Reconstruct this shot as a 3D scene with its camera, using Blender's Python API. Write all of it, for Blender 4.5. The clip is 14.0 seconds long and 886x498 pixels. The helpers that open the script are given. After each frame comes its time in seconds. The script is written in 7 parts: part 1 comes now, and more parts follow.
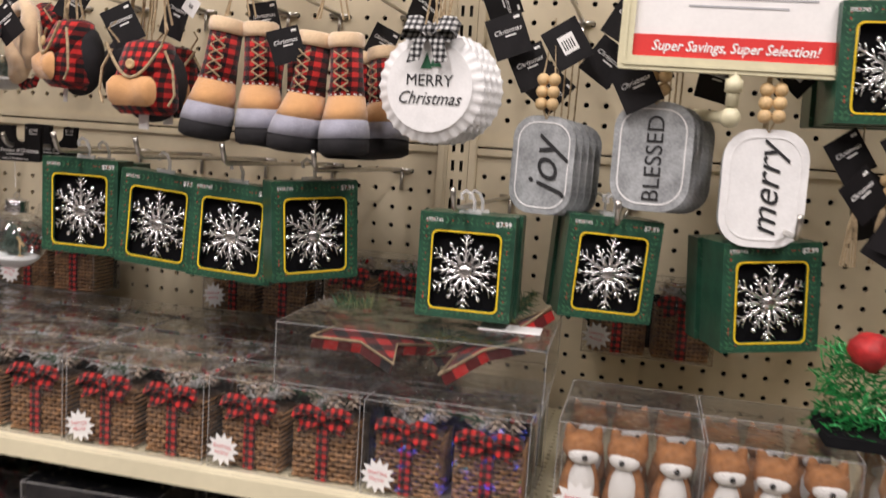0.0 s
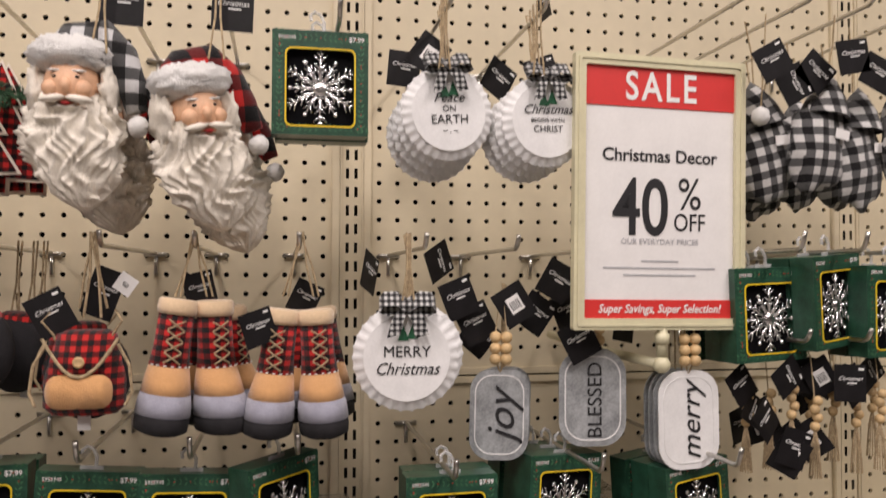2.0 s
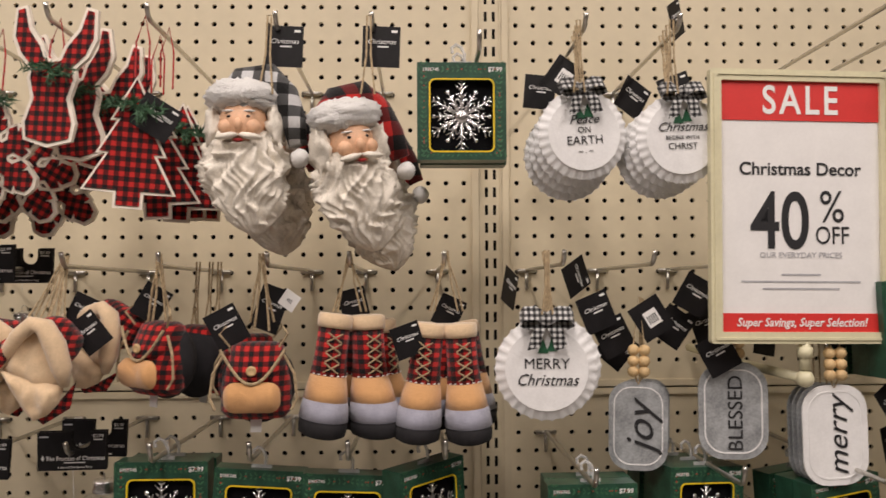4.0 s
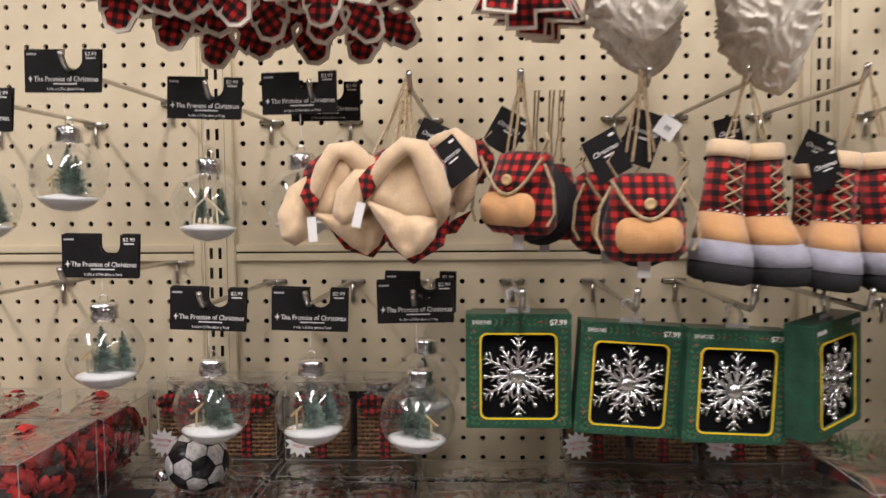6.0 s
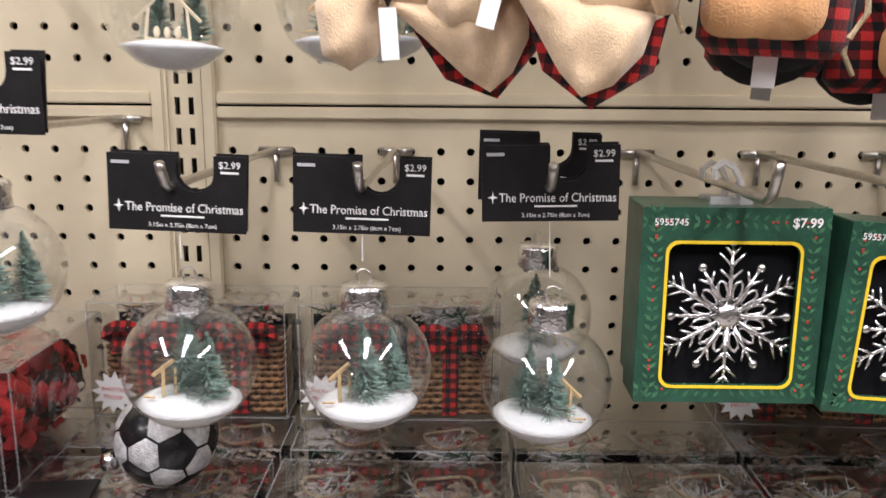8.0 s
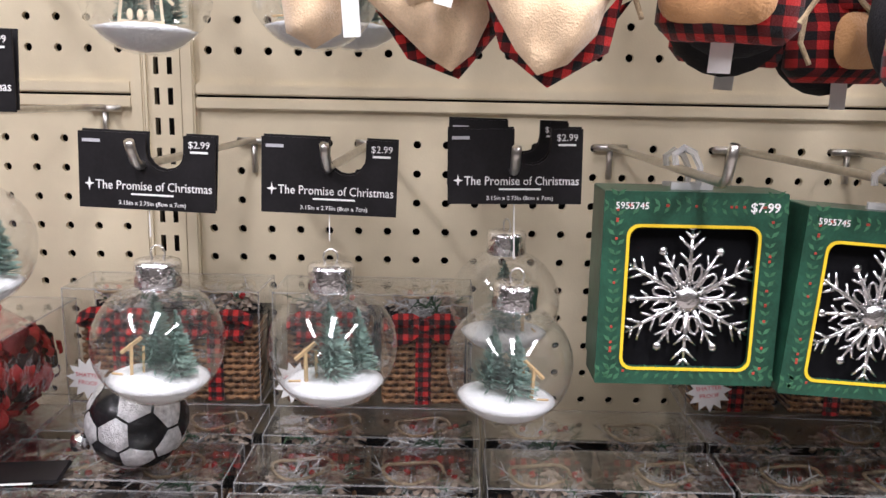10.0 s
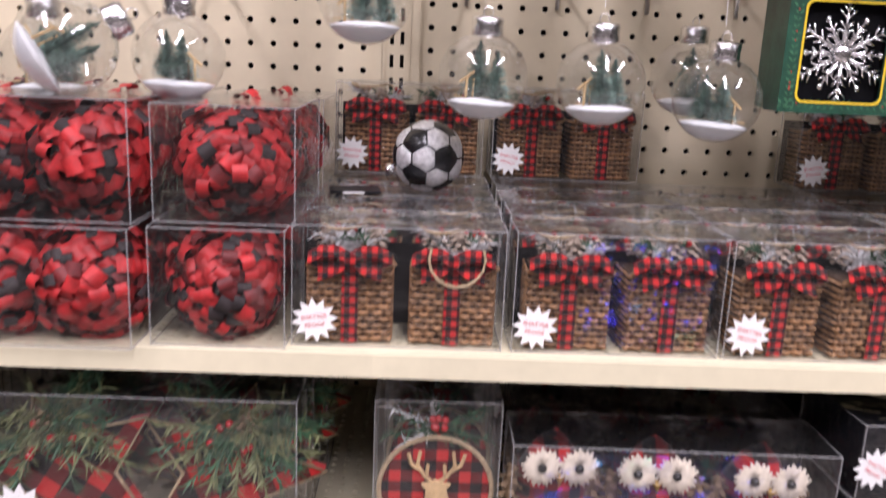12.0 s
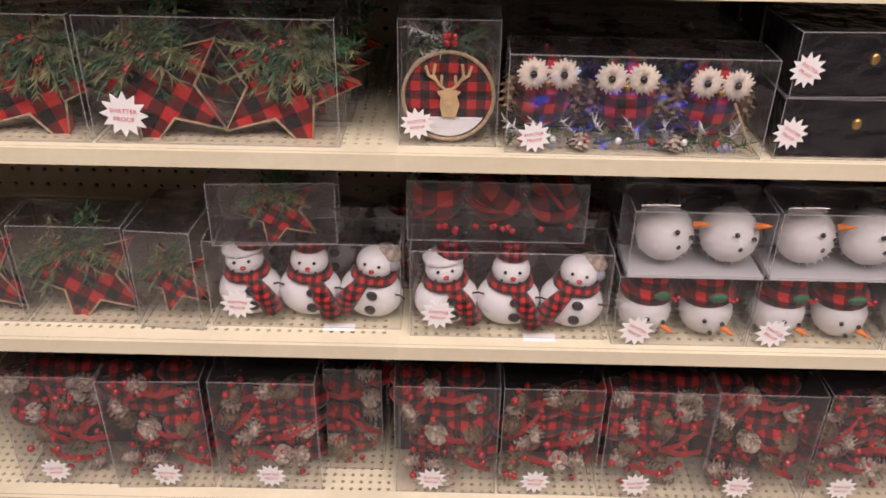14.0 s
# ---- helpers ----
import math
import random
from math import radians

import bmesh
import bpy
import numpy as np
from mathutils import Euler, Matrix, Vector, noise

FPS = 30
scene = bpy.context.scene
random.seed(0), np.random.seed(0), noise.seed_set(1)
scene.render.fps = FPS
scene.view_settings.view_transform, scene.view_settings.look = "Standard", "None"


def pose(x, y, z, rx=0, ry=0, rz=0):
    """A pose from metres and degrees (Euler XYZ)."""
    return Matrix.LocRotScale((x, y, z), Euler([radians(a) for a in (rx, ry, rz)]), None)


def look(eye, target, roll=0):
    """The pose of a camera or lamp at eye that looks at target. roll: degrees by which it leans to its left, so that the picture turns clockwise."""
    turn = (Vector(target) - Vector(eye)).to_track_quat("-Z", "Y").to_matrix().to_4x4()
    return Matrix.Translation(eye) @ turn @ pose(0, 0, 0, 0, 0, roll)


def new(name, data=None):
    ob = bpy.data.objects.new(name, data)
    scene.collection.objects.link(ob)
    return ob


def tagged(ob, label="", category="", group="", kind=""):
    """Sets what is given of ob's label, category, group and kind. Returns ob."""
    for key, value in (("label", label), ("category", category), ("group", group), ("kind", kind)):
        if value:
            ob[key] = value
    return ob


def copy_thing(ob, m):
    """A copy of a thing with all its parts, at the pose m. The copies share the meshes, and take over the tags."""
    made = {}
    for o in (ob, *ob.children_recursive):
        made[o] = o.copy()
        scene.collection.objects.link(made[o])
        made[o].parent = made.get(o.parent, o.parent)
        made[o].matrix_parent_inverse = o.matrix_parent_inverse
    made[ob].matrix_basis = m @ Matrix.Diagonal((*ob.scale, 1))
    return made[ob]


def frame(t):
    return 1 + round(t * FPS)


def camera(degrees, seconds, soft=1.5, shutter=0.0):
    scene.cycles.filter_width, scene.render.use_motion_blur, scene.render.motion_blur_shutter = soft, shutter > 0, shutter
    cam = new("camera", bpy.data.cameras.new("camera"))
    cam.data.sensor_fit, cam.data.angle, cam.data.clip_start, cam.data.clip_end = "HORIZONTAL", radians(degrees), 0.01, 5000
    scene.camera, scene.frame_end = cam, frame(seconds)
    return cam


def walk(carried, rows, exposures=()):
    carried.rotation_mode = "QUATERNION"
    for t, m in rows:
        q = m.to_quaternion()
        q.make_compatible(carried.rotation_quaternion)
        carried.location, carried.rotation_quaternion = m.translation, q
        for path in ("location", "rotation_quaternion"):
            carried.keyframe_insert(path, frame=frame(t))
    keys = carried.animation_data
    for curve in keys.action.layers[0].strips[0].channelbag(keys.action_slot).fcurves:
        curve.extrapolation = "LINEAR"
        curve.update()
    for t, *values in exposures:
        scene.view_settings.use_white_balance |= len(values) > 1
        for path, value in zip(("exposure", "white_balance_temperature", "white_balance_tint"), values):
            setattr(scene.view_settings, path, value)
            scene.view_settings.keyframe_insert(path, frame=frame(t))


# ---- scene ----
cam = camera(56.2, 14.0, shutter=0.35)
PATH = [
    (0, (1.016, -1.097, 1.31), (0.548, 0.832, 1.059), 3.8),
    (0.5, (0.914, -1.02, 1.322), (0.615, 0.953, 1.19), 3.1),
    (1, (0.851, -0.991, 1.352), (0.83, 1.007, 1.265), 2.4),
    (1.5, (0.716, -1.062, 1.4), (0.985, 0.92, 1.376), 1.2),
    (1.7, (0.687, -1.095, 1.402), (1.02, 0.876, 1.45), 0.6),
    (2, (0.668, -1.137, 1.455), (1.051, 0.825, 1.506), 0.2),
    (2.2, (0.67, -1.152, 1.465), (1.053, 0.809, 1.559), 0.1),
    (4.3, (0.649, -1.183, 1.459), (0.66, 0.816, 1.524), -0.4),
    (4.5, (0.614, -1.174, 1.446), (0.601, 0.825, 1.494), -0.5),
    (5, (0.49, -1.168, 1.408), (0.437, 0.831, 1.425), -0.8),
    (5.5, (0.407, -1.141, 1.393), (0.318, 0.856, 1.336), -0.7),
    (6, (0.35, -1.053, 1.378), (0.243, 0.94, 1.252), -0.5),
    (6.5, (0.289, -0.919, 1.372), (0.167, 1.068, 1.176), -0.3),
    (7, (0.26, -0.835, 1.358), (0.151, 1.143, 1.08), 0.2),
    (7.5, (0.242, -0.769, 1.35), (0.163, 1.197, 0.993), 0.3),
    (8, (0.228, -0.707, 1.334), (0.201, 1.251, 0.924), 0.4),
    (8.2, (0.23, -0.694, 1.331), (0.221, 1.26, 0.901), 0.4),
    (10.5, (0.244, -0.744, 1.31), (0.22, 1.221, 0.939), 1.5),
    (11, (0.221, -0.795, 1.273), (0.184, 1.172, 0.908), 2.1),
    (11.5, (0.124, -0.874, 1.256), (0.149, 1.089, 0.876), 2.5),
    (12, (0.029, -0.968, 1.191), (0.096, 0.978, 0.733), 2.6),
    (12.5, (0.022, -1.04, 1.154), (0.113, 0.873, 0.575), 2.5),
    (13, (0.061, -1.107, 1.159), (0.098, 0.706, 0.314), 2.0),
    (13.5, (0.068, -1.15, 1.14), (0.065, 0.61, 0.191), 1.4),
    (14, (0.056, -1.162, 1.135), (0.044, 0.565, 0.126), 1.0),
]
EXPOSURES = [(0, -0.46, 6300, 15), (1.2, -0.66, 6400, 16), (2, -0.88, 6500, 17), (4.5, -0.99, 6700, 15), (5, -0.90, 6600, 15), (6.5, -0.44, 6100, 14), (8, -0.05, 5900, 14), (11, 0.08, 5700, 19), (12.5, -0.10, 5900, 26), (14, -0.40, 6500, 27)]
walk(cam, [(t, look(eye, target, roll)) for t, eye, target, roll in PATH], EXPOSURES)

# ---- light: rows of ceiling tubes over the aisle, faint bounce from the rest of the shop ----
world = bpy.data.worlds.new("shop_air")
scene.world = world
world.use_nodes = True
world.node_tree.nodes["Background"].inputs[0].default_value = (1.0, 0.93, 0.82, 1)
world.node_tree.nodes["Background"].inputs[1].default_value = 0.010
LAMPS = [(-1.30, -2.00), (0.35, -2.00), (2.0, -2.00)]
for lx, ly in LAMPS:
    lamp = bpy.data.lights.new("ceiling_tube", "AREA")
    lamp.shape, lamp.size, lamp.size_y = "RECTANGLE", 0.30, 2.3
    lamp.energy, lamp.color = 92, (1.0, 0.92, 0.86)
    o = new("ceiling_tube", lamp)
    o.location = (lx, ly, 3.13)

# ---- materials ----
def nodes_of(name):
    m = bpy.data.materials.new(name)
    m.use_nodes = True
    nt = m.node_tree
    return m, nt, nt.nodes["Principled BSDF"]


def mat(name, col, rough=0.6, metal=0.0, var=0.15, scale=40.0, bump=0.0, bump_scale=300.0, spec=0.5, sheen=0.0, coat=0.0, dark=None):
    """A surface with a coarse and a fine variation of its colour, and fine relief."""
    m, nt, p = nodes_of(name)
    N, L = nt.nodes.new, nt.links.new
    tc = N("ShaderNodeTexCoord")
    n1, n2 = N("ShaderNodeTexNoise"), N("ShaderNodeTexNoise")
    n1.inputs["Scale"].default_value, n2.inputs["Scale"].default_value = scale, scale * 9
    n1.inputs["Detail"].default_value = 4
    L(tc.outputs["Object"], n1.inputs["Vector"]), L(tc.outputs["Object"], n2.inputs["Vector"])
    add = N("ShaderNodeMath")
    add.operation = "MULTIPLY_ADD"
    L(n2.outputs[0], add.inputs[0])
    add.inputs[1].default_value = 0.5
    L(n1.outputs[0], add.inputs[2])
    ramp = N("ShaderNodeValToRGB")
    d = dark or tuple(c * (1 - 2 * var) for c in col)
    ramp.color_ramp.elements[0].color, ramp.color_ramp.elements[1].color = (*d, 1), (*[min(1, c * (1 + var)) for c in col], 1)
    ramp.color_ramp.elements[0].position, ramp.color_ramp.elements[1].position = 0.45, 1.0
    L(add.outputs[0], ramp.inputs[0]), L(ramp.outputs[0], p.inputs["Base Color"])
    p.inputs["Roughness"].default_value, p.inputs["Metallic"].default_value = rough, metal
    p.inputs["Specular IOR Level"].default_value = spec
    p.inputs["Sheen Weight"].default_value = sheen
    p.inputs["Coat Weight"].default_value = coat
    if bump:
        nb, bp = N("ShaderNodeTexNoise"), N("ShaderNodeBump")
        nb.inputs["Scale"].default_value, bp.inputs["Strength"].default_value, bp.inputs["Distance"].default_value = bump_scale, bump, 0.002
        L(tc.outputs["Object"], nb.inputs["Vector"]), L(nb.outputs[0], bp.inputs["Height"]), L(bp.outputs[0], p.inputs["Normal"])
    return m


def clear(name, tint=(1, 1, 1), gloss=1.0, wave=0.0, wave_scale=30.0, rough=0.03, haze=0.0, base=0.05, rim=0.72):
    """Thin clear plastic: see-through, with a gloss that grows at grazing angles and a faint milky film."""
    m, nt, p = nodes_of(name)
    N, L = nt.nodes.new, nt.links.new
    nt.nodes.remove(p)
    out = nt.nodes["Material Output"]
    tr, gl, mx, fr = N("ShaderNodeBsdfTransparent"), N("ShaderNodeBsdfGlossy"), N("ShaderNodeMixShader"), N("ShaderNodeLayerWeight")
    tr.inputs[0].default_value = (*tint, 1)
    gl.inputs["Roughness"].default_value = rough
    gl.inputs["Color"].default_value = (gloss, gloss, gloss, 1)
    pw, ma = N("ShaderNodeMath"), N("ShaderNodeMath")
    pw.operation, ma.operation = "POWER", "MULTIPLY_ADD"
    pw.inputs[1].default_value, ma.inputs[1].default_value, ma.inputs[2].default_value = 3.2, rim, base
    L(fr.outputs["Facing"], pw.inputs[0]), L(pw.outputs[0], ma.inputs[0])
    if wave:
        tc, nb, bp = N("ShaderNodeTexCoord"), N("ShaderNodeTexNoise"), N("ShaderNodeBump")
        nb.inputs["Scale"].default_value, bp.inputs["Strength"].default_value, bp.inputs["Distance"].default_value = wave_scale, wave, 0.01
        nb.inputs["Detail"].default_value = 3
        L(tc.outputs["Object"], nb.inputs["Vector"]), L(nb.outputs[0], bp.inputs["Height"])
        L(bp.outputs[0], gl.inputs["Normal"]), L(bp.outputs[0], fr.inputs["Normal"])
    L(ma.outputs[0], mx.inputs[0]), L(tr.outputs[0], mx.inputs[1]), L(gl.outputs[0], mx.inputs[2])
    if haze:
        df, m2 = N("ShaderNodeBsdfDiffuse"), N("ShaderNodeMixShader")
        m2.inputs[0].default_value = haze
        L(mx.outputs[0], m2.inputs[1]), L(df.outputs[0], m2.inputs[2]), L(m2.outputs[0], out.inputs[0])
    else:
        L(mx.outputs[0], out.inputs[0])
    return m


def plaid(name, a, b, c, size, rough=0.95, gap=0.5, axes="XZ", turn=0.0, bump=0.6):
    """Woven check: a where two light bands cross, b where light crosses dark, c where two dark bands cross; size is one repeat in metres."""
    m, nt, p = nodes_of(name)
    N, L = nt.nodes.new, nt.links.new
    tc, mp, sp, no = N("ShaderNodeTexCoord"), N("ShaderNodeMapping"), N("ShaderNodeSeparateXYZ"), N("ShaderNodeTexNoise")
    L(tc.outputs["Object"], mp.inputs["Vector"])
    mp.inputs["Rotation"].default_value = (0, radians(turn), 0)
    L(mp.outputs[0], sp.inputs[0])
    steps = []
    for ax in axes:
        s, f, g = N("ShaderNodeMath"), N("ShaderNodeMath"), N("ShaderNodeMath")
        s.operation, f.operation, g.operation = "MULTIPLY", "FRACT", "GREATER_THAN"
        s.inputs[1].default_value, g.inputs[1].default_value = 1 / size, gap
        L(sp.outputs[ax], s.inputs[0]), L(s.outputs[0], f.inputs[0]), L(f.outputs[0], g.inputs[0])
        steps.append(g)
    ad = N("ShaderNodeMath")
    ad.operation = "ADD"
    L(steps[0].outputs[0], ad.inputs[0]), L(steps[1].outputs[0], ad.inputs[1])
    hf = N("ShaderNodeMath")
    hf.operation = "MULTIPLY"
    hf.inputs[1].default_value = 0.5
    L(ad.outputs[0], hf.inputs[0])
    ramp = N("ShaderNodeValToRGB")
    e = ramp.color_ramp.elements
    ramp.color_ramp.interpolation = "CONSTANT"
    e[0].color, e[0].position = (*a, 1), 0
    e[1].color, e[1].position = (*b, 1), 0.25
    e.new(0.75).color = (*c, 1)
    L(hf.outputs[0], ramp.inputs[0])
    no.inputs["Scale"].default_value = 900
    L(tc.outputs["Object"], no.inputs["Vector"])
    mx = N("ShaderNodeMix")
    mx.data_type, mx.blend_type = "RGBA", "MULTIPLY"
    mx.inputs["Factor"].default_value = 0.45
    L(ramp.outputs[0], mx.inputs["A"]), L(no.outputs["Fac"], mx.inputs["B"])
    L(mx.outputs["Result"], p.inputs["Base Color"])
    bp = N("ShaderNodeBump")
    bp.inputs["Strength"].default_value, bp.inputs["Distance"].default_value = bump, 0.001
    L(no.outputs[0], bp.inputs["Height"]), L(bp.outputs[0], p.inputs["Normal"])
    p.inputs["Roughness"].default_value, p.inputs["Sheen Weight"].default_value = rough, 0.2
    p.inputs["Specular IOR Level"].default_value = 0.2
    return m


CREAM = mat("cream_paint", (0.66, 0.575, 0.405), 0.45, var=0.05, scale=6, bump=0.08, bump_scale=500)
SHELF = mat("shelf_paint", (0.68, 0.625, 0.44), 0.35, var=0.05, scale=9, bump=0.05)
# near-black colour that stands in for shade seen through the holes
VOID_SHADE = mat("void_dark", (0.012, 0.010, 0.008), 0.9, var=0.2)
STEEL = mat("zinc_wire", (0.62, 0.60, 0.56), 0.28, 1.0, var=0.1, scale=200)


# ---- mesh helpers ----
def finish(name, bm, material, smooth=False):
    me = bpy.data.meshes.new(name)
    if smooth:
        for f in bm.faces:
            f.smooth = True
    bm.to_mesh(me)
    bm.free()
    for mm in (material if isinstance(material, (list, tuple)) else (material,)):
        me.materials.append(mm)
    return me


def part(name, bm, material, parent=None, label="", smooth=False, m=None):
    """Links a bmesh as one mesh object under a thing or a part."""
    ob = new(name, finish(name, bm, material, smooth) if isinstance(bm, bmesh.types.BMesh) else bm)
    if parent is not None:
        ob.parent = parent
    if m is not None:
        ob.matrix_basis = m
    if label:
        ob["label"] = label
    return ob


def thing(name, label, category, m=None, group="", kind=""):
    ob = new(name)
    ob.empty_display_size = 0.02
    if m is not None:
        ob.matrix_basis = m
    return tagged(ob, label, category, group, kind)


def placed(x, y, z, rx=0, ry=0, rz=0):
    """The pose of a hanging or boxed piece of stock, whose parts are drawn a little over size."""
    return pose(x, y, z, rx, ry, rz) @ Matrix.Scale(0.967, 4)


def b_box(x0, y0, z0, x1, y1, z1, bevel=0.0, bm=None):
    bm = bm or bmesh.new()
    g = bmesh.ops.create_cube(bm, size=1)
    for v in g["verts"]:
        v.co = (x0 + (v.co.x + 0.5) * (x1 - x0), y0 + (v.co.y + 0.5) * (y1 - y0), z0 + (v.co.z + 0.5) * (z1 - z0))
    if bevel:
        bmesh.ops.bevel(bm, geom=list({e for v in g["verts"] for e in v.link_edges}), offset=bevel, segments=2, affect="EDGES")
    return bm


def b_lathe(profile, seg=24, bm=None, axis="Z"):
    """Turned shape from (radius, height) pairs."""
    bm = bm or bmesh.new()
    rings = []
    for r, h in profile:
        if r < 1e-6:
            rings.append([bm.verts.new((0, 0, h))])
        else:
            rings.append([bm.verts.new((r * math.cos(2 * math.pi * i / seg), r * math.sin(2 * math.pi * i / seg), h)) for i in range(seg)])
    for p, q in zip(rings, rings[1:]):
        for i in range(seg):
            j = (i + 1) % seg
            if len(p) == 1 and len(q) > 1:
                bm.faces.new((p[0], q[j], q[i]))
            elif len(q) == 1 and len(p) > 1:
                bm.faces.new((p[i], p[j], q[0]))
            elif len(p) > 1:
                bm.faces.new((p[i], p[j], q[j], q[i]))
    bmesh.ops.recalc_face_normals(bm, faces=bm.faces)
    return bm


def b_slab(points, y0, y1, bm=None, bevel=0.0):
    """A flat outline in x, z with thickness from y0 (front) to y1 (back)."""
    bm = bm or bmesh.new()
    a = [bm.verts.new((x, y0, z)) for x, z in points]
    b = [bm.verts.new((x, y1, z)) for x, z in points]
    fs = [bm.faces.new(a), bm.faces.new(b[::-1])]
    n = len(points)
    for i in range(n):
        fs.append(bm.faces.new((a[i], b[i], b[(i + 1) % n], a[(i + 1) % n])))
    bmesh.ops.recalc_face_normals(bm, faces=fs)
    if bevel:
        bmesh.ops.bevel(bm, geom=list(fs[0].edges), offset=bevel, segments=2, affect="EDGES")
    return bm


def b_tube(pts, r, seg=8, bm=None, closed=False):
    """A round bar along points; r may be one radius or one for each point."""
    bm = bm or bmesh.new()
    pts = [Vector(p) for p in pts]
    n = len(pts)
    rings = []
    up = Vector((0.13, 0.31, 0.94)).normalized()
    for i, p in enumerate(pts):
        d = (pts[(i + 1) % n] - pts[i - 1]) if closed else (pts[min(i + 1, n - 1)] - pts[max(i - 1, 0)])
        d.normalize()
        s = d.cross(up)
        if s.length < 1e-3:
            s = d.cross(Vector((1, 0, 0)))
        s.normalize()
        u = s.cross(d)
        rr = r[i] if isinstance(r, (list, tuple)) else r
        rings.append([bm.verts.new(p + s * (rr * math.cos(2 * math.pi * k / seg)) + u * (rr * math.sin(2 * math.pi * k / seg))) for k in range(seg)])
    m = n if closed else n - 1
    for i in range(m):
        a, b = rings[i], rings[(i + 1) % n]
        for k in range(seg):
            bm.faces.new((a[k], a[(k + 1) % seg], b[(k + 1) % seg], b[k]))
    if not closed:
        bm.faces.new(rings[0][::-1]), bm.faces.new(rings[-1])
    return bm


def b_ball(c, r, u=14, v=9, bm=None, squash=(1, 1, 1), lump=0.0, seed=0, freq=30):
    bm = bm or bmesh.new()
    g = bmesh.ops.create_uvsphere(bm, u_segments=u, v_segments=v, radius=1)
    for w in g["verts"]:
        d = w.co.copy()
        k = 1 + (lump * noise.noise(Vector(d) * freq * r + Vector((seed * 3.1, seed, 0))) if lump else 0)
        w.co = Vector(c) + Vector((d.x * squash[0], d.y * squash[1], d.z * squash[2])) * (r * k)
    return bm


# ---- the run of shelving: pegboard bays between slotted uprights, shelves, aisle ----
IN = 0.0254
BAY = 30 * IN
Z0 = 1.2446          # height of one row of holes
FLOOR_Z = 0.0


def pegboard(name, x0, z_lo, z_hi, label):
    """A perforated sheet: 28 columns of round holes an inch apart, cut through 5 mm of board."""
    lo, hi = math.ceil((z_lo - Z0) / IN + 0.45), math.floor((z_hi - Z0) / IN - 0.45)
    verts, faces, seg = [], [], 8
    r, h, t = 0.0036, IN / 2, 0.005
    xs = [x0 + 1.5 * IN + i * IN for i in range(28)]
    for row in range(lo, hi + 1):
        for cx in xs:
            cz = Z0 + row * IN
            n = len(verts)
            for k in range(seg):
                a = 2 * math.pi * k / seg + math.pi / 8
                verts.append((cx + r * math.cos(a), 0, cz + r * math.sin(a)))
            for k in range(seg):
                a = 2 * math.pi * k / seg + math.pi / 8
                verts.append((cx + r * math.cos(a), t, cz + r * math.sin(a)))
            sq = [(h, h * 0.4142), (h * 0.4142, h), (-h * 0.4142, h), (-h, h * 0.4142), (-h, -h * 0.4142), (-h * 0.4142, -h), (h * 0.4142, -h), (h, -h * 0.4142)]
            for dx, dz in sq:
                verts.append((cx + dx, 0, cz + dz))
            for dx, dz in ((h, h), (-h, h), (-h, -h), (h, -h)):
                verts.append((cx + dx, 0, cz + dz))
            for k in range(seg):
                j = (k + 1) % seg
                faces.append((n + k, n + j, n + 16 + j, n + 16 + k))
                faces.append((n + j, n + k, n + 8 + k, n + 8 + j))
            faces += [(n + 16, n + 24, n + 17), (n + 18, n + 25, n + 19), (n + 20, n + 26, n + 21), (n + 22, n + 27, n + 23)]
    xa, xb, za, zb = xs[0] - h, xs[-1] + h, Z0 + lo * IN - h, Z0 + hi * IN + h

    def quad(a, b, c, d):
        n = len(verts)
        verts.extend([(a, 0, c), (b, 0, c), (b, 0, d), (a, 0, d)])
        faces.append((n, n + 1, n + 2, n + 3))
    quad(x0 + 0.012, xa, z_lo, z_hi), quad(xb, x0 + BAY - 0.012, z_lo, z_hi)
    quad(xa, xb, z_lo, za), quad(xa, xb, zb, z_hi)
    me = bpy.data.meshes.new(name)
    me.from_pydata(verts, [], faces)
    me.materials.append(CREAM)
    ob = new(name, me)
    return tagged(ob, label, "wall", kind="structure")


SEAM = Z0 + 2.50 * IN        # height of the joint between the two sheets in a bay
for b in range(-2, 4):
    pegboard("wall_upper", b * BAY, SEAM + 0.004, 2.05, "cream painted pegboard with rows of round holes")
    pegboard("wall_lower", b * BAY, 0.10, SEAM - 0.004, "cream painted pegboard with rows of round holes")
    for i, s in enumerate((1, -1)):
        part("trim", b_box(b * BAY + 0.027, -0.005, SEAM + (0.001 if s > 0 else -0.011), (b + 1) * BAY - 0.027, 0.004, SEAM + (0.011 if s > 0 else -0.001), 0.0012), CREAM)
for o in [o for o in scene.objects if o.name.startswith("trim")]:
    tagged(o, "cream painted steel rail joining two sheets of pegboard", "trim", kind="structure")
# black sheet added behind the pegboard: shade in the holes as colour
tagged(part("backing_panel", b_box(-2 * BAY, 0.020, 0, 4 * BAY, 0.030, 2.05), VOID_SHADE), "black sheet standing in for the shade behind the pegboard", "wall", kind="structure")


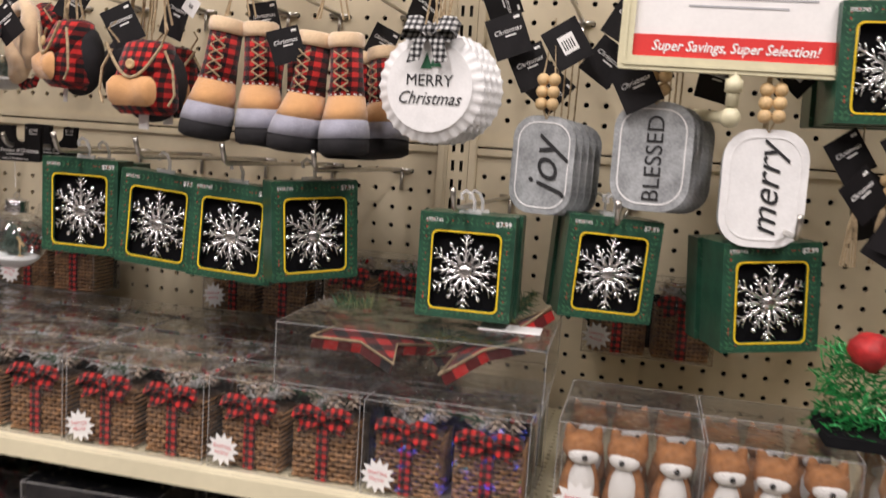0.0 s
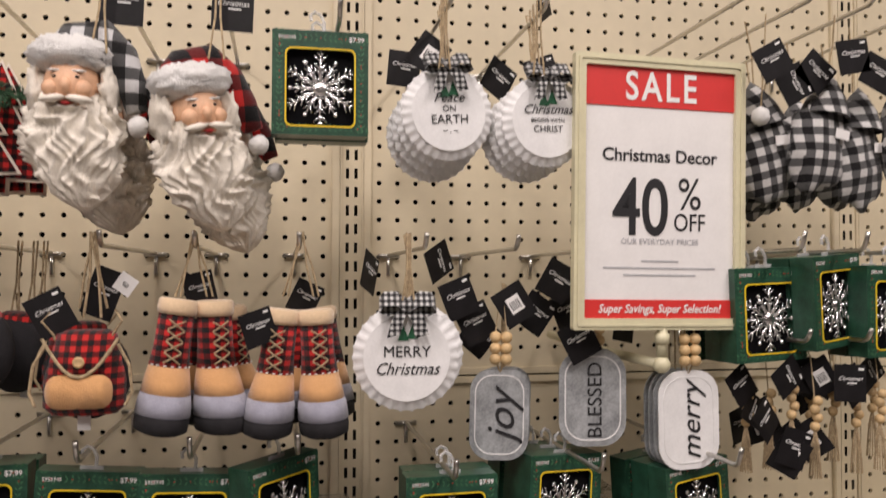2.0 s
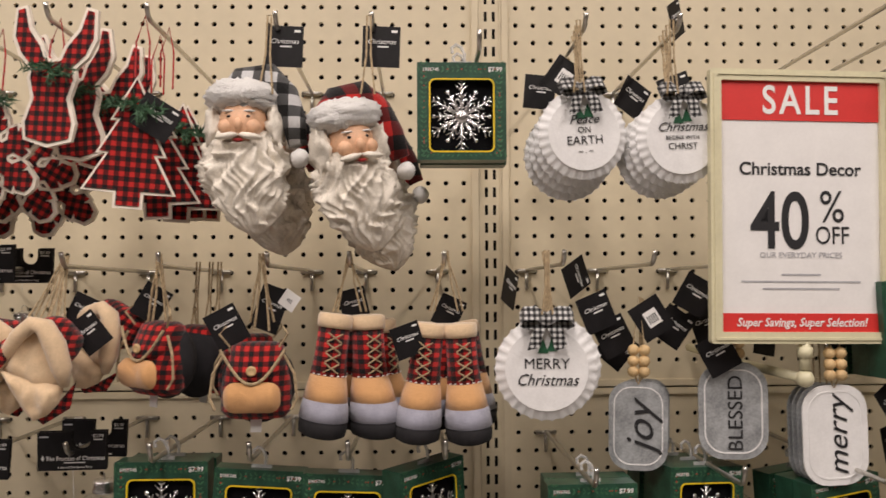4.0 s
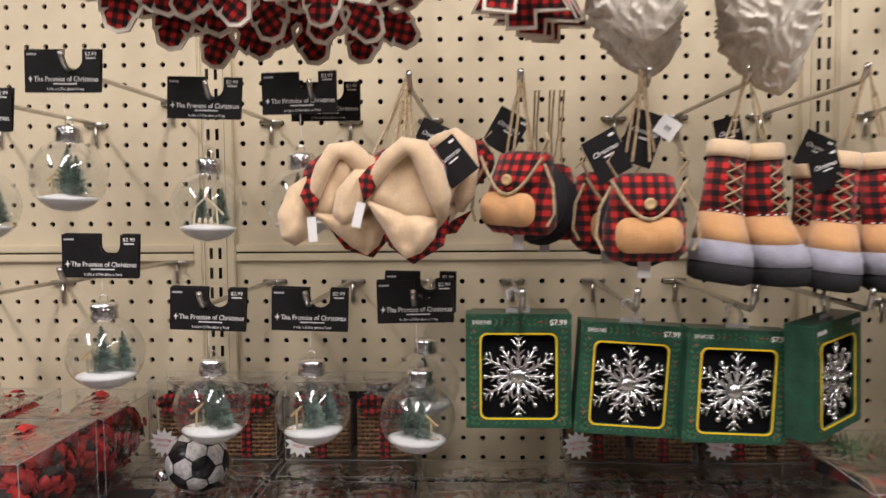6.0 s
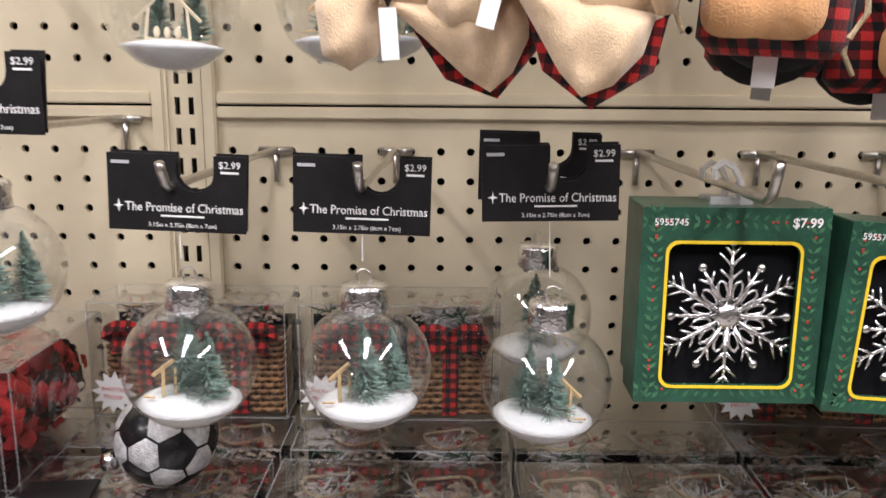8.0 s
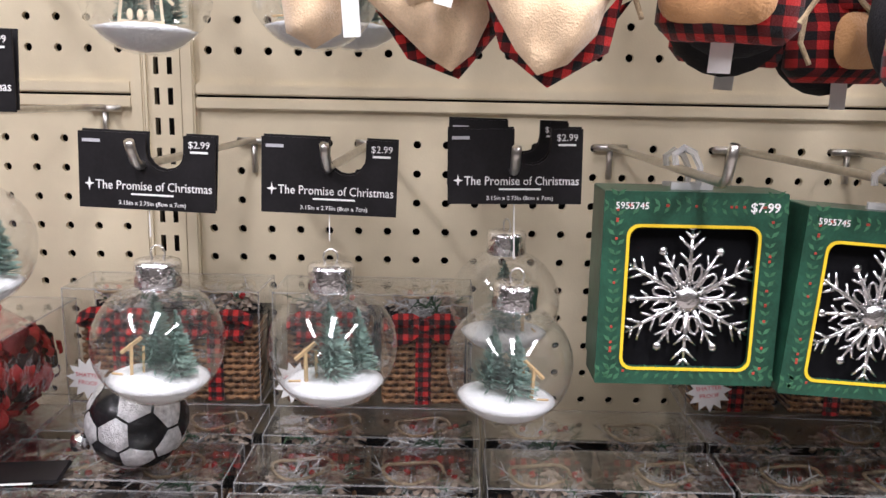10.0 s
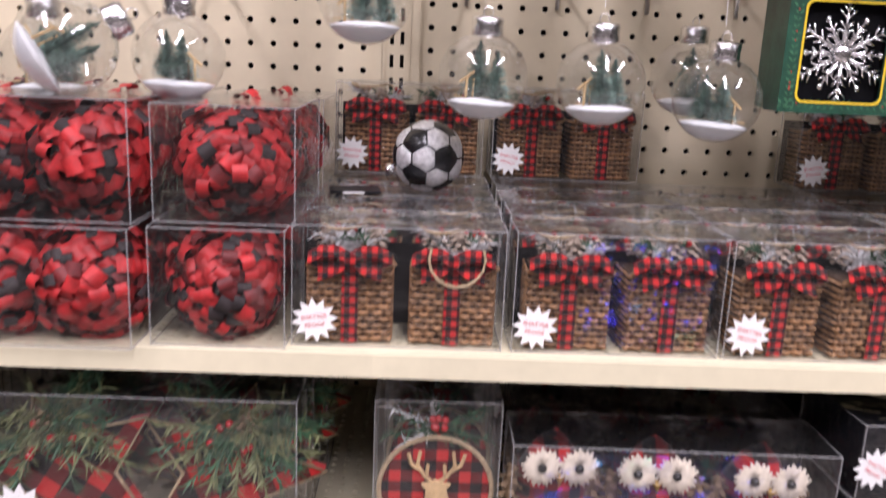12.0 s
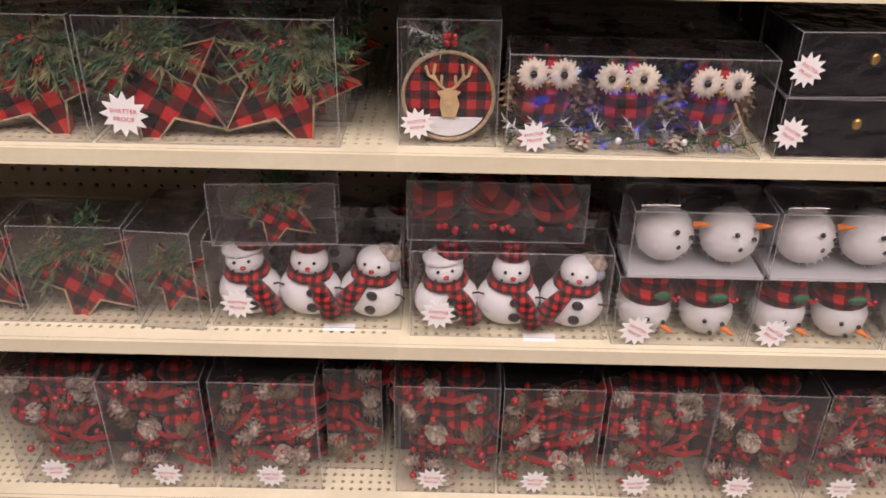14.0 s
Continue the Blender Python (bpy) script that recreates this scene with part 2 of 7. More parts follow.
def upright(x):
    """A slotted steel post: two columns of slots an inch apart between folded cheeks."""
    t = thing("upright_post", "cream steel post with two columns of dark slots", "shelf post", pose(x, 0, 0), kind="structure")
    bm = bmesh.new()
    y = -0.003
    cols = (-0.0058, 0.0058)
    w = 0.0022
    xs = [-0.0145, cols[0] - w, cols[0] + w, cols[1] - w, cols[1] + w, 0.0145]
    n = int(2.0 / IN)
    for k in range(n):
        z = 0.05 + k * IN
        zs = [z, z + IN * 0.22, z + IN * 0.78, z + IN]
        for a in range(5):
            for c in range(3):
                if a in (1, 3) and c == 1:
                    continue
                bm.faces.new([bm.verts.new((xs[a + i], y, zs[c + j])) for i, j in ((0, 0), (1, 0), (1, 1), (0, 1))])
    part("face", bm, CREAM, t)
    for s in (-1, 1):
        part("cheek", b_box(s * 0.0145 - 0.001, -0.006, 0, s * 0.0145 + 0.001, 0.02, 2.05), CREAM, t)
        part("panel_edge", b_box(min(s * 0.016, s * 0.027), -0.007, 0.0, max(s * 0.016, s * 0.027), 0.004, 2.05, 0.0015), CREAM, t)
    return t


for b in range(-1, 4):
    upright(b * BAY)

SHELF_TOP = {1: 0.968, 2: 0.787, 3: 0.541, 4: 0.277}


def shelf(x0, z, y_front, holes=True):
    """A steel shelf of one bay, its deck pierced with small holes, with a folded front lip and two brackets."""
    t = thing("shelf", "cream painted steel shelf with a perforated deck and folded lip", "shelf", pose(x0, 0, z), group="shelves of the wall bays")
    verts, faces, seg = [], [], 6
    P, r = 0.0127, 0.0029
    nx, ny = 58, int((-y_front - 0.03) / P)
    xa, yb = 0.5 * (BAY - nx * P), -0.012
    for i in range(nx):
        for j in range(ny):
            cx, cy, h = xa + (i + 0.5) * P, yb - (j + 0.5) * P, P / 2
            n = len(verts)
            ring = [(math.cos(math.pi / 4 + k * math.pi / 4), math.sin(math.pi / 4 + k * math.pi / 4)) for k in range(8)]
            verts += [(cx + r * a, cy + r * b, 0) for a, b in ring]
            verts += [(cx + r * a, cy + r * b, -0.004) for a, b in ring]
            verts += [(cx + h, cy + h, 0), (cx, cy + h, 0), (cx - h, cy + h, 0), (cx - h, cy, 0), (cx - h, cy - h, 0), (cx, cy - h, 0), (cx + h, cy - h, 0), (cx + h, cy, 0)]
            for k in range(8):
                q = (k + 1) % 8
                faces.append((n + k, n + 16 + k, n + 16 + q, n + q))
                faces.append((n + q, n + 8 + q, n + 8 + k, n + k))
    yf = yb - ny * P

    def quad(a, b, c, d):
        n = len(verts)
        verts.extend([(a, c, 0), (b, c, 0), (b, d, 0), (a, d, 0)])
        faces.append((n, n + 1, n + 2, n + 3))
    quad(0.0, xa, y_front + 0.004, -0.008), quad(xa + nx * P, BAY, y_front + 0.004, -0.008)
    quad(xa, xa + nx * P, y_front + 0.004, yf), quad(xa, xa + nx * P, yb, -0.008)
    me = bpy.data.meshes.new("deck")
    me.from_pydata(verts, [], faces)
    me.materials.append(SHELF)
    part("deck", me, SHELF, t)
    part("front_lip", b_box(0.0, y_front - 0.002, -0.0185, BAY, y_front + 0.0035, 0.0), SHELF, t)
    # black sheet under the deck paints the shade below its holes
    part("underside", b_box(0.002, y_front + 0.004, -0.0075, BAY - 0.002, -0.008, -0.006), VOID_SHADE, t)
    for xx in (0.004, BAY - 0.006):
        part("bracket", b_slab([(-0.30, -0.016), (0.0, -0.045), (0.0, -0.009), (-0.30, -0.009)], xx, xx + 0.002), SHELF, t, m=Matrix(((0, 1, 0, 0), (1, 0, 0, 0), (0, 0, 1, 0), (0, 0, 0, 1))))
    return t


for b in range(-2, 4):
    for k, z in SHELF_TOP.items():
        shelf(b * BAY, z, -0.375)

FLOORM = mat("floor_tile", (0.32, 0.29, 0.26), 0.3, var=0.1, scale=3)
# kept dark so that the clear cases reflect less grey
WALLM = mat("shop_wall", (0.09, 0.08, 0.07), 0.8, var=0.1, scale=2)
CEILM = mat("ceiling_board", (0.75, 0.73, 0.68), 0.9, var=0.06, scale=5)
tagged(part("floor", b_box(-4, -3.2, -0.03, 5.5, 0.03, 0.0), FLOORM), "pale polished shop floor", "floor", kind="structure")
tagged(part("ceiling", b_box(-4, -3.2, 3.2, 5.5, 0.1, 3.25), CEILM), "pale shop ceiling with tube lights", "ceiling", kind="structure")
# unseen stand-in for stocked shelves opposite, dark to limit reflections and bounce
tagged(part("wall_behind", b_box(-4, -3.3, 0, 5.5, -3.2, 3.2), WALLM), "unseen dark wall standing in for the goods across the aisle", "wall", kind="structure")
tagged(part("wall_west", b_box(-4.1, -3.2, 0, -4, 0.1, 3.2), WALLM), "plain end wall of the shop", "wall", kind="structure")
tagged(part("wall_east", b_box(5.5, -3.2, 0, 5.6, 0.1, 3.2), WALLM), "plain end wall of the shop", "wall", kind="structure")
tagged(part("wall_rear", b_box(-4, 0.04, 0, 5.5, 0.1, 3.2), WALLM), "plain wall behind the shelving", "wall", kind="structure")
tagged(part("base_plinth", b_box(-2 * BAY, -0.30, 0, 4 * BAY, -0.005, 0.06), SHELF), "cream kick plate under the shelves", "plinth", kind="structure")

# ---- materials of the goods ----
RED, DRED, BLK = (0.63, 0.030, 0.026), (0.14, 0.012, 0.012), (0.010, 0.009, 0.010)
CHECK = plaid("red_check_small", RED, DRED, BLK, 0.0105)
CHECK_M = plaid("red_check", RED, DRED, BLK, 0.020)
CHECK_L = plaid("red_check_large", RED, DRED, BLK, 0.036)
CHECK_T = plaid("red_check_turned", RED, DRED, BLK, 0.030, turn=38)
RIBBON = plaid("red_check_ribbon", RED, DRED, BLK, 0.0085)
GING = plaid("gingham", (0.72, 0.72, 0.70), (0.16, 0.16, 0.16), BLK, 0.0062)
GING_L = plaid("black_white_check", (0.75, 0.74, 0.72), (0.13, 0.13, 0.13), BLK, 0.019, turn=8)
WHITE = mat("white_card", (0.80, 0.79, 0.77), 0.55, var=0.03, scale=30)
BLACKC = mat("black_card", (0.010, 0.009, 0.010), 0.5, var=0.25, scale=60, spec=0.25)
BLACKM = mat("black_matt", (0.006, 0.006, 0.007), 0.9, var=0.2, scale=60, spec=0.12)
NAVY = mat("navy_card", (0.004, 0.004, 0.007), 0.8, var=0.2, spec=0.1)
GREEN = mat("green_carton", (0.018, 0.072, 0.042), 0.38, var=0.28, scale=55, bump=0.05, coat=0.15)
LEAFP = mat("leaf_print", (0.050, 0.150, 0.075), 0.45, var=0.3, scale=80)
BERRYP = mat("berry_print", (0.40, 0.055, 0.035), 0.45, var=0.2)
YELLOW = mat("yellow_line", (0.78, 0.56, 0.02), 0.4, var=0.05)
SILVER = mat("silver_cast", (0.86, 0.86, 0.86), 0.22, 1.0, var=0.08, scale=150, bump=0.25, bump_scale=400)
CHROME = mat("silver_cap", (0.85, 0.85, 0.87), 0.16, 1.0, var=0.1, scale=200, bump=0.5, bump_scale=350)
FROST = clear("frosted_tab", (0.92, 0.93, 0.93), rough=0.25, haze=0.35)
GLOBE = clear("clear_globe", (0.97, 0.975, 0.97), gloss=1.0, wave=0.02, wave_scale=12, rough=0.02, haze=0.012, base=0.085)
CASE = clear("clear_case", (0.965, 0.965, 0.965), gloss=1.0, wave=0.55, wave_scale=45, rough=0.05, haze=0.006, base=0.055, rim=0.46)
# crinkled plastic with raised gloss, for the extra glints on case tops
FILM = clear("crinkled_film", (0.95, 0.95, 0.95), gloss=1.0, wave=1.0, wave_scale=26, rough=0.05, haze=0.002, base=0.085, rim=0.40)
CASE_D = clear("dusty_case", (0.95, 0.945, 0.945), gloss=1.0, wave=0.2, wave_scale=14, rough=0.10, haze=0.022)
# paler, hazier plastic: the light caught by folded edges, as colour
EDGE = clear("case_edge", (0.9, 0.9, 0.9), rough=0.15, haze=0.16)
SNOW = mat("fake_snow", (0.86, 0.87, 0.88), 0.9, var=0.05, scale=300, bump=0.8, bump_scale=900)
BRUSH = mat("brush_tree", (0.28, 0.42, 0.36), 0.8, var=0.45, scale=200)
FIR = mat("fir_green", (0.050, 0.125, 0.060), 0.7, var=0.45, scale=120)
CEDAR = mat("cedar_green", (0.19, 0.21, 0.09), 0.75, var=0.35, scale=120)
FROSTED = mat("frosted_sprig", (0.80, 0.82, 0.80), 0.8, var=0.35, scale=200)
BERRY = mat("red_berry", (0.42, 0.012, 0.015), 0.25, var=0.15, coat=0.4)
TWINE = mat("jute_twine", (0.46, 0.35, 0.21), 0.95, var=0.25, scale=300, bump=0.6, bump_scale=900)
WOOD = mat("pale_wood", (0.60, 0.42, 0.21), 0.6, var=0.2, scale=60)
BIRCH = mat("birch_ply", (0.72, 0.62, 0.44), 0.65, var=0.1, scale=60)
EDGEW = mat("white_wood_edge", (0.84, 0.77, 0.66), 0.7, var=0.1, scale=60)
TAN = mat("tan_felt", (0.60, 0.32, 0.13), 0.95, var=0.06, scale=25, bump=0.5, bump_scale=700, sheen=0.4)
PLUSH = mat("cream_plush", (0.72, 0.53, 0.33), 0.98, var=0.10, scale=60, bump=0.45, bump_scale=900, sheen=0.6)
GREYF = mat("grey_felt", (0.30, 0.30, 0.36), 0.95, var=0.1, scale=80, bump=0.5, bump_scale=700, sheen=0.3)
BLACKF = mat("black_felt", (0.014, 0.013, 0.015), 0.97, var=0.2, scale=80, bump=0.4, bump_scale=700)
FUR = mat("white_fur", (0.80, 0.79, 0.76), 0.98, var=0.06, scale=80, bump=1.0, bump_scale=600, sheen=0.5)
BEARD = mat("beard_resin", (0.84, 0.79, 0.69), 0.6, var=0.08, scale=70, bump=0.4, bump_scale=260, dark=(0.56, 0.51, 0.43))
SKIN = mat("painted_resin", (0.74, 0.44, 0.27), 0.55, var=0.12, scale=50)
GALV = mat("galvanised_sheet", (0.42, 0.44, 0.45), 0.5, 0.35, var=0.25, scale=45, bump=0.1)
TIN = mat("white_tin", (0.80, 0.80, 0.79), 0.45, var=0.05, scale=40, bump=0.1)
WICKER = mat("wicker", (0.30, 0.155, 0.062), 0.6, var=0.45, scale=90, bump=0.4, bump_scale=500)
# dark brown: painted shade inside the baskets, and the snowmen's twig arms
WICKER_SHADE_TWIG = mat("wicker_shadow", (0.060, 0.030, 0.014), 0.8, var=0.3, scale=90)
CONE = mat("pine_cone", (0.20, 0.135, 0.075), 0.8, var=0.4, scale=120)
CONE_F = mat("frosted_cone", (0.46, 0.37, 0.29), 0.85, var=0.45, scale=150)
REDR = mat("red_ribbon", (0.40, 0.016, 0.016), 0.6, var=0.3, scale=100)
DARKR = mat("dark_red_ribbon", (0.13, 0.010, 0.010), 0.65, var=0.3, scale=100)
BLKR = mat("black_ribbon", (0.020, 0.012, 0.012), 0.7, var=0.3, scale=100)
PAPER_R = mat("red_paper", (0.66, 0.035, 0.030), 0.5, var=0.04)
INK = mat("black_ink", (0.014, 0.014, 0.016), 0.6, var=0.1)
GREYINK = mat("grey_ink", (0.42, 0.42, 0.44), 0.6, var=0.1)
WHITEINK = mat("white_ink", (0.82, 0.82, 0.80), 0.6, var=0.03)
PINKINK = mat("red_print", (0.62, 0.10, 0.12), 0.6, var=0.1)
FRAMEC = mat("cream_plastic", (0.66, 0.62, 0.42), 0.4, var=0.06, scale=20)
CARROT = mat("orange_felt", (0.75, 0.20, 0.03), 0.8, var=0.15)
COTTON = mat("white_foam", (0.82, 0.82, 0.81), 0.9, var=0.04, scale=150, bump=0.6, bump_scale=700)
GLITTER = mat("glitter_fibre", (0.88, 0.87, 0.84), 0.5, var=0.08, scale=400, bump=1.0, bump_scale=1200)
OWLW = mat("bristle_white", (0.74, 0.66, 0.54), 0.9, var=0.15, scale=200)
FOXB = mat("fox_brown", (0.36, 0.16, 0.06), 0.9, var=0.25, scale=120, bump=0.6, bump_scale=500)
GOLD = mat("gold_bit", (0.62, 0.40, 0.10), 0.35, 0.9, var=0.15)
HOLLY = mat("holly_green", (0.02, 0.13, 0.06), 0.6, var=0.2)
BALLW = mat("silver_glitter_panel", (0.70, 0.70, 0.70), 0.32, 0.55, var=0.25, scale=260, bump=0.7, bump_scale=900)
BALLB = mat("black_panel", (0.012, 0.012, 0.013), 0.25, var=0.2)


def shimmer(name):
    """Stand-in for coloured reflections: almost clear, its gloss tinted blue, green and magenta in patches."""
    m, nt, p = nodes_of(name)
    N, L = nt.nodes.new, nt.links.new
    nt.nodes.remove(p)
    tc, n1, n2, ramp = N("ShaderNodeTexCoord"), N("ShaderNodeTexNoise"), N("ShaderNodeTexNoise"), N("ShaderNodeValToRGB")
    tr, gl, mx, bp = N("ShaderNodeBsdfTransparent"), N("ShaderNodeBsdfGlossy"), N("ShaderNodeMixShader"), N("ShaderNodeBump")
    n1.inputs["Scale"].default_value, n2.inputs["Scale"].default_value = 22, 55
    L(tc.outputs["Object"], n1.inputs["Vector"]), L(tc.outputs["Object"], n2.inputs["Vector"])
    e = ramp.color_ramp.elements
    e[0].color, e[0].position, e[1].color, e[1].position = (0.02, 0.10, 1, 1), 0.40, (0.05, 0.9, 0.45, 1), 0.62
    e.new(0.52).color = (0.10, 0.06, 1, 1)
    e.new(0.70).color = (0.9, 0.15, 0.8, 1)
    L(n1.outputs[0], ramp.inputs[0]), L(ramp.outputs[0], gl.inputs["Color"])
    gl.inputs["Roughness"].default_value = 0.22
    bp.inputs["Strength"].default_value, bp.inputs["Distance"].default_value = 0.8, 0.01
    L(n2.outputs[0], bp.inputs["Height"]), L(bp.outputs[0], gl.inputs["Normal"])
    mx.inputs[0].default_value = 0.065
    L(tr.outputs[0], mx.inputs[1]), L(gl.outputs[0], mx.inputs[2]), L(mx.outputs[0], nt.nodes["Material Output"].inputs[0])
    return m


SHIMMER = shimmer("iridescent_film")


class Multi:
    """Gathers pieces of several materials into one mesh."""
    def __init__(self):
        self.bm, self.mats = bmesh.new(), []

    def add(self, material, make, *args, smooth=True, m=None, **kw):
        if material not in self.mats:
            self.mats.append(material)
        k, piece = self.mats.index(material), bmesh.new()
        make(*args, bm=piece, **kw)
        piece.verts.index_update()
        vs = [self.bm.verts.new(m @ v.co if m is not None else v.co) for v in piece.verts]
        for f in piece.faces:
            g = self.bm.faces.new([vs[v.index] for v in f.verts])
            g.material_index, g.smooth = k, smooth
        piece.free()
        return self

    def mesh(self, name):
        return finish(name, self.bm, self.mats)


TEXTS = {}


def text_mesh(text, size, material, sx=1.0, shear=0.0, spacing=1.0, bold=0.0):
    key = (text, size, material.name, sx, shear, spacing, bold)
    if key not in TEXTS:
        cu = bpy.data.curves.new("lettering", "FONT")
        cu.body, cu.size, cu.align_x, cu.align_y, cu.extrude, cu.shear = text, size, "CENTER", "CENTER", 0.00015, shear
        cu.resolution_u, cu.space_character, cu.offset = (6 if size > 0.02 and size < 0.2 else 2), spacing, bold
        tmp = bpy.data.objects.new("lettering", cu)
        scene.collection.objects.link(tmp)
        me = bpy.data.meshes.new_from_object(tmp)
        bpy.data.objects.remove(tmp)
        me.materials.clear()
        me.materials.append(material)
        me.transform(pose(0, 0, 0, 90) @ Matrix.Diagonal((sx, 1, 1, 1)))
        TEXTS[key] = me
    return TEXTS[key]


def letter(text, size, material, parent, x, y, z, rot=0.0, **kw):
    return part("lettering", text_mesh(text, size, material, **kw), material, parent, m=pose(x, y, z, 0, rot, 0))


def bar(w, h, material, parent, x, y, z, rot=0.0, name="printed_bar"):
    return part(name, b_box(-w / 2, -0.0002, -h / 2, w / 2, 0.0002, h / 2), material, parent, m=pose(x, y, z, 0, rot, 0))


def b_needles(n, c, length, up=0.5, width=0.0008, spread=(1, 1, 1), bm=None, seed=1):
    """Thin blades standing out from a region, for fir, brush and sprigs."""
    bm = bm or bmesh.new()
    rnd = random.Random(seed)
    for _ in range(n):
        o = Vector(c) + Vector((rnd.uniform(-1, 1) * spread[0], rnd.uniform(-1, 1) * spread[1], rnd.uniform(-1, 1) * spread[2]))
        d = Vector((rnd.gauss(0, 1), rnd.gauss(0, 1), rnd.gauss(up, 0.8))).normalized() * length * rnd.uniform(0.6, 1.2)
        s = d.cross(Vector((rnd.gauss(0, 1), rnd.gauss(0, 1), rnd.gauss(0, 1)))).normalized() * width
        bm.faces.new((bm.verts.new(o - s), bm.verts.new(o + s), bm.verts.new(o + d + s * 0.3), bm.verts.new(o + d - s * 0.3)))
    return bm


def b_sprig(a, b, n=26, length=0.012, width=0.0009, bm=None, seed=1):
    """A twig from a to b with needles along it."""
    bm = bm or bmesh.new()
    rnd = random.Random(seed)
    a, b = Vector(a), Vector(b)
    b_tube([a, (a + b) / 2 + Vector((0, 0, 0.002)), b], 0.0006, 4, bm=bm)
    ax = (b - a).normalized()
    for i in range(n):
        o = a.lerp(b, (i + 0.5) / n)
        d = (ax * 0.8 + Vector((rnd.gauss(0, 1), rnd.gauss(0, 1), rnd.gauss(0, 1))).normalized()).normalized() * length * rnd.uniform(0.7, 1.1)
        s = d.cross(Vector((0.3, 1, 0.2))).normalized() * width
        bm.faces.new((bm.verts.new(o - s), bm.verts.new(o + s), bm.verts.new(o + d)))
    return bm


def b_cone_fruit(c, r, h, bm=None, seed=0, n=46):
    """A pine cone: rows of small scales round a core."""
    bm = bm or bmesh.new()
    rnd = random.Random(seed)
    b_ball(c, 1, 8, 6, bm=bm, squash=(r * 0.6, r * 0.6, h * 0.45))
    for i in range(n):
        t = (i + 0.5) / n
        z = (t - 0.5) * h
        rr = r * math.sin(math.pi * (0.12 + 0.82 * t)) ** 0.7
        a = i * 2.39996 + rnd.uniform(-0.1, 0.1)
        o = Vector(c) + Vector((math.cos(a) * rr * 0.55, math.sin(a) * rr * 0.55, z))
        d = Vector((math.cos(a), math.sin(a), -0.35)) * rr * 0.6
        s = Vector((-math.sin(a), math.cos(a), 0)) * r * 0.26
        u = Vector((0, 0, h * 0.05))
        p = [bm.verts.new(o - s * 0.7), bm.verts.new(o + s * 0.7), bm.verts.new(o + d + s), bm.verts.new(o + d - s), bm.verts.new(o + d * 0.6 + u)]
        bm.faces.new(p[:4]), bm.faces.new((p[2], p[3], p[4]))
    return bm


def rounded(w, h, r, n=4, cx=0.0, cz=0.0):
    pts = []
    for sx, sz, a0 in ((1, 1, 0), (-1, 1, 90), (-1, -1, 180), (1, -1, 270)):
        for i in range(n + 1):
            a = radians(a0 + 90 * i / n)
            pts.append((cx + sx * (w / 2 - r) + r * math.cos(a), cz + sz * (h / 2 - r) + r * math.sin(a)))
    return pts


def b_ring(outer, inner, y0, y1, bm=None):
    """A flat frame between two outlines of equal length."""
    bm = bm or bmesh.new()
    n = len(outer)
    A = [[bm.verts.new((x, y, z)) for x, z in o] for o in (outer, inner) for y in (y0, y1)]
    for i in range(n):
        j = (i + 1) % n
        bm.faces.new((A[0][i], A[0][j], A[2][j], A[2][i]))
        bm.faces.new((A[1][i], A[3][i], A[3][j], A[1][j]))
        bm.faces.new((A[0][i], A[1][i], A[1][j], A[0][j]))
        bm.faces.new((A[2][i], A[2][j], A[3][j], A[3][i]))
    bmesh.ops.recalc_face_normals(bm, faces=bm.faces)
    return bm


# ---- peg hooks ----
HOOK_Z = 1.4732


def peg_hook(x, z, length=0.27, tip_up=0.014, lean=0.0):
    t = thing("peg_hook", "zinc wire display hook fixed in pegboard holes", "hook", pose(x, 0, z), group="display hooks")
    part("plate", b_tube([(-0.014, -0.004, 0.001), (0.014, -0.004, 0.001)], 0.0032, 8), STEEL, t, smooth=True)
    part("stem", b_tube([(0, -0.003, 0), (0, -0.003, -0.026)], 0.0026, 8), STEEL, t, smooth=True)
    for s in (-1, 1):
        part("prong", b_tube([(s * 0.0127, -0.004, 0.001), (s * 0.0127, 0.012, 0.001), (s * 0.0127, 0.014, 0.008)], 0.002, 6), STEEL, t)
    n = 5
    pts = [(lean * i / n, -0.006 - (length - 0.014) * i / n, 0.002 + 0.003 * i / n) for i in range(n + 1)]
    e = Vector(pts[-1])
    pts += [tuple(e + Vector((0, -0.006, 0.003))), tuple(e + Vector((0, -0.010, tip_up * 0.6))), tuple(e + Vector((0, -0.013, tip_up)))]
    part("wire", b_tube(pts, 0.0027, 8), STEEL, t, smooth=True)
    return t


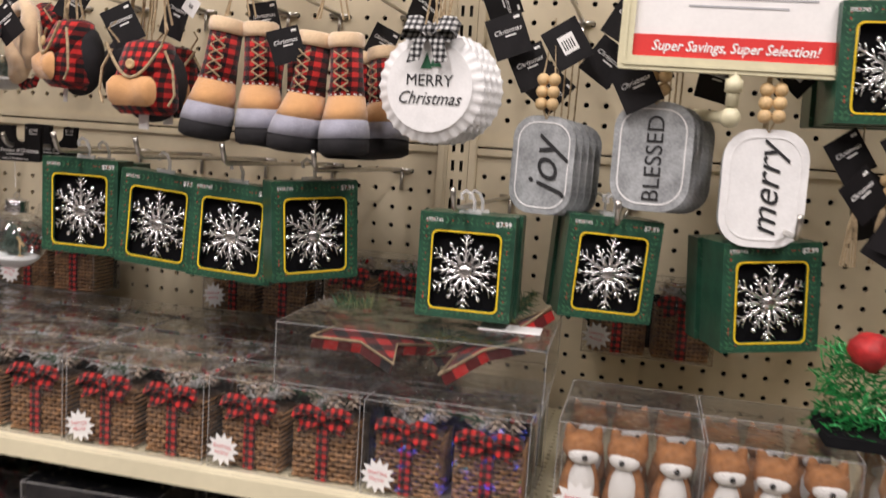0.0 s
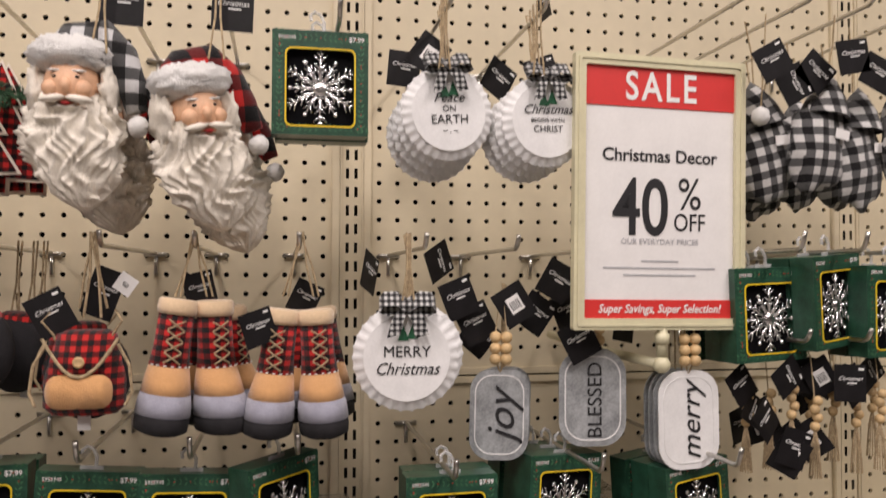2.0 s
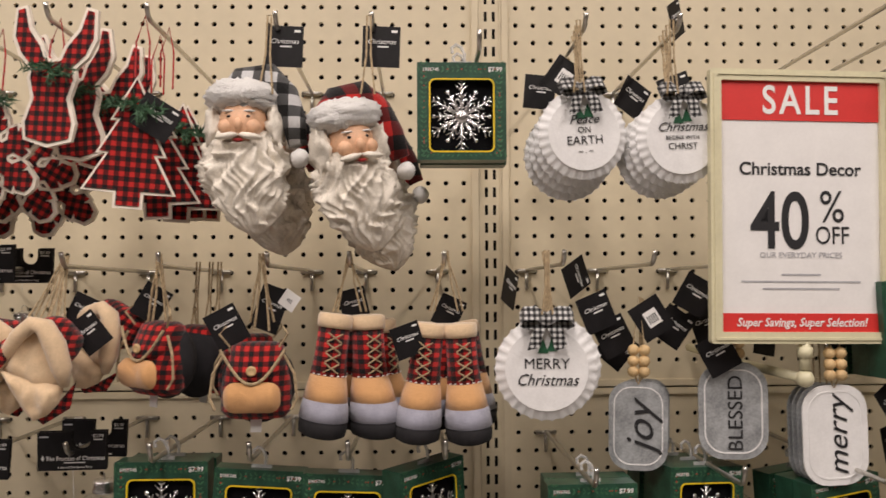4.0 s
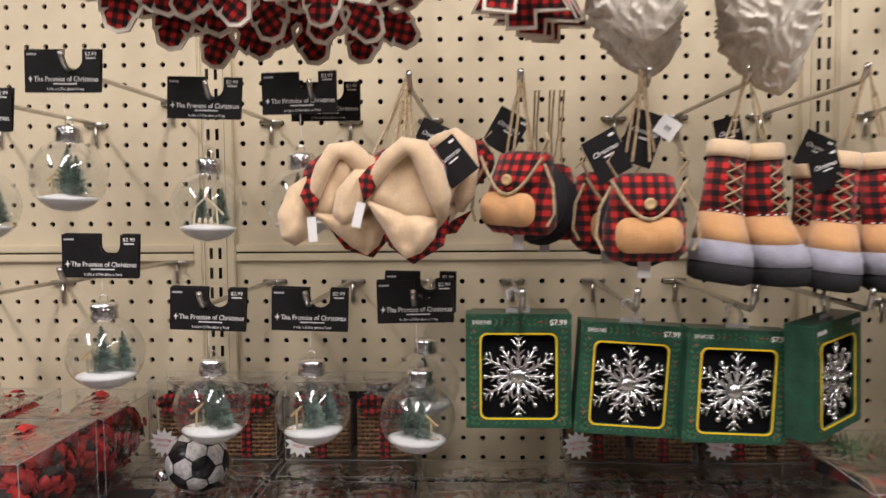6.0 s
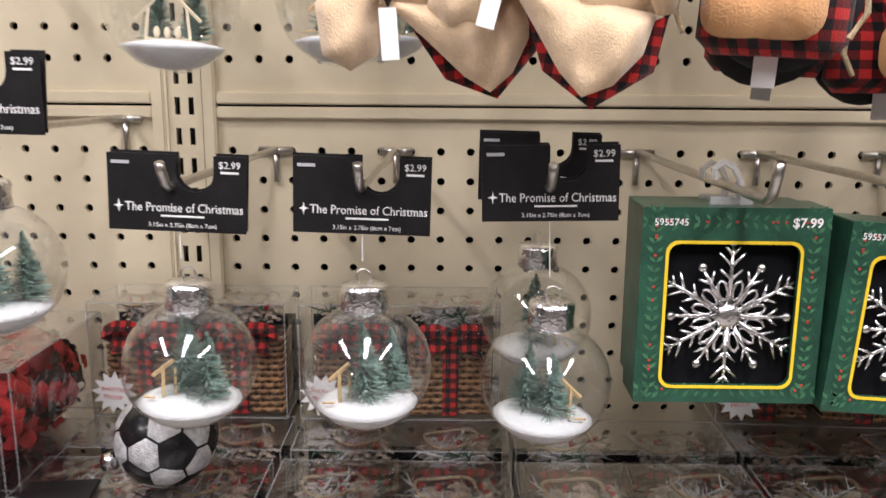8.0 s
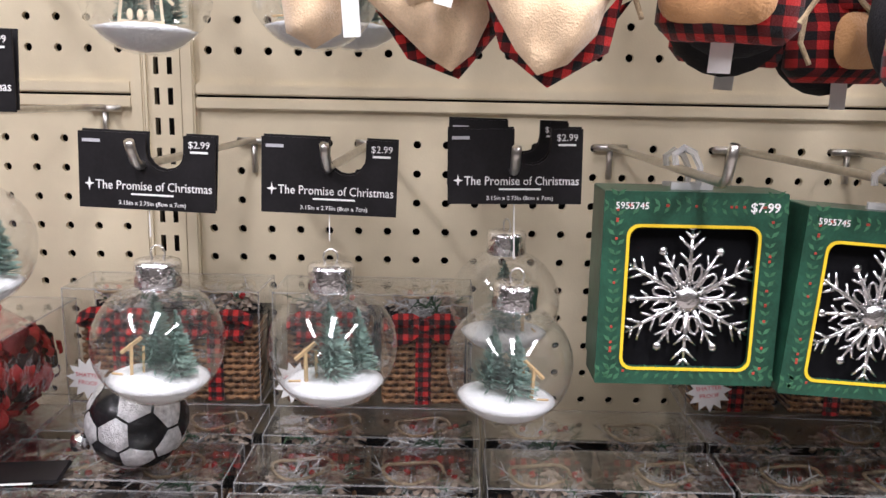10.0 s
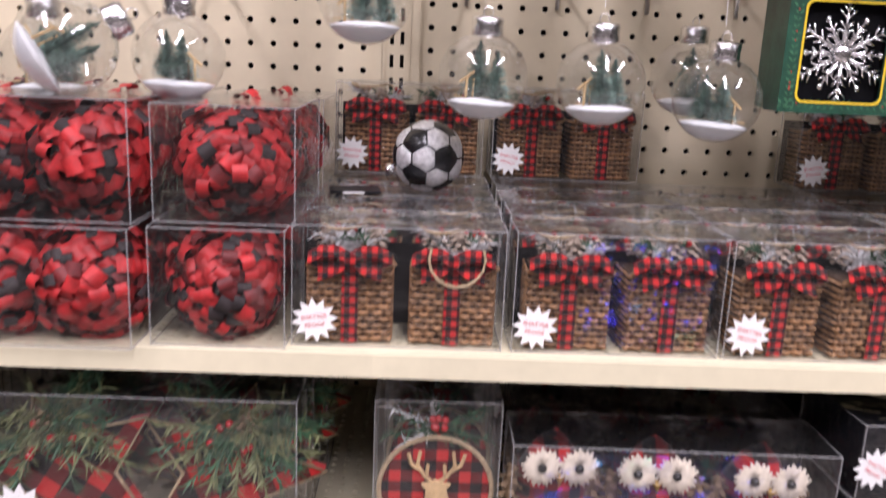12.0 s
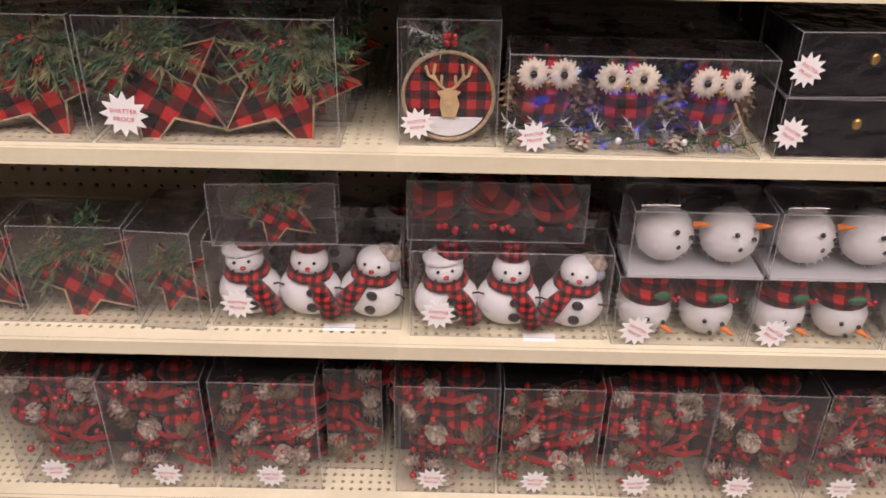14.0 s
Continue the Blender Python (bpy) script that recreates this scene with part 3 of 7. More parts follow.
# ---- snowflake cartons ----
def b_flake(bm=None, r=0.043):
    """Cast snowflake: six long branched arms, six short ones with round ends, petal loops round a boss."""
    bm = bm or bmesh.new()
    b_lathe([(0.0, -0.0042), (0.004, -0.0040), (0.0072, -0.0028), (0.0084, 0.0), (0.0084, 0.001), (0, 0.001)], 16, bm=bm)
    for v in bm.verts:
        v.co = Vector((v.co.x, v.co.z, v.co.y))

    def rod(p, q, a, rad):
        ca, sa = math.cos(a), math.sin(a)
        f = lambda u: (u[0] * sa + u[1] * ca, -0.001, u[0] * ca - u[1] * sa)
        b_tube([f(p), f(q)], rad, 5, bm=bm)
    for k in range(12):
        a = k * math.pi / 6
        ln = r if k % 2 == 0 else r * 0.80
        rod((0.007, 0), (ln, 0), a, [0.0019, 0.0011])
        loop = [(0.010 + 0.0058 * (1 - math.cos(2 * math.pi * i / 8)), 0.0027 * math.sin(2 * math.pi * i / 8)) for i in range(8)]
        ca, sa = math.cos(a + math.pi / 12), math.sin(a + math.pi / 12)
        b_tube([(u * sa + w * ca, -0.0012, u * ca - w * sa) for u, w in loop], 0.0011, 5, bm=bm, closed=True)
        if k % 2 == 0:
            for d, l in ((0.52, 0.0085), (0.72, 0.0105), (0.88, 0.006)):
                for s in (-1, 1):
                    rod((ln * d, 0), (ln * d + l * 0.72, s * l * 0.72), a, [0.0013, 0.0008])
        else:
            for s in (-1, 1):
                rod((ln * 0.66, 0), (ln * 0.66 + 0.006, s * 0.005), a, [0.0012, 0.0008])
            b_ball((ln * math.sin(a), -0.001, ln * math.cos(a)), 0.0030, 8, 6, bm=bm)
    return bm


def b_leafprint(w, h, m, bm=None):
    """Printed sprigs of leaves set round the window of a carton."""
    bm = bm or bmesh.new()
    rnd = random.Random(4)
    y = -0.0003

    def leaf(x, z, a, l):
        d, s = Vector((math.cos(a), 0, math.sin(a))), Vector((-math.sin(a), 0, math.cos(a)))
        o = Vector((x, y, z))
        bm.faces.new([bm.verts.new(p) for p in (o, o + d * l * 0.5 + s * l * 0.2, o + d * l, o + d * l * 0.5 - s * l * 0.2)])
    for side in range(4):
        along = h if side % 2 else w
        n = int(along / 0.0055)
        for i in range(n):
            t = -along / 2 + along * (i + 0.5) / n
            for s in (-1, 1):
                off = (h if side % 2 == 0 else w) / 2 - m * 0.42 + rnd.uniform(-0.001, 0.001)
                if side == 0:
                    x, z, a = t, off, (0 if t > 0 else math.pi) + s * 0.9
                elif side == 1:
                    x, z, a = off, t, math.pi / 2 + s * 0.8
                elif side == 2:
                    x, z, a = t, -off, (0 if t > 0 else math.pi) + s * 0.9
                else:
                    x, z, a = -off, t, math.pi / 2 + s * 0.8
                leaf(x, z, a, rnd.uniform(0.0045, 0.0065))
    return bm


def snowflake_carton(m=None):
    w, h, d = 0.104, 0.114, 0.030
    t = thing("snowflake_carton", "green printed carton with silver snowflake in a yellow-edged window", "ornament box", m, group="snowflake cartons")
    ww, wh = 0.073, 0.083
    zc = -0.005
    fr = b_ring(rounded(w, h, 0.001), rounded(ww, wh, 0.006, cz=zc), 0.0, 0.003)
    body = part("carton", fr, GREEN, t)
    part("side_panel_wrap", b_ring(rounded(w, h, 0.001), rounded(w - 0.004, h - 0.004, 0.001), 0.003, d), GREEN, t)
    part("back_panel", b_box(-w / 2 + 0.001, d - 0.001, -h / 2 + 0.001, w / 2 - 0.001, d + 0.0005, h / 2 - 0.001), GREEN, t)
    part("yellow_border", b_ring(rounded(ww + 0.0035, wh + 0.0035, 0.007, cz=zc), rounded(ww, wh, 0.006, cz=zc), -0.0006, 0.0001), YELLOW, t)
    part("black_insert", b_box(-w / 2 + 0.003, 0.010, -h / 2 + 0.003, w / 2 - 0.003, 0.011, h / 2 - 0.003), BLACKM, t)
    part("leaf_print", b_leafprint(w, h, 0.019), LEAFP, t)
    rnd = random.Random(9)
    bb = bmesh.new()
    for _ in range(34):
        side = rnd.randrange(4)
        u = rnd.uniform(-0.5, 0.5)
        x, z = (u * w * 0.95, (h / 2 - 0.008) * (1 if side == 0 else -1)) if side in (0, 2) else ((w / 2 - 0.008) * (1 if side == 1 else -1), u * h * 0.9)
        b_box(x - 0.0007, -0.0005, z - 0.0007, x + 0.0007, 0, z + 0.0007, bm=bb)
    tagged(part("berry_print", bb, BERRYP, t), kind="stuff")
    part("snowflake", b_flake(r=0.041), SILVER, t, "cast silver snowflake", smooth=True, m=pose(0, 0.004, zc - 0.001))
    part("snowflake_loop", b_tube([(0.0022 * math.cos(a * 0.7854), 0.003, zc + 0.043 + 0.0028 * math.sin(a * 0.7854)) for a in range(8)], 0.0007, 5, closed=True), SILVER, t)
    letter("$7.99", 0.0075, WHITEINK, t, w / 2 - 0.013, -0.0004, h / 2 - 0.0085, bold=0.00012)
    letter("5955745", 0.0055, WHITEINK, t, -w / 2 + 0.016, -0.0004, h / 2 - 0.0085)
    hook = [(0.004, 0.012, 0.0), (0.004, 0.012, 0.010), (0.0, 0.012, 0.018), (-0.006, 0.012, 0.021), (-0.011, 0.012, 0.017), (-0.010, 0.012, 0.011)]
    part("hang_tab", b_box(-0.012, 0.011, h / 2 - 0.004, 0.012, 0.013, h / 2 + 0.004, bm=b_tube([(x, y, z + h / 2 + 0.003) for x, y, z in hook], 0.0021, 6)), FROST, t, "clear plastic hanging tab")
    return t


# centre x, front y, centre z, turn about z, tilt, cartons stacked behind
CARTONS = [(0.379, -0.268, 1.211, 0, 0, 2), (0.483, -0.272, 1.204, 2, 4, 1), (0.580, -0.282, 1.200, 4, 3, 1), (0.675, -0.273, 1.209, 44, -3, 1),
           (0.844, -0.291, 1.189, 2, 0, 2), (0.985, -0.239, 1.194, 16, 3, 3), (1.139, -0.257, 1.184, 18, -4, 3), (0.706, -0.289, 1.645, 0, 0, 2),
           (1.215, -0.282, 1.406, 8, -2, 3), (1.300, -0.283, 1.421, 24, -4, 2), (1.376, -0.287, 1.409, 10, 0, 2)]
master = None
for x, y, z, yaw, tilt, stack in CARTONS:
    for k in range(stack):
        mm = placed(x + (k % 2) * 0.003, y, z - 0.001 * k, 0, tilt, yaw) @ pose(0, 0.034 * k, 0)
        if master is None:
            master = snowflake_carton(mm)
        else:
            copy_thing(master, mm)
for x, z in ((0.381, 1.27), (0.4826, 1.27), (0.5842, 1.27), (0.6858, 1.27), (0.8382, Z0), (0.9906, Z0), (1.1430, Z0), (0.7239, 1.7018), (1.2192, Z0 + 9 * IN), (1.2954, Z0 + 9 * IN), (1.3716, Z0 + 9 * IN)):
    peg_hook(x, z, 0.31 if x < 0.8 else 0.335, 0.020)

# ---- clear globes with little trees, on folded black cards ----
def b_brush_tree(c, h, r, bm=None, seed=0, n=800):
    bm = bm or bmesh.new()
    rnd = random.Random(seed)
    c = Vector(c)
    for i in range(n):
        t = rnd.random() ** 1.25
        rr = r * (1 - t) ** 0.85 + 0.0006
        a = rnd.uniform(0, 6.283)
        o = c + Vector((0, 0, h * (0.06 + 0.94 * t)))
        d = Vector((math.cos(a), math.sin(a), rnd.uniform(-0.1, 0.55))).normalized() * rr * rnd.uniform(0.75, 1.1)
        s = Vector((-math.sin(a), math.cos(a), 0.3)) * 0.00065
        bm.faces.new((bm.verts.new(o - s), bm.verts.new(o + s), bm.verts.new(o + d + s * 0.5), bm.verts.new(o + d - s * 0.5)))
    b_lathe([(r * 0.22, c.z + h * 0.05), (r * 0.14, c.z + h * 0.5), (0.0, c.z + h * 0.97)], 7, bm=bm)
    return bm


def globe_meshes(kind):
    R = 0.0385
    shell = bmesh.new()
    b_ball((0, 0, 0), R, 32, 20, bm=shell, squash=(1, 1, 0.97))
    cap = b_lathe([(0.0128, 0.034), (0.0138, 0.0355), (0.0132, 0.041), (0.0138, 0.047), (0.0125, 0.0495), (0.006, 0.0505), (0, 0.0505)], 24)
    ring = b_tube([(0.0042 * math.cos(a), 0, 0.0535 + 0.0048 * math.sin(a)) for a in [i * math.pi / 5 for i in range(10)]], 0.0006, 5, closed=True)
    prof = [(0.0, -0.0355)]
    for i in range(1, 9):
        z = -0.0355 + 0.0135 * i / 8
        prof.append((math.sqrt(max(1e-9, (R - 0.0012) ** 2 - (z / 0.97) ** 2)), z))
    prof += [(prof[-1][0] * 0.8, -0.0205), (prof[-1][0] * 0.4, -0.0185), (0, -0.018)]
    snow = b_lathe(prof, 28)
    trees = Multi()
    spots = {0: [(-0.004, 0.004, 0.044, 0.0125), (0.011, -0.004, 0.036, 0.010)], 1: [(-0.002, -0.004, 0.042, 0.012), (0.015, 0.006, 0.036, 0.009)],
             2: [(-0.011, 0.002, 0.036, 0.0105), (0.003, -0.005, 0.034, 0.0115)], 3: [(-0.011, 0.008, 0.034, 0.008), (0.011, 0.008, 0.035, 0.008)]}[kind]
    bm = bmesh.new()
    for i, (x, y, h, r) in enumerate(spots):
        b2 = b_brush_tree((0, 0, 0), h * 1.14, r * 1.36, seed=kind * 7 + i)
        for v in b2.verts:
            v.co += Vector((x, y, -0.020))
        tmp = bpy.data.meshes.new("tmp")
        b2.to_mesh(tmp)
        b2.free()
        bm.from_mesh(tmp)
    hut = bmesh.new()
    if kind == 3:
        for a, b in (((-0.019, -0.008), (0.0, 0.010)), ((0.019, -0.008), (0.0, 0.010)), ((-0.013, -0.020), (-0.011, -0.001)), ((0.013, -0.020), (0.011, -0.001)), ((-0.013, -0.0185), (0.013, -0.0185))):
            b_tube([(a[0], -0.008, a[1]), (b[0], -0.008, b[1])], 0.0011, 4, bm=hut)
        for x in (-0.006, 0.0, 0.006):
            b_ball((x, -0.009, -0.0145), 0.0026, 6, 5, bm=hut, squash=(0.8, 0.6, 1.3))
    else:
        x0 = {0: -0.014, 1: -0.016, 2: 0.015}[kind]
        s = 1 if x0 < 0 else -1
        b_tube([(x0, -0.006, -0.020), (x0, -0.006, 0.0)], 0.0013, 4, bm=hut)
        b_tube([(x0 - s * 0.006, -0.006, -0.006), (x0 + s * 0.006, -0.006, 0.004)], 0.0013, 4, bm=hut)
        b_tube([(x0 + s * 0.006, -0.003, -0.020), (x0 + s * 0.006, -0.003, -0.002)], 0.0010, 4, bm=hut)
        b_tube([(x0 - s * 0.010, -0.010, -0.0175), (x0 - s * 0.003, -0.012, -0.017)], 0.0007, 4, bm=hut)
    return [finish("shell", shell, GLOBE, True), finish("cap", cap, CHROME, True), finish("wire_loop", ring, STEEL), finish("snow", snow, SNOW, True),
            finish("brush_trees", bm, BRUSH), finish("wooden_hut", hut, WOOD if kind != 3 else BIRCH)]


GLOBES = {k: globe_meshes(k) for k in range(4)}


def globe(kind, m, hanging=True, label="clear plastic globe ornament with brush trees on fake snow"):
    t = thing("globe_ornament", label, "ornament", m, group="clear globe ornaments")
    for me in GLOBES[kind]:
        part(me.name.split(".")[0], me, None, t)
    return t


def card_mesh():
    w, h = 0.077, 0.043
    nx, nr = 0.010, 0.0105
    pts = [(-w / 2, -h / 2), (w / 2, -h / 2), (w / 2, h / 2), (nx + nr, h / 2)]
    pts += [(nx + nr * math.cos(-math.pi * i / 8), h / 2 - 0.010 + nr * math.sin(-math.pi * i / 8)) for i in range(9)]
    pts += [(nx - nr, h / 2), (-w / 2, h / 2)]
    return b_slab(pts, -0.0006, 0.0006)


CARD = finish("card", card_mesh(), BLACKC)


def hang_card(m, drop):
    t = thing("ornament_card", "folded black hanging card with white print and a cut-out notch", "hang tag", m, group="ornament cards")
    part("front_leaf", CARD, None, t)
    part("back_leaf", CARD, None, t, m=pose(0, 0.0045, 0.001, -4))
    letter("The Promise of Christmas", 0.0072, WHITEINK, t, 0.004, -0.0010, -0.0082, sx=0.86)
    bar(0.024, 0.0010, WHITEINK, t, 0.003, -0.0010, -0.0128)
    letter("3.15in x 2.75in (8cm x 7cm)", 0.0034, WHITEINK, t, 0.003, -0.0010, -0.0180)
    letter("$2.99", 0.0055, WHITEINK, t, 0.0295, -0.0010, 0.0165)
    bar(0.010, 0.0012, WHITEINK, t, 0.0295, -0.0010, 0.0125)
    bar(0.010, 0.0018, GREYINK, t, -0.031, -0.0010, 0.0165)
    part("star_mark", b_slab([(0.0028 * (1 if i % 2 == 0 else 0.28) * math.sin(i * math.pi / 4), 0.0036 * (1 if i % 2 == 0 else 0.28) * math.cos(i * math.pi / 4)) for i in range(8)], -0.0012, -0.0006), WHITEINK, t, m=pose(-0.0325, 0, -0.0078))
    part("thread", b_tube([(0, 0.002, -0.021), (0.0006, 0.002, -0.021 - drop)], 0.0004, 4), WHITEINK, t)
    return t


# card centre x, z; front y; globe centre z; which little scene
ORNAMENTS = [(0.079, 1.271, -0.267, 1.174, 0, 1.27, 0.0762), (0.178, 1.270, -0.264, 1.173, 1, 1.27, 0.1778), (0.280, 1.277, -0.258, 1.163, 2, 1.27, 0.2794),
             (-0.019, 1.324, -0.282, 1.231, 1, 1.2954, -0.0508), (0.069, 1.478, -0.233, 1.370, 3, HOOK_Z, 0.0762), (0.164, 1.482, -0.230, 1.374, 0, HOOK_Z, 0.1778),
             (-0.058, 1.502, -0.265, 1.401, 0, 1.4986, -0.0508), (-0.144, 1.466, -0.271, 1.373, 1, HOOK_Z, -0.1524), (-0.170, 1.277, -0.272, 1.179, 2, 1.27, -0.2032),
             (-0.274, 1.277, -0.276, 1.172, 1, 1.27, -0.3048), (-0.258, 1.475, -0.271, 1.372, 0, HOOK_Z, -0.2794)]
for i, (x, z, y, gz, kind, hz, hx) in enumerate(ORNAMENTS):
    tilt = (2.0, 1.5, -1.0, 1, 2, -1, 1)[i % 7]
    hang_card(placed(x, y, z, 0, tilt, 0), max(0.002, z - 0.0225 - (gz + 0.058)))
    globe(kind, placed(x + 0.001, y + 0.002, gz, 0, (2, -1, 3, 0)[i % 4], (0, 8, -6, 0)[i % 4] if kind != 3 else 0))
    peg_hook(hx, hz, -y + 0.012, 0.014)
# further globes hanging behind the front ones
hang_card(placed(0.280, -0.196, 1.279, 0, 1, 0), 0.008)
globe(0, placed(0.283, -0.172, 1.178, 0, 0, 120))
hang_card(placed(0.177, -0.161, 1.481, 0, 0, 0), 0.010)
globe(2, placed(0.181, -0.160, 1.377, 0, 0, 60))


# ---- hang tags and twine ----
def hang_tag(x, y, z, tilt=0, yaw=0, w=0.034, h=0.040, mats=None, barcode=False):
    t = thing("hang_tag", "black paper hang tag with a white printed mark", "hang tag", placed(x, y, z, 0, tilt, yaw), group="paper hang tags")
    part("paper", b_box(-w / 2, 0, -h / 2, w / 2, 0.0006, h / 2), mats or BLACKC, t)
    if barcode:
        part("barcode_label", b_box(-w * 0.18, -0.0004, -h * 0.22, w * 0.24, 0, h * 0.22), WHITE, t)
        for k in range(5):
            part("printed_bar", b_box(-w * 0.12 + k * w * 0.065, -0.0007, -h * 0.14, -w * 0.12 + k * w * 0.065 + w * 0.03, -0.0004, h * 0.10), INK, t)
    else:
        letter("Christmas", w * 0.185, WHITEINK, t, 0, -0.0004, h * 0.12, shear=0.35)
        bar(w * 0.30, h * 0.035, WHITEINK, t, 0.002, -0.0003, h * 0.0)
        bar(w * 0.16, h * 0.06, WHITEINK, t, w * 0.34, -0.0003, h * 0.38)
    return t


def twine_loop(top, feet, name="twine_loop", r=0.0011):
    """A loop of twine over a hook at top, down to the feet."""
    top = Vector(top)
    a, b = Vector(feet[0]), Vector(feet[-1])
    pts = [a, a.lerp(top, 0.5) + Vector((0.0015, 0, 0)), top + Vector((-0.002, 0, 0.001)), top + Vector((0.002, 0, 0.001)), b.lerp(top, 0.5) - Vector((0.001, 0, 0)), b]
    t = thing(name, "loop of natural jute twine over a hook", "twine", group="twine loops")
    part("strand", b_tube(pts, r, 5), TWINE, t)
    return t


# ---- plush boots ----
def b_stack(rows, seg=20, bm=None, caps=True):
    """Stacked ovals: rows of (z, centre x, centre y, half width, half depth)."""
    bm = bm or bmesh.new()
    rings = []
    for z, cx, cy, rx, ry in rows:
        rings.append([bm.verts.new((cx + rx * math.cos(2 * math.pi * i / seg), cy + ry * math.sin(2 * math.pi * i / seg), z)) for i in range(seg)])
    for p, q in zip(rings, rings[1:]):
        for i in range(seg):
            bm.faces.new((p[i], p[(i + 1) % seg], q[(i + 1) % seg], q[i]))
    if caps:
        bm.faces.new(rings[0][::-1]), bm.faces.new(rings[-1])
    return bm


def plush_boots(m, spread=0.030, lean=6, label="pair of red plaid plush boots with cream cuffs and twine laces"):
    t = thing("plush_boots", label, "ornament", m, group="plush boot ornaments")
    for s in (-1, 1):
        mm = pose(s * spread, 0, 0, 0, -s * lean, s * 5)
        b = part("boot", b_stack([(0.0, 0, -0.010, 0.020, 0.032), (0.003, 0, -0.010, 0.0255, 0.039), (0.012, 0, -0.010, 0.0265, 0.040), (0.019, 0, -0.009, 0.026, 0.039)]), BLACKF, t, "black felt sole", smooth=True, m=mm)
        part("grey_band", b_stack([(0.018, 0, -0.009, 0.0270, 0.0400), (0.030, 0, -0.007, 0.0262, 0.037), (0.038, 0, -0.005, 0.0245, 0.033)]), GREYF, b, smooth=True)
        part("tan_vamp", b_stack([(0.0375, 0, -0.005, 0.0246, 0.033), (0.050, 0, -0.001, 0.0228, 0.0275), (0.064, 0, 0.003, 0.0200, 0.022)]), TAN, b, smooth=True)
        part("shaft", b_stack([(0.0625, 0, 0.003, 0.0202, 0.0215), (0.085, 0, 0.005, 0.0180, 0.0185), (0.118, 0, 0.006, 0.0176, 0.0180)]), CHECK, b, smooth=True)
        part("cuff", b_stack([(0.116, 0, 0.006, 0.0190, 0.0195), (0.121, 0, 0.006, 0.0200, 0.0205), (0.130, 0, 0.006, 0.0196, 0.020), (0.132, 0, 0.006, 0.017, 0.017)]), PLUSH, b, smooth=True)
        for k in range(4):
            z = 0.068 + 0.011 * k
            for d in (-1, 1):
                part("lace", b_tube([(-0.008 * d, -0.0165 + 0.0006 * k, z), (0.0, -0.0190 + 0.0006 * k, z + 0.005), (0.008 * d, -0.0165 + 0.0006 * k, z + 0.010)], 0.0009, 4), TWINE, b)
        for k in range(7):
            a = radians(-150 + 20 * k)
            part("stitch", b_tube([(0.0210 * math.cos(a), 0.003 + 0.0225 * math.sin(a), 0.0650), (0.0210 * math.cos(a + 0.14), 0.003 + 0.0225 * math.sin(a + 0.14), 0.0652)], 0.0007, 4), WHITE, b)
    return t


boots = plush_boots(placed(0.581, -0.284, 1.298, 0, 3, 16), 0.0295, 5)
copy_thing(boots, placed(0.684, -0.287, 1.292, 0, 1, -2))
copy_thing(boots, placed(0.600, -0.207, 1.293, 0, 2, 40))
copy_thing(boots, placed(0.706, -0.190, 1.288, 0, -6, -35))
for hx, tx, ty, tz in ((0.588, 0.584, -0.285, 1.489), (0.694, 0.688, -0.289, 1.492)):
    for d in (-0.018, 0.018):
        twine_loop((tx, ty, tz), [(tx + d, -0.284, 1.428), (tx + d * 0.7, -0.288, 1.428)])
peg_hook(0.5842, HOOK_Z, 0.288)
peg_hook(0.6858, HOOK_Z, 0.290)
hang_tag(0.647, -0.305, 1.398, -18, 20, 0.034, 0.036)
hang_tag(0.696, -0.151, 1.422, 25, 0)
hang_tag(0.585, -0.230, 1.433, -14, 25)

# ---- plush rucksacks ----
def b_pillow(outline, y0, thick, seed, cuts=7):
    """A soft panel inside an outline in x, z: swollen in the middle, thin at the edge, with shallow creases."""
    bm = bmesh.new()
    bm.faces.new([bm.verts.new((x, 0, z)) for x, z in outline])
    bmesh.ops.triangulate(bm, faces=bm.faces)
    bmesh.ops.subdivide_edges(bm, edges=bm.edges, cuts=cuts, use_grid_fill=True)
    pts = [Vector(p) for p in outline]

    def edge_gap(p):
        best = 1.0
        for a, b in zip(pts, pts[1:] + pts[:1]):
            d = b - a
            k = max(0.0, min(1.0, (p - a).dot(d) / d.length_squared))
            best = min(best, (p - a - d * k).length)
        return best
    back = bmesh.ops.duplicate(bm, geom=bm.verts[:] + bm.edges[:] + bm.faces[:])
    behind = {v for v in back["geom"] if isinstance(v, bmesh.types.BMVert)}
    for v in bm.verts:
        p = Vector((v.co.x, v.co.z))
        swell = math.sqrt(min(1.0, edge_gap(p) / 0.012))
        crease = 0.011 * noise.noise(Vector((p.x * 42 + seed * 3.7, p.y * 20, seed))) + 0.004 * noise.noise(Vector((p.x * 90, p.y * 60 + seed, 3)))
        v.co.y = y0 + (thick * 0.6 if v in behind else -thick) * swell + crease * swell
    bmesh.ops.recalc_face_normals(bm, faces=bm.faces)
    return bm


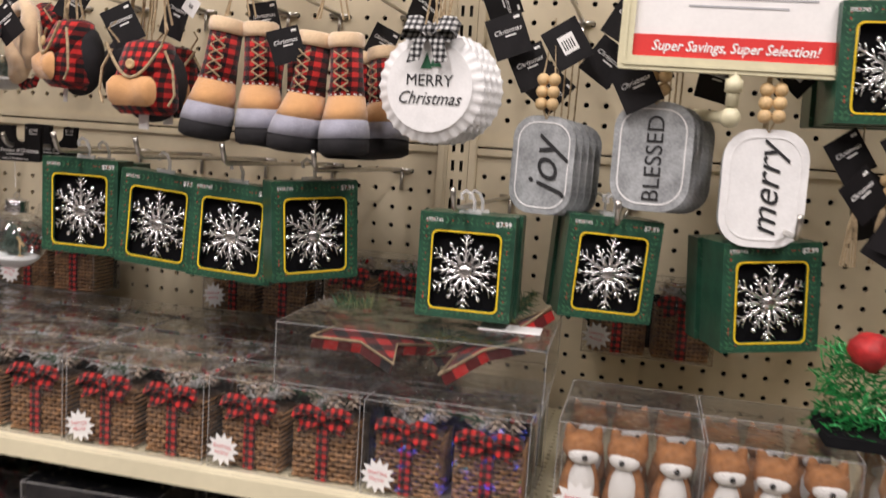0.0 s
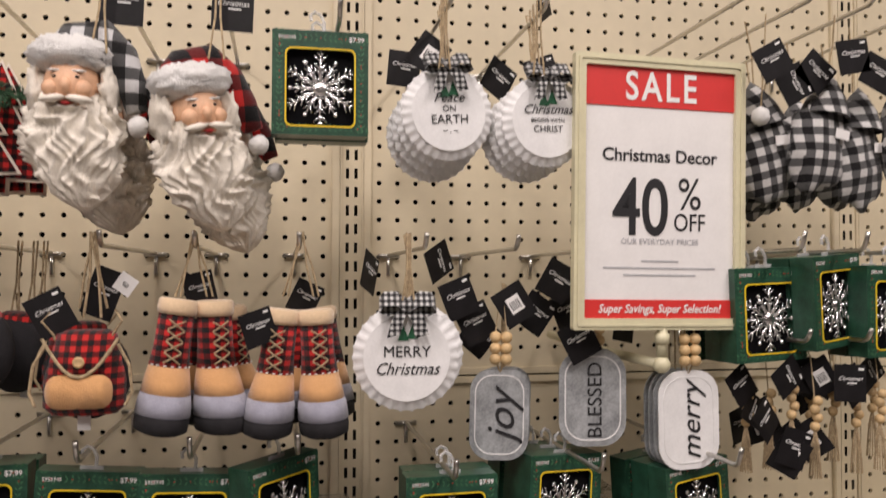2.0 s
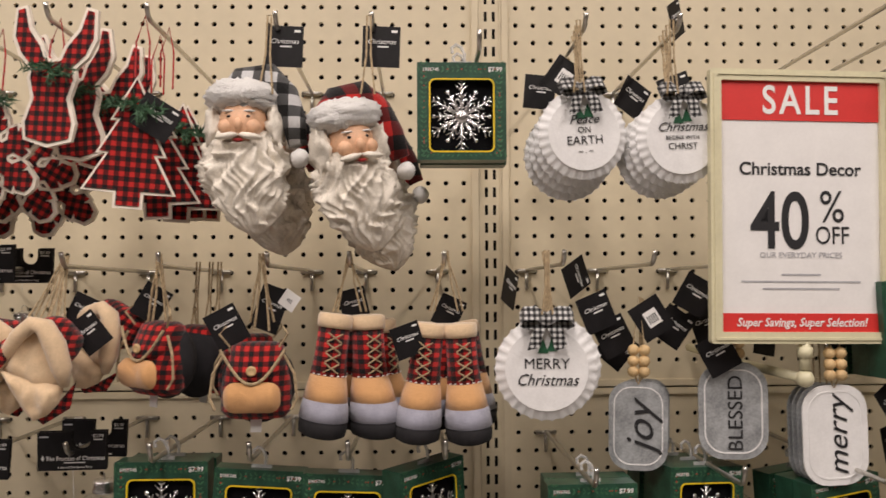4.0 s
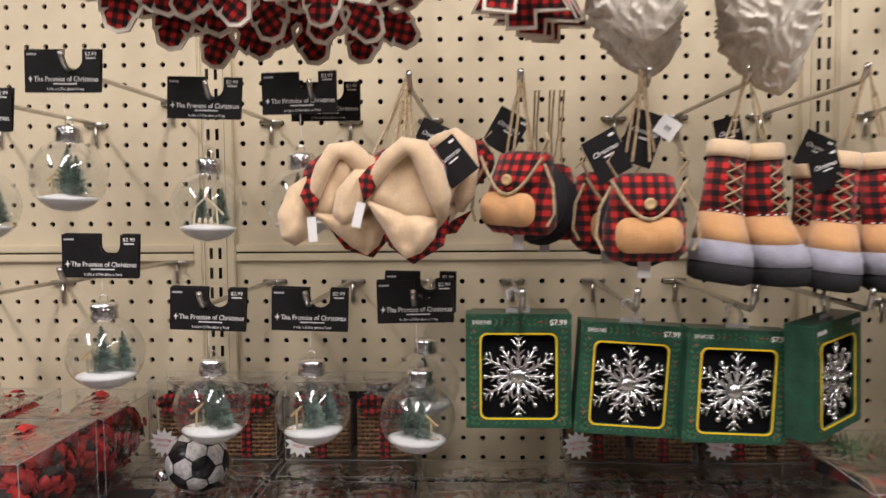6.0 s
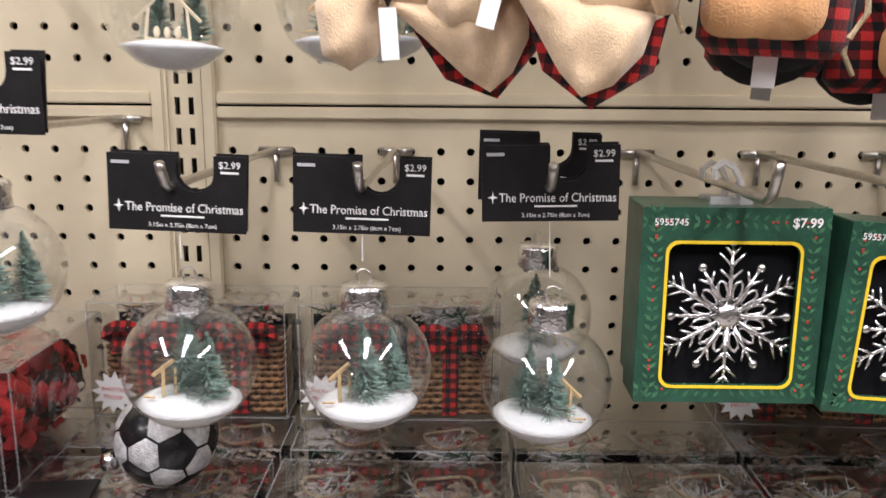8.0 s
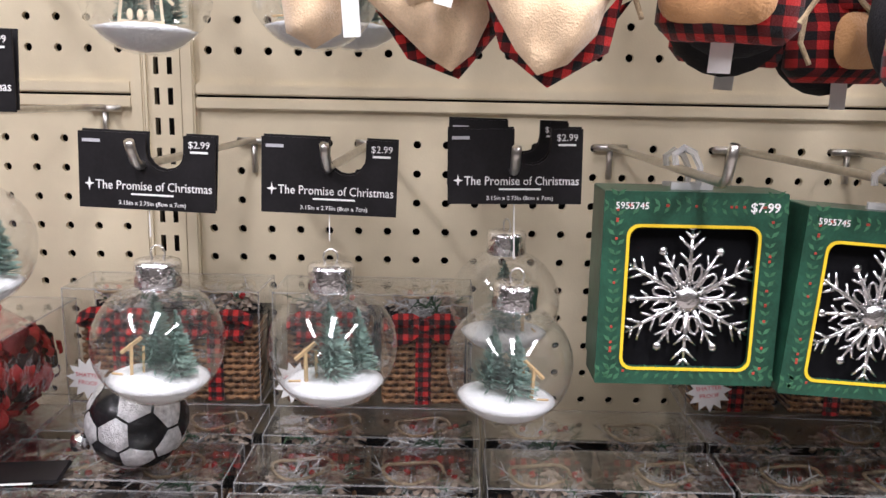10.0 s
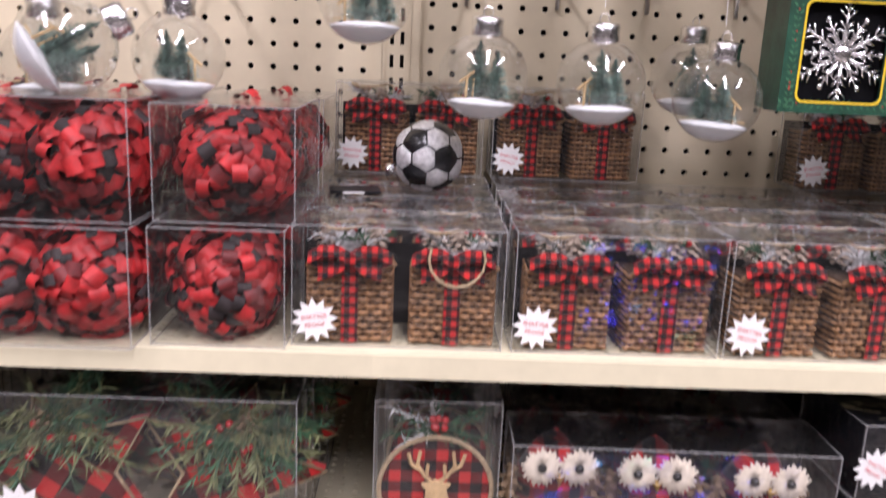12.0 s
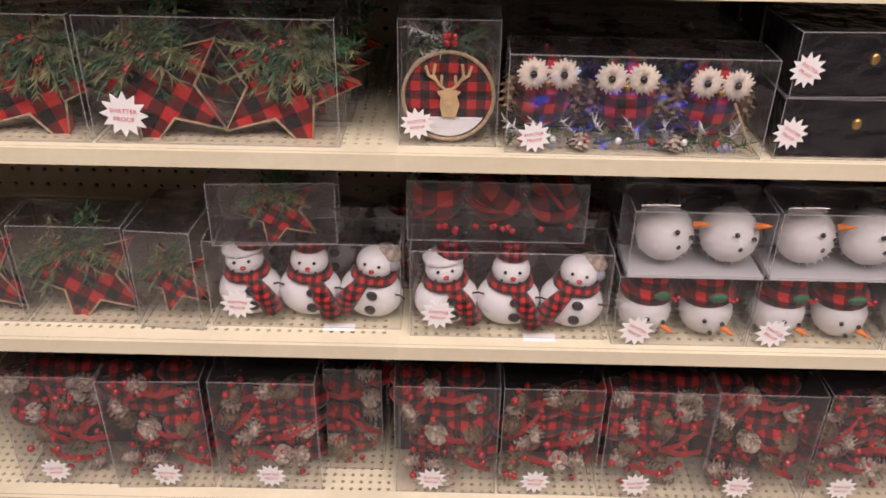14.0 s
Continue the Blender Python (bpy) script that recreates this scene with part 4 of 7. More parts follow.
def rucksack(m, label="small plaid plush rucksack with tan felt pocket and rope"):
    t = thing("plush_rucksack", label, "ornament", m, group="plush rucksack ornaments")
    part("back", b_ball((0, 0.012, 0.038), 1, 20, 12, squash=(0.041, 0.026, 0.044)), BLACKF, t, smooth=True)
    part("front", b_stack([(0.002, 0, 0, 0.030, 0.018), (0.010, 0, -0.002, 0.038, 0.026), (0.035, 0, -0.001, 0.038, 0.025), (0.062, 0, 0.002, 0.031, 0.020), (0.076, 0, 0.004, 0.026, 0.015)]), CHECK, t, smooth=True)
    part("pocket", b_pillow(rounded(0.060, 0.032, 0.012, cz=0.026), -0.0270, 0.0055, 5, 3), TAN, t, smooth=True)
    part("flap", b_stack([(0.044, 0, -0.001, 0.026, 0.0285), (0.056, 0, 0.001, 0.0325, 0.0255), (0.078, 0, 0.006, 0.028, 0.020), (0.082, 0, 0.008, 0.02, 0.013)]), CHECK, t, smooth=True)
    part("button", b_lathe([(0, -0.001), (0.0050, -0.001), (0.0055, 0.0006), (0.004, 0.002), (0, 0.0015)], 14), WOOD, t, m=pose(0, -0.030, 0.054, 90))
    rope = [(-0.034 + 0.068 * i / 10, -0.024 - 0.006 * math.sin(math.pi * i / 10), 0.076 - 0.036 * math.sin(math.pi * i / 10)) for i in range(11)]
    part("flap_rope", b_tube(rope, 0.0017, 6), TWINE, t)
    for s in (-1, 1):
        part("side_rope", b_tube([(s * 0.032, -0.016, 0.070), (s * 0.043, -0.018, 0.050), (s * 0.046, -0.018, 0.024), (s * 0.040, -0.02, 0.012)], 0.0016, 6), TWINE, t)
        part("pull_cord", b_tube([(s * 0.026, -0.012, 0.078), (s * 0.036, -0.018, 0.092), (s * 0.030, -0.012, 0.100)], 0.0012, 5), TWINE, t)
    part("care_label", b_box(-0.006, -0.004, -0.014, 0.006, -0.003, 0.004), WHITE, t)
    return t


pack = rucksack(placed(0.489, -0.306, 1.318, 0, 0, 0))
copy_thing(pack, placed(0.380, -0.289, 1.342, 0, 3, -32))
copy_thing(pack, placed(0.407, -0.209, 1.334, 0, -4, 150))
copy_thing(pack, placed(0.466, -0.226, 1.324, 0, 0, 20))
for x in (0.490, 0.381):
    for d in (-0.008, 0.008):
        twine_loop((x, -0.288, 1.490), [(x + d, -0.286, 1.408), (x + d * 1.6, -0.282, 1.417)], r=0.0014)
for x in (0.43, 0.445, 0.455):
    twine_loop((x - 0.029, -0.203, 1.483), [(x - 0.039, -0.201, 1.399), (x - 0.029, -0.202, 1.399)])
peg_hook(0.381, HOOK_Z, 0.287)
peg_hook(0.508, HOOK_Z, 0.287, lean=-0.012)
hang_tag(0.457, -0.303, 1.413, -28, 15, 0.036, 0.042)
hang_tag(0.495, -0.263, 1.431, 20, -10, 0.034, 0.052, BLACKC)
hang_tag(0.517, -0.269, 1.440, 35, -10, 0.020, 0.020, WHITE, True)
hang_tag(0.368, -0.270, 1.438, 30, 10, 0.032, 0.040)

# ---- trapper hats ----
def trapper_hat(m, seed, label="plush trapper hat in red plaid with cream fleece flaps"):
    t = thing("trapper_hat", label, "ornament", m, group="plush trapper hats")
    part("crown", b_ball((0, 0.010, 0.024), 0.040, 24, 14, squash=(1.05, 0.8, 0.82), lump=0.2, seed=seed), CHECK, t, smooth=True)
    part("lining", b_pillow([(-0.044, -0.014), (-0.030, 0.022), (-0.012, 0.048), (0.012, 0.050), (0.030, 0.026), (0.044, -0.020), (0.010, -0.034)], -0.022, 0.007, seed), PLUSH, t, smooth=True)
    arch = [(-0.046, -0.024, -0.014), (-0.036, -0.030, 0.012), (-0.022, -0.034, 0.034), (-0.006, -0.035, 0.050), (0.010, -0.035, 0.048), (0.026, -0.036, 0.026), (0.038, -0.036, -0.002), (0.043, -0.032, -0.026)]
    part("brow_flap", b_tube(arch, [0.0030, 0.0085, 0.0100, 0.0105, 0.0125, 0.0145, 0.0130, 0.0050], 16), PLUSH, t, smooth=True)
    part("ear_flap", b_pillow([(-0.046, -0.012), (-0.014, -0.020), (0.018, -0.024), (0.040, -0.026), (0.036, -0.048), (0.022, -0.066), (0.006, -0.074), (-0.008, -0.062), (-0.026, -0.038)], -0.026, 0.010, seed + 1), PLUSH, t, smooth=True)
    part("ear_flap", b_pillow([(-0.040, 0.030), (-0.062, 0.022), (-0.082, -0.006), (-0.084, -0.034), (-0.070, -0.046), (-0.052, -0.040), (-0.040, -0.010)], -0.008, 0.014, seed + 2), PLUSH, t, smooth=True)
    part("folded_brim", b_pillow([(-0.054, 0.010), (-0.044, 0.024), (-0.026, 0.036), (-0.026, 0.016), (-0.036, -0.004), (-0.046, -0.016)], -0.031, 0.006, seed + 3, 4), CHECK, t, smooth=True)
    part("lining_edge", b_pillow([(-0.030, -0.030), (0.004, -0.060), (0.030, -0.050), (0.050, -0.020), (0.046, -0.056), (0.014, -0.080), (-0.016, -0.062)], -0.014, 0.006, seed + 4, 4), CHECK, t, smooth=True)
    part("care_label", b_box(-0.005, -0.036, -0.040, 0.005, -0.035, -0.012), WHITE, t, m=pose(-0.046, 0, -0.004, 0, 8, 0))
    return t


trapper_hat(placed(0.282, -0.333, 1.382, 0, 6, 0) @ Matrix.Scale(0.79, 4), 1)
trapper_hat(placed(0.222, -0.311, 1.381, 0, -12, 18) @ Matrix.Scale(0.79, 4), 2)
trapper_hat(placed(0.316, -0.256, 1.398, 0, 30, -20) @ Matrix.Scale(0.79, 4), 6)
for d in (-0.03, -0.012, 0.0, 0.012):
    twine_loop((0.276, -0.269, 1.489), [(0.271 + d, -0.314, 1.402), (0.278 + d, -0.304, 1.402)])
peg_hook(0.2794, HOOK_Z, 0.287)
hang_tag(0.319, -0.313, 1.409, -38, 0, 0.032, 0.040, BLACKC)
hang_tag(0.298, -0.280, 1.430, 25, 0, 0.030, 0.036)

# ---- scalloped round plaques with gingham bows ----
def b_scallop(r, n=30, y0=-0.003, y1=0.006, bm=None):
    pts = []
    for i in range(n * 4):
        a = 2 * math.pi * i / (n * 4)
        rr = r * (1 + 0.028 * math.cos(n * a))
        pts.append((rr * math.cos(a), rr * math.sin(a)))
    return b_slab(pts, y0, y1, bm=bm)


def b_fluted(r0, r1, n=30, y=-0.003, bm=None):
    """Fluted rim: radial waves between two radii."""
    bm = bm or bmesh.new()
    k = n * 4
    rings = []
    for r, yy in ((r0, y - 0.001), ((r0 + r1) / 2, y + 0.002), (r1, y + 0.005)):
        rings.append([bm.verts.new((r * math.cos(2 * math.pi * i / k), yy - 0.0018 * math.cos(n * 2 * math.pi * i / k) * (r - r0) / (r1 - r0), r * math.sin(2 * math.pi * i / k))) for i in range(k)])
    for p, q in zip(rings, rings[1:]):
        for i in range(k):
            bm.faces.new((p[i], p[(i + 1) % k], q[(i + 1) % k], q[i]))
    return bm


def gingham_bow(t, x, y, z, s=1.0):
    for sd in (-1, 1):
        loop = [(0, 0, 0), (sd * 0.012, -0.004, 0.007), (sd * 0.024, -0.004, 0.006), (sd * 0.028, 0, 0.0), (sd * 0.020, 0.003, -0.004), (sd * 0.008, 0.002, -0.002)]
        bm = bmesh.new()
        for i in range(len(loop) - 1):
            a, b = Vector(loop[i]) * s, Vector(loop[i + 1]) * s
            w = Vector((0, 0.006 * s, 0.007 * s))
            bm.faces.new([bm.verts.new(p) for p in (a - w, b - w, b + w, a + w)])
        part("bow_loop", bm, GING, t, m=pose(x, y, z))
        tail = [(sd * 0.003, -0.002, -0.002), (sd * 0.010, -0.006, -0.014), (sd * 0.014, -0.006, -0.030)]
        bm = bmesh.new()
        for i in range(2):
            a, b = Vector(tail[i]) * s, Vector(tail[i + 1]) * s
            w = Vector((0.0065 * s, 0, 0.0015 * s))
            bm.faces.new([bm.verts.new(p) for p in (a - w, b - w, b + w, a + w)])
        part("bow_tail", bm, GING, t, m=pose(x, y, z))
    part("bow_knot", b_ball((x, y - 0.004, z), 0.006 * s, 10, 8), GING, t, smooth=True)


def plaque(m, r, lines, stack, dx, dz, bow=True):
    t = thing("round_plaque", "white scalloped tin plaque with black lettering and gingham bow", "ornament", m, group="round tin plaques")
    part("rim", b_fluted(r * 0.80, r), TIN, t, smooth=True)
    part("backing", b_scallop(r, y0=0.002, y1=0.004), TIN, t)
    part("face", b_lathe([(0, 0.0), (r * 0.80, 0.0), (r * 0.81, 0.002), (0, 0.002)], 40), TIN, t, m=pose(0, -0.0035, 0, 90))
    for text, size, z, kw in lines:
        letter(text, size, INK, t, 0, -0.0064, z, **kw)
    if bow:
        gingham_bow(t, 0, -0.011, r * 0.98, r / 0.053)
    for k in range(2):
        part("printed_tree", b_slab([(-0.006, 0), (0.006, 0), (0, 0.016)], -0.0064, -0.0050), HOLLY, t, m=pose(-0.004 + 0.010 * k, 0, r * 0.32 + 0.002 * k))
    for k in range(1, stack):
        u = thing("round_plaque", "white scalloped tin plaque behind others on one hook", "ornament", m @ pose(dx * k, 0.012 * k, dz * k), group="round tin plaques")
        part("rim", b_fluted(r * 0.80, r), TIN, u, smooth=True)
        part("backing", b_scallop(r, y0=0.002, y1=0.004), TIN, u)
        part("face", b_lathe([(0, 0.0), (r * 0.80, 0.0), (r * 0.81, 0.002), (0, 0.002)], 40), TIN, u, m=pose(0, -0.0035, 0, 90))
    return t


plaque(placed(0.796, -0.287, 1.365, 0, 0, -4), 0.0570, [("MERRY", 0.0165, 0.006, {}), ("Christmas", 0.0185, -0.012, dict(shear=0.35, sx=0.9))], 4, 0.003, 0.0)
plaque(placed(0.841, -0.275, 1.622, 0, -4, 6), 0.0520, [("Peace", 0.0150, 0.016, dict(shear=0.4)), ("ON", 0.0100, 0.004, {}), ("EARTH", 0.0140, -0.008, {}), ("~ . ~", 0.0090, -0.020, {})], 4, -0.003, -0.0065)
plaque(placed(0.949, -0.278, 1.617, 0, -2, 4), 0.0515, [("Christmas", 0.0145, 0.012, dict(shear=0.4)), ("BEGINS WITH", 0.0065, 0.000, {}), ("CHRIST", 0.0105, -0.010, {})], 4, -0.004, -0.0045)
for x, z, y, hz in ((0.796, 1.424, -0.298, 1.492), (0.833, 1.664, -0.297, 1.742), (0.934, 1.662, -0.300, 1.742)):
    for k in range(4):
        twine_loop((x + 0.002 * k, y + 0.02 * k, hz), [(x - 0.006 + 0.004 * k, y + 0.012 * k, z), (x + 0.006, y + 0.012 * k, z)])
peg_hook(0.8128, HOOK_Z, 0.305)
peg_hook(0.9144, HOOK_Z, 0.288)
peg_hook(0.8382, 1.7272, 0.307)
peg_hook(0.9398, 1.7272, 0.308)
for x, y, z, tl, yw, bc in ((0.833, -0.201, 1.704, 35, 0, True), (0.810, -0.162, 1.695, 5, 0, False), (0.968, -0.209, 1.684, -20, 0, False), (0.920, -0.188, 1.682, 30, 20, False), (0.970, -0.204, 1.774, -30, 50, False),
                          (0.862, -0.238, 1.424, -22, 10, False), (0.885, -0.223, 1.395, -26, 0, False), (0.923, -0.245, 1.417, -32, 0, True), (0.980, -0.226, 1.443, 30, 0, False), (0.960, -0.206, 1.405, 35, 0, False),
                          (0.995, -0.258, 1.377, -28, 0, False), (0.900, -0.173, 1.377, 40, 0, False), (1.005, -0.195, 1.407, -20, 0, False), (1.070, -0.207, 1.392, 10, 30, False), (1.144, -0.236, 1.403, 40, 10, True),
                          (0.765, -0.218, 1.452, 22, 60, False), (0.846, -0.202, 1.465, 64, 40, False)):
    hang_tag(x, y, z, tl, yw, 0.040, 0.044, None, bc)

# ---- galvanised word tags with wooden beads ----
def word_tag(m, w, h, word, size, stack, dx, bright=False, **kw):
    t = thing("word_tag", "galvanised metal tag with black word and wooden bead string", "ornament", m, group="galvanised word tags")
    face = TIN if bright else GALV
    part("plate", b_slab(rounded(w, h, w * 0.36, 6), -0.001, 0.001), face, t)
    part("raised_border", b_ring(rounded(w * 0.84, h * 0.88, w * 0.30, 6), rounded(w * 0.80, h * 0.85, w * 0.28, 6), -0.0016, -0.0009), TIN, t)
    letter(word, size, INK, t, 0.003, -0.0018, -0.002, rot=-90, **kw)
    for c in range(2):
        for k in range(3):
            part("bead", b_ball(((c - 0.5) * 0.0125, -0.004 - 0.002 * c, h / 2 + 0.012 + 0.0125 * k), 0.0068, 12, 8), WOOD, t, smooth=True)
    part("string", b_tube([(0, 0, h / 2 - 0.004), (-0.006, -0.004, h / 2 + 0.012), (-0.006, -0.004, h / 2 + 0.045), (0, 0.0, h / 2 + 0.10), (0.006, -0.005, h / 2 + 0.045), (0.006, -0.005, h / 2 + 0.012), (0, 0, h / 2 - 0.004)], 0.0010, 5), TWINE, t)
    for k in range(1, stack):
        u = thing("word_tag", "galvanised metal tag hanging behind others on one hook", "ornament", m @ pose(dx * k, 0.016 * k, -0.001 * k, 0, 0, 3 * k), group="galvanised word tags")
        part("plate", b_slab(rounded(w, h, w * 0.36, 6), -0.001, 0.001), GALV, u)
        part("raised_border", b_ring(rounded(w * 0.84, h * 0.88, w * 0.30, 6), rounded(w * 0.80, h * 0.85, w * 0.28, 6), -0.0016, -0.0009), GALV, u)
        part("string", b_tube([(0, 0, h / 2 - 0.004), (0, 0, h / 2 + 0.10)], 0.0010, 5), TWINE, u)
    return t


word_tag(placed(0.907, -0.241, 1.295, 0, 1, -8), 0.068, 0.104, "joy", 0.047, 5, 0.0035, shear=0.35)
word_tag(placed(1.015, -0.245, 1.311, 0, 0, -6), 0.080, 0.112, "BLESSED", 0.024, 5, 0.0045)
word_tag(placed(1.119, -0.271, 1.288, 0, -1, 6), 0.080, 0.114, "merry", 0.036, 4, 0.002, True, shear=0.35)
peg_hook(1.0160, HOOK_Z, 0.245)
peg_hook(1.1430, HOOK_Z, 0.245)

# ---- sale sign on its stalk ----
sign = thing("sale_sign", "sale poster with red bands in a cream plastic frame", "sign", placed(1.080, -0.281, 1.541, 0, 0.6, 2))
W, H = 0.213, 0.312
part("frame", b_ring(rounded(W, H, 0.003), rounded(W - 0.026, H - 0.026, 0.002), -0.006, 0.004), FRAMEC, sign)
part("frame_bead", b_ring(rounded(W - 0.008, H - 0.008, 0.003), rounded(W - 0.014, H - 0.014, 0.003), -0.0075, -0.005), FRAMEC, sign)
part("poster", b_box(-W / 2 + 0.010, -0.001, -H / 2 + 0.010, W / 2 - 0.010, 0.002, H / 2 - 0.010), WHITE, sign)
part("red_band", b_box(-W / 2 + 0.013, -0.0022, H / 2 - 0.058, W / 2 - 0.013, -0.001, H / 2 - 0.013), PAPER_R, sign)
part("red_band", b_box(-W / 2 + 0.013, -0.0022, -H / 2 + 0.013, W / 2 - 0.013, -0.001, -H / 2 + 0.034), PAPER_R, sign)
letter("SALE", 0.046, WHITEINK, sign, 0, -0.0028, H / 2 - 0.036, sx=0.80, spacing=1.22, bold=0.0007)
letter("Christmas Decor", 0.0205, INK, sign, 0, -0.0016, 0.042, bold=0.0003)
letter("40", 0.092, INK, sign, -0.024, -0.0016, -0.020, sx=0.76, bold=0.0010)
letter("%", 0.052, INK, sign, 0.037, -0.0016, -0.002, sx=0.86)
letter("OFF", 0.029, INK, sign, 0.037, -0.0016, -0.034, sx=0.80)
letter("OUR EVERYDAY PRICES", 0.0092, GREYINK, sign, 0, -0.0016, -0.056)
for k, w in enumerate((0.046, 0.140, 0.090)):
    bar(w, 0.0019, GREYINK, sign, 0, -0.0014, -0.078 - 0.008 * k)
letter("Super Savings, Super Selection!", 0.0138, WHITEINK, sign, 0, -0.0028, -H / 2 + 0.0235, sx=0.88, shear=0.25, bold=0.0002)
part("stalk", b_tube([(0.004, 0, -H / 2 + 0.004), (0.004, 0, -H / 2 - 0.030)], 0.0062, 10), FRAMEC, sign, smooth=True)
part("stalk_collar", b_tube([(0.004, 0, -H / 2 - 0.004), (0.004, 0, -H / 2 - 0.016)], 0.0085, 10), FRAMEC, sign, smooth=True)
part("knob", b_ball((0.004, 0, -H / 2 - 0.040), 0.0100, 14, 10), FRAMEC, sign, smooth=True)
part("arm", b_tube([(0.004, 0.002, -H / 2 - 0.040), (-0.020, 0.10, -H / 2 - 0.034), (-0.030, 0.272, -H / 2 - 0.026)], 0.0058, 10), FRAMEC, sign, smooth=True)

# ---- painted bearded heads with drooping check hats: one plain mesh each ----
def bearded_head(m, hat, seed):
    mu = Multi()
    def beard_width(t):
        marks = ((0, 0.036), (0.15, 0.044), (0.35, 0.0475), (0.55, 0.0445), (0.75, 0.0350), (0.90, 0.0215), (0.97, 0.0105), (1.0, 0.0015))
        for (a, p), (b, q) in zip(marks, marks[1:]):
            if t <= b:
                return p + (q - p) * (t - a) / (b - a)
        return marks[-1][1]

    def beard(bm):
        """Carved wavy locks: ridges that wander as they run down to an off-centre tip."""
        rings, seg, rows = [], 132, 84
        for j in range(rows + 1):
            t = j / rows
            w, fade = beard_width(t), min(1.0, t * 6 + 0.25)
            ring = []
            for i in range(seg):
                a = 2 * math.pi * i / seg
                u = 6 * a + 1.5 * math.sin(9 * t + seed * 1.7) + 1.3 * math.sin(3 * a + 6 * t + seed) + 0.8 * math.sin(21 * t + 4 * a)
                v = 14 * a + 2.4 * math.sin(12 * t + 2 * a + seed) + 1.2 * math.sin(5 * a - 9 * t)
                k = 1 + fade * (0.25 * (0.55 - abs(math.sin(u))) + 0.13 * (0.5 - abs(math.sin(v))) + 0.05 * math.sin(3 * a - 7 * t + seed))
                ring.append(bm.verts.new((w * k * math.cos(a) + 0.012 * t * t, -0.004 + 0.66 * w * k * math.sin(a), 0.018 - 0.118 * t + 0.004 * k)))
            rings.append(ring)
        for p, q in zip(rings, rings[1:]):
            for i in range(seg):
                bm.faces.new((p[i], q[i], q[(i + 1) % seg], p[(i + 1) % seg]))
        bm.faces.new(rings[-1]), bm.faces.new(rings[0][::-1])
    mu.add(BEARD, lambda bm: beard(bm))
    mu.add(SKIN, b_ball, (0, -0.006, 0.030), 1, 20, 12, squash=(0.028, 0.034, 0.032))
    mu.add(SKIN, b_ball, (0, -0.0395, 0.026), 1, 10, 8, squash=(0.0052, 0.0052, 0.0068))
    mu.add(REDR, b_ball, (0, -0.0370, 0.0085), 1, 10, 6, squash=(0.0055, 0.003, 0.0018))
    for s in (-1, 1):
        mu.add(SKIN, b_ball, (s * 0.015, -0.031, 0.024), 0.0088, 10, 8)
        mu.add(BALLB, b_ball, (s * 0.0105, -0.0365, 0.0350), 1, 8, 6, squash=(0.0026, 0.0016, 0.0016))
        mu.add(BEARD, b_ball, (s * 0.011, -0.0385, 0.0145), 1, 12, 8, squash=(0.0135, 0.0055, 0.0038), lump=0.3, seed=seed, m=pose(0, 0, 0, 0, s * 9, 0))
        mu.add(FUR, b_ball, (s * 0.0115, -0.0355, 0.0412), 1, 8, 6, squash=(0.0075, 0.0022, 0.0014))
        mu.add(BEARD, b_ball, (s * 0.034, -0.002, 0.026), 1, 22, 18, squash=(0.0105, 0.022, 0.030), lump=0.45, seed=seed + s, freq=90)
    mu.add(FUR, b_ball, (-0.001, -0.005, 0.062), 1, 36, 22, squash=(0.0435, 0.039, 0.0215), lump=0.20, seed=seed, freq=200)

    def cone(bm):
        path = [(0.004, 0.008, 0.062, 0.036), (0.010, 0.006, 0.074, 0.032), (0.026, 0.005, 0.080, 0.025), (0.044, 0.002, 0.064, 0.019), (0.056, -0.002, 0.036, 0.015), (0.062, -0.004, 0.008, 0.011)]
        b_tube([p[:3] for p in path], [p[3] for p in path], 18, bm=bm)
    mu.add(hat, lambda bm: cone(bm))
    mu.add(FUR, b_ball, (0.064, -0.008, -0.008), 0.0110, 14, 10, lump=0.12, seed=seed, freq=150)
    ob = part("bearded_head_ornament", mu.mesh("bearded_head_ornament"), None, m=m)
    return tagged(ob, "painted bearded head ornament with white brim and drooping check hat", "ornament", group="bearded head ornaments")


HATW = plaid("hat_check_white", (0.70, 0.70, 0.70), (0.10, 0.10, 0.10), (0.012, 0.012, 0.012), 0.026)
HATR = plaid("hat_check_red", RED, DRED, BLK, 0.034)
bearded_head(placed(0.477, -0.312, 1.596, 0, 0, 0) @ Matrix.Scale(0.94, 4), HATW, 1)
bearded_head(placed(0.589, -0.312, 1.576, 0, -10, 24) @ Matrix.Scale(0.94, 4), HATR, 2)
bearded_head(placed(0.487, -0.238, 1.576, 0, -6, 8) @ Matrix.Scale(0.94, 4), HATR, 3)
bearded_head(placed(0.605, -0.236, 1.556, 0, -12, 25) @ Matrix.Scale(0.94, 4), HATR, 4)
for x in (0.498, 0.602):
    twine_loop((x + 0.005, -0.317, 1.739), [(x - 0.002, -0.340, 1.652), (x + 0.012, -0.339, 1.652)])
    hang_tag(x + 0.017, -0.296, 1.713, 2, 0, 0.042, 0.046)
peg_hook(0.508, 1.7272, 0.308)
peg_hook(0.6096, 1.7272, 0.307)

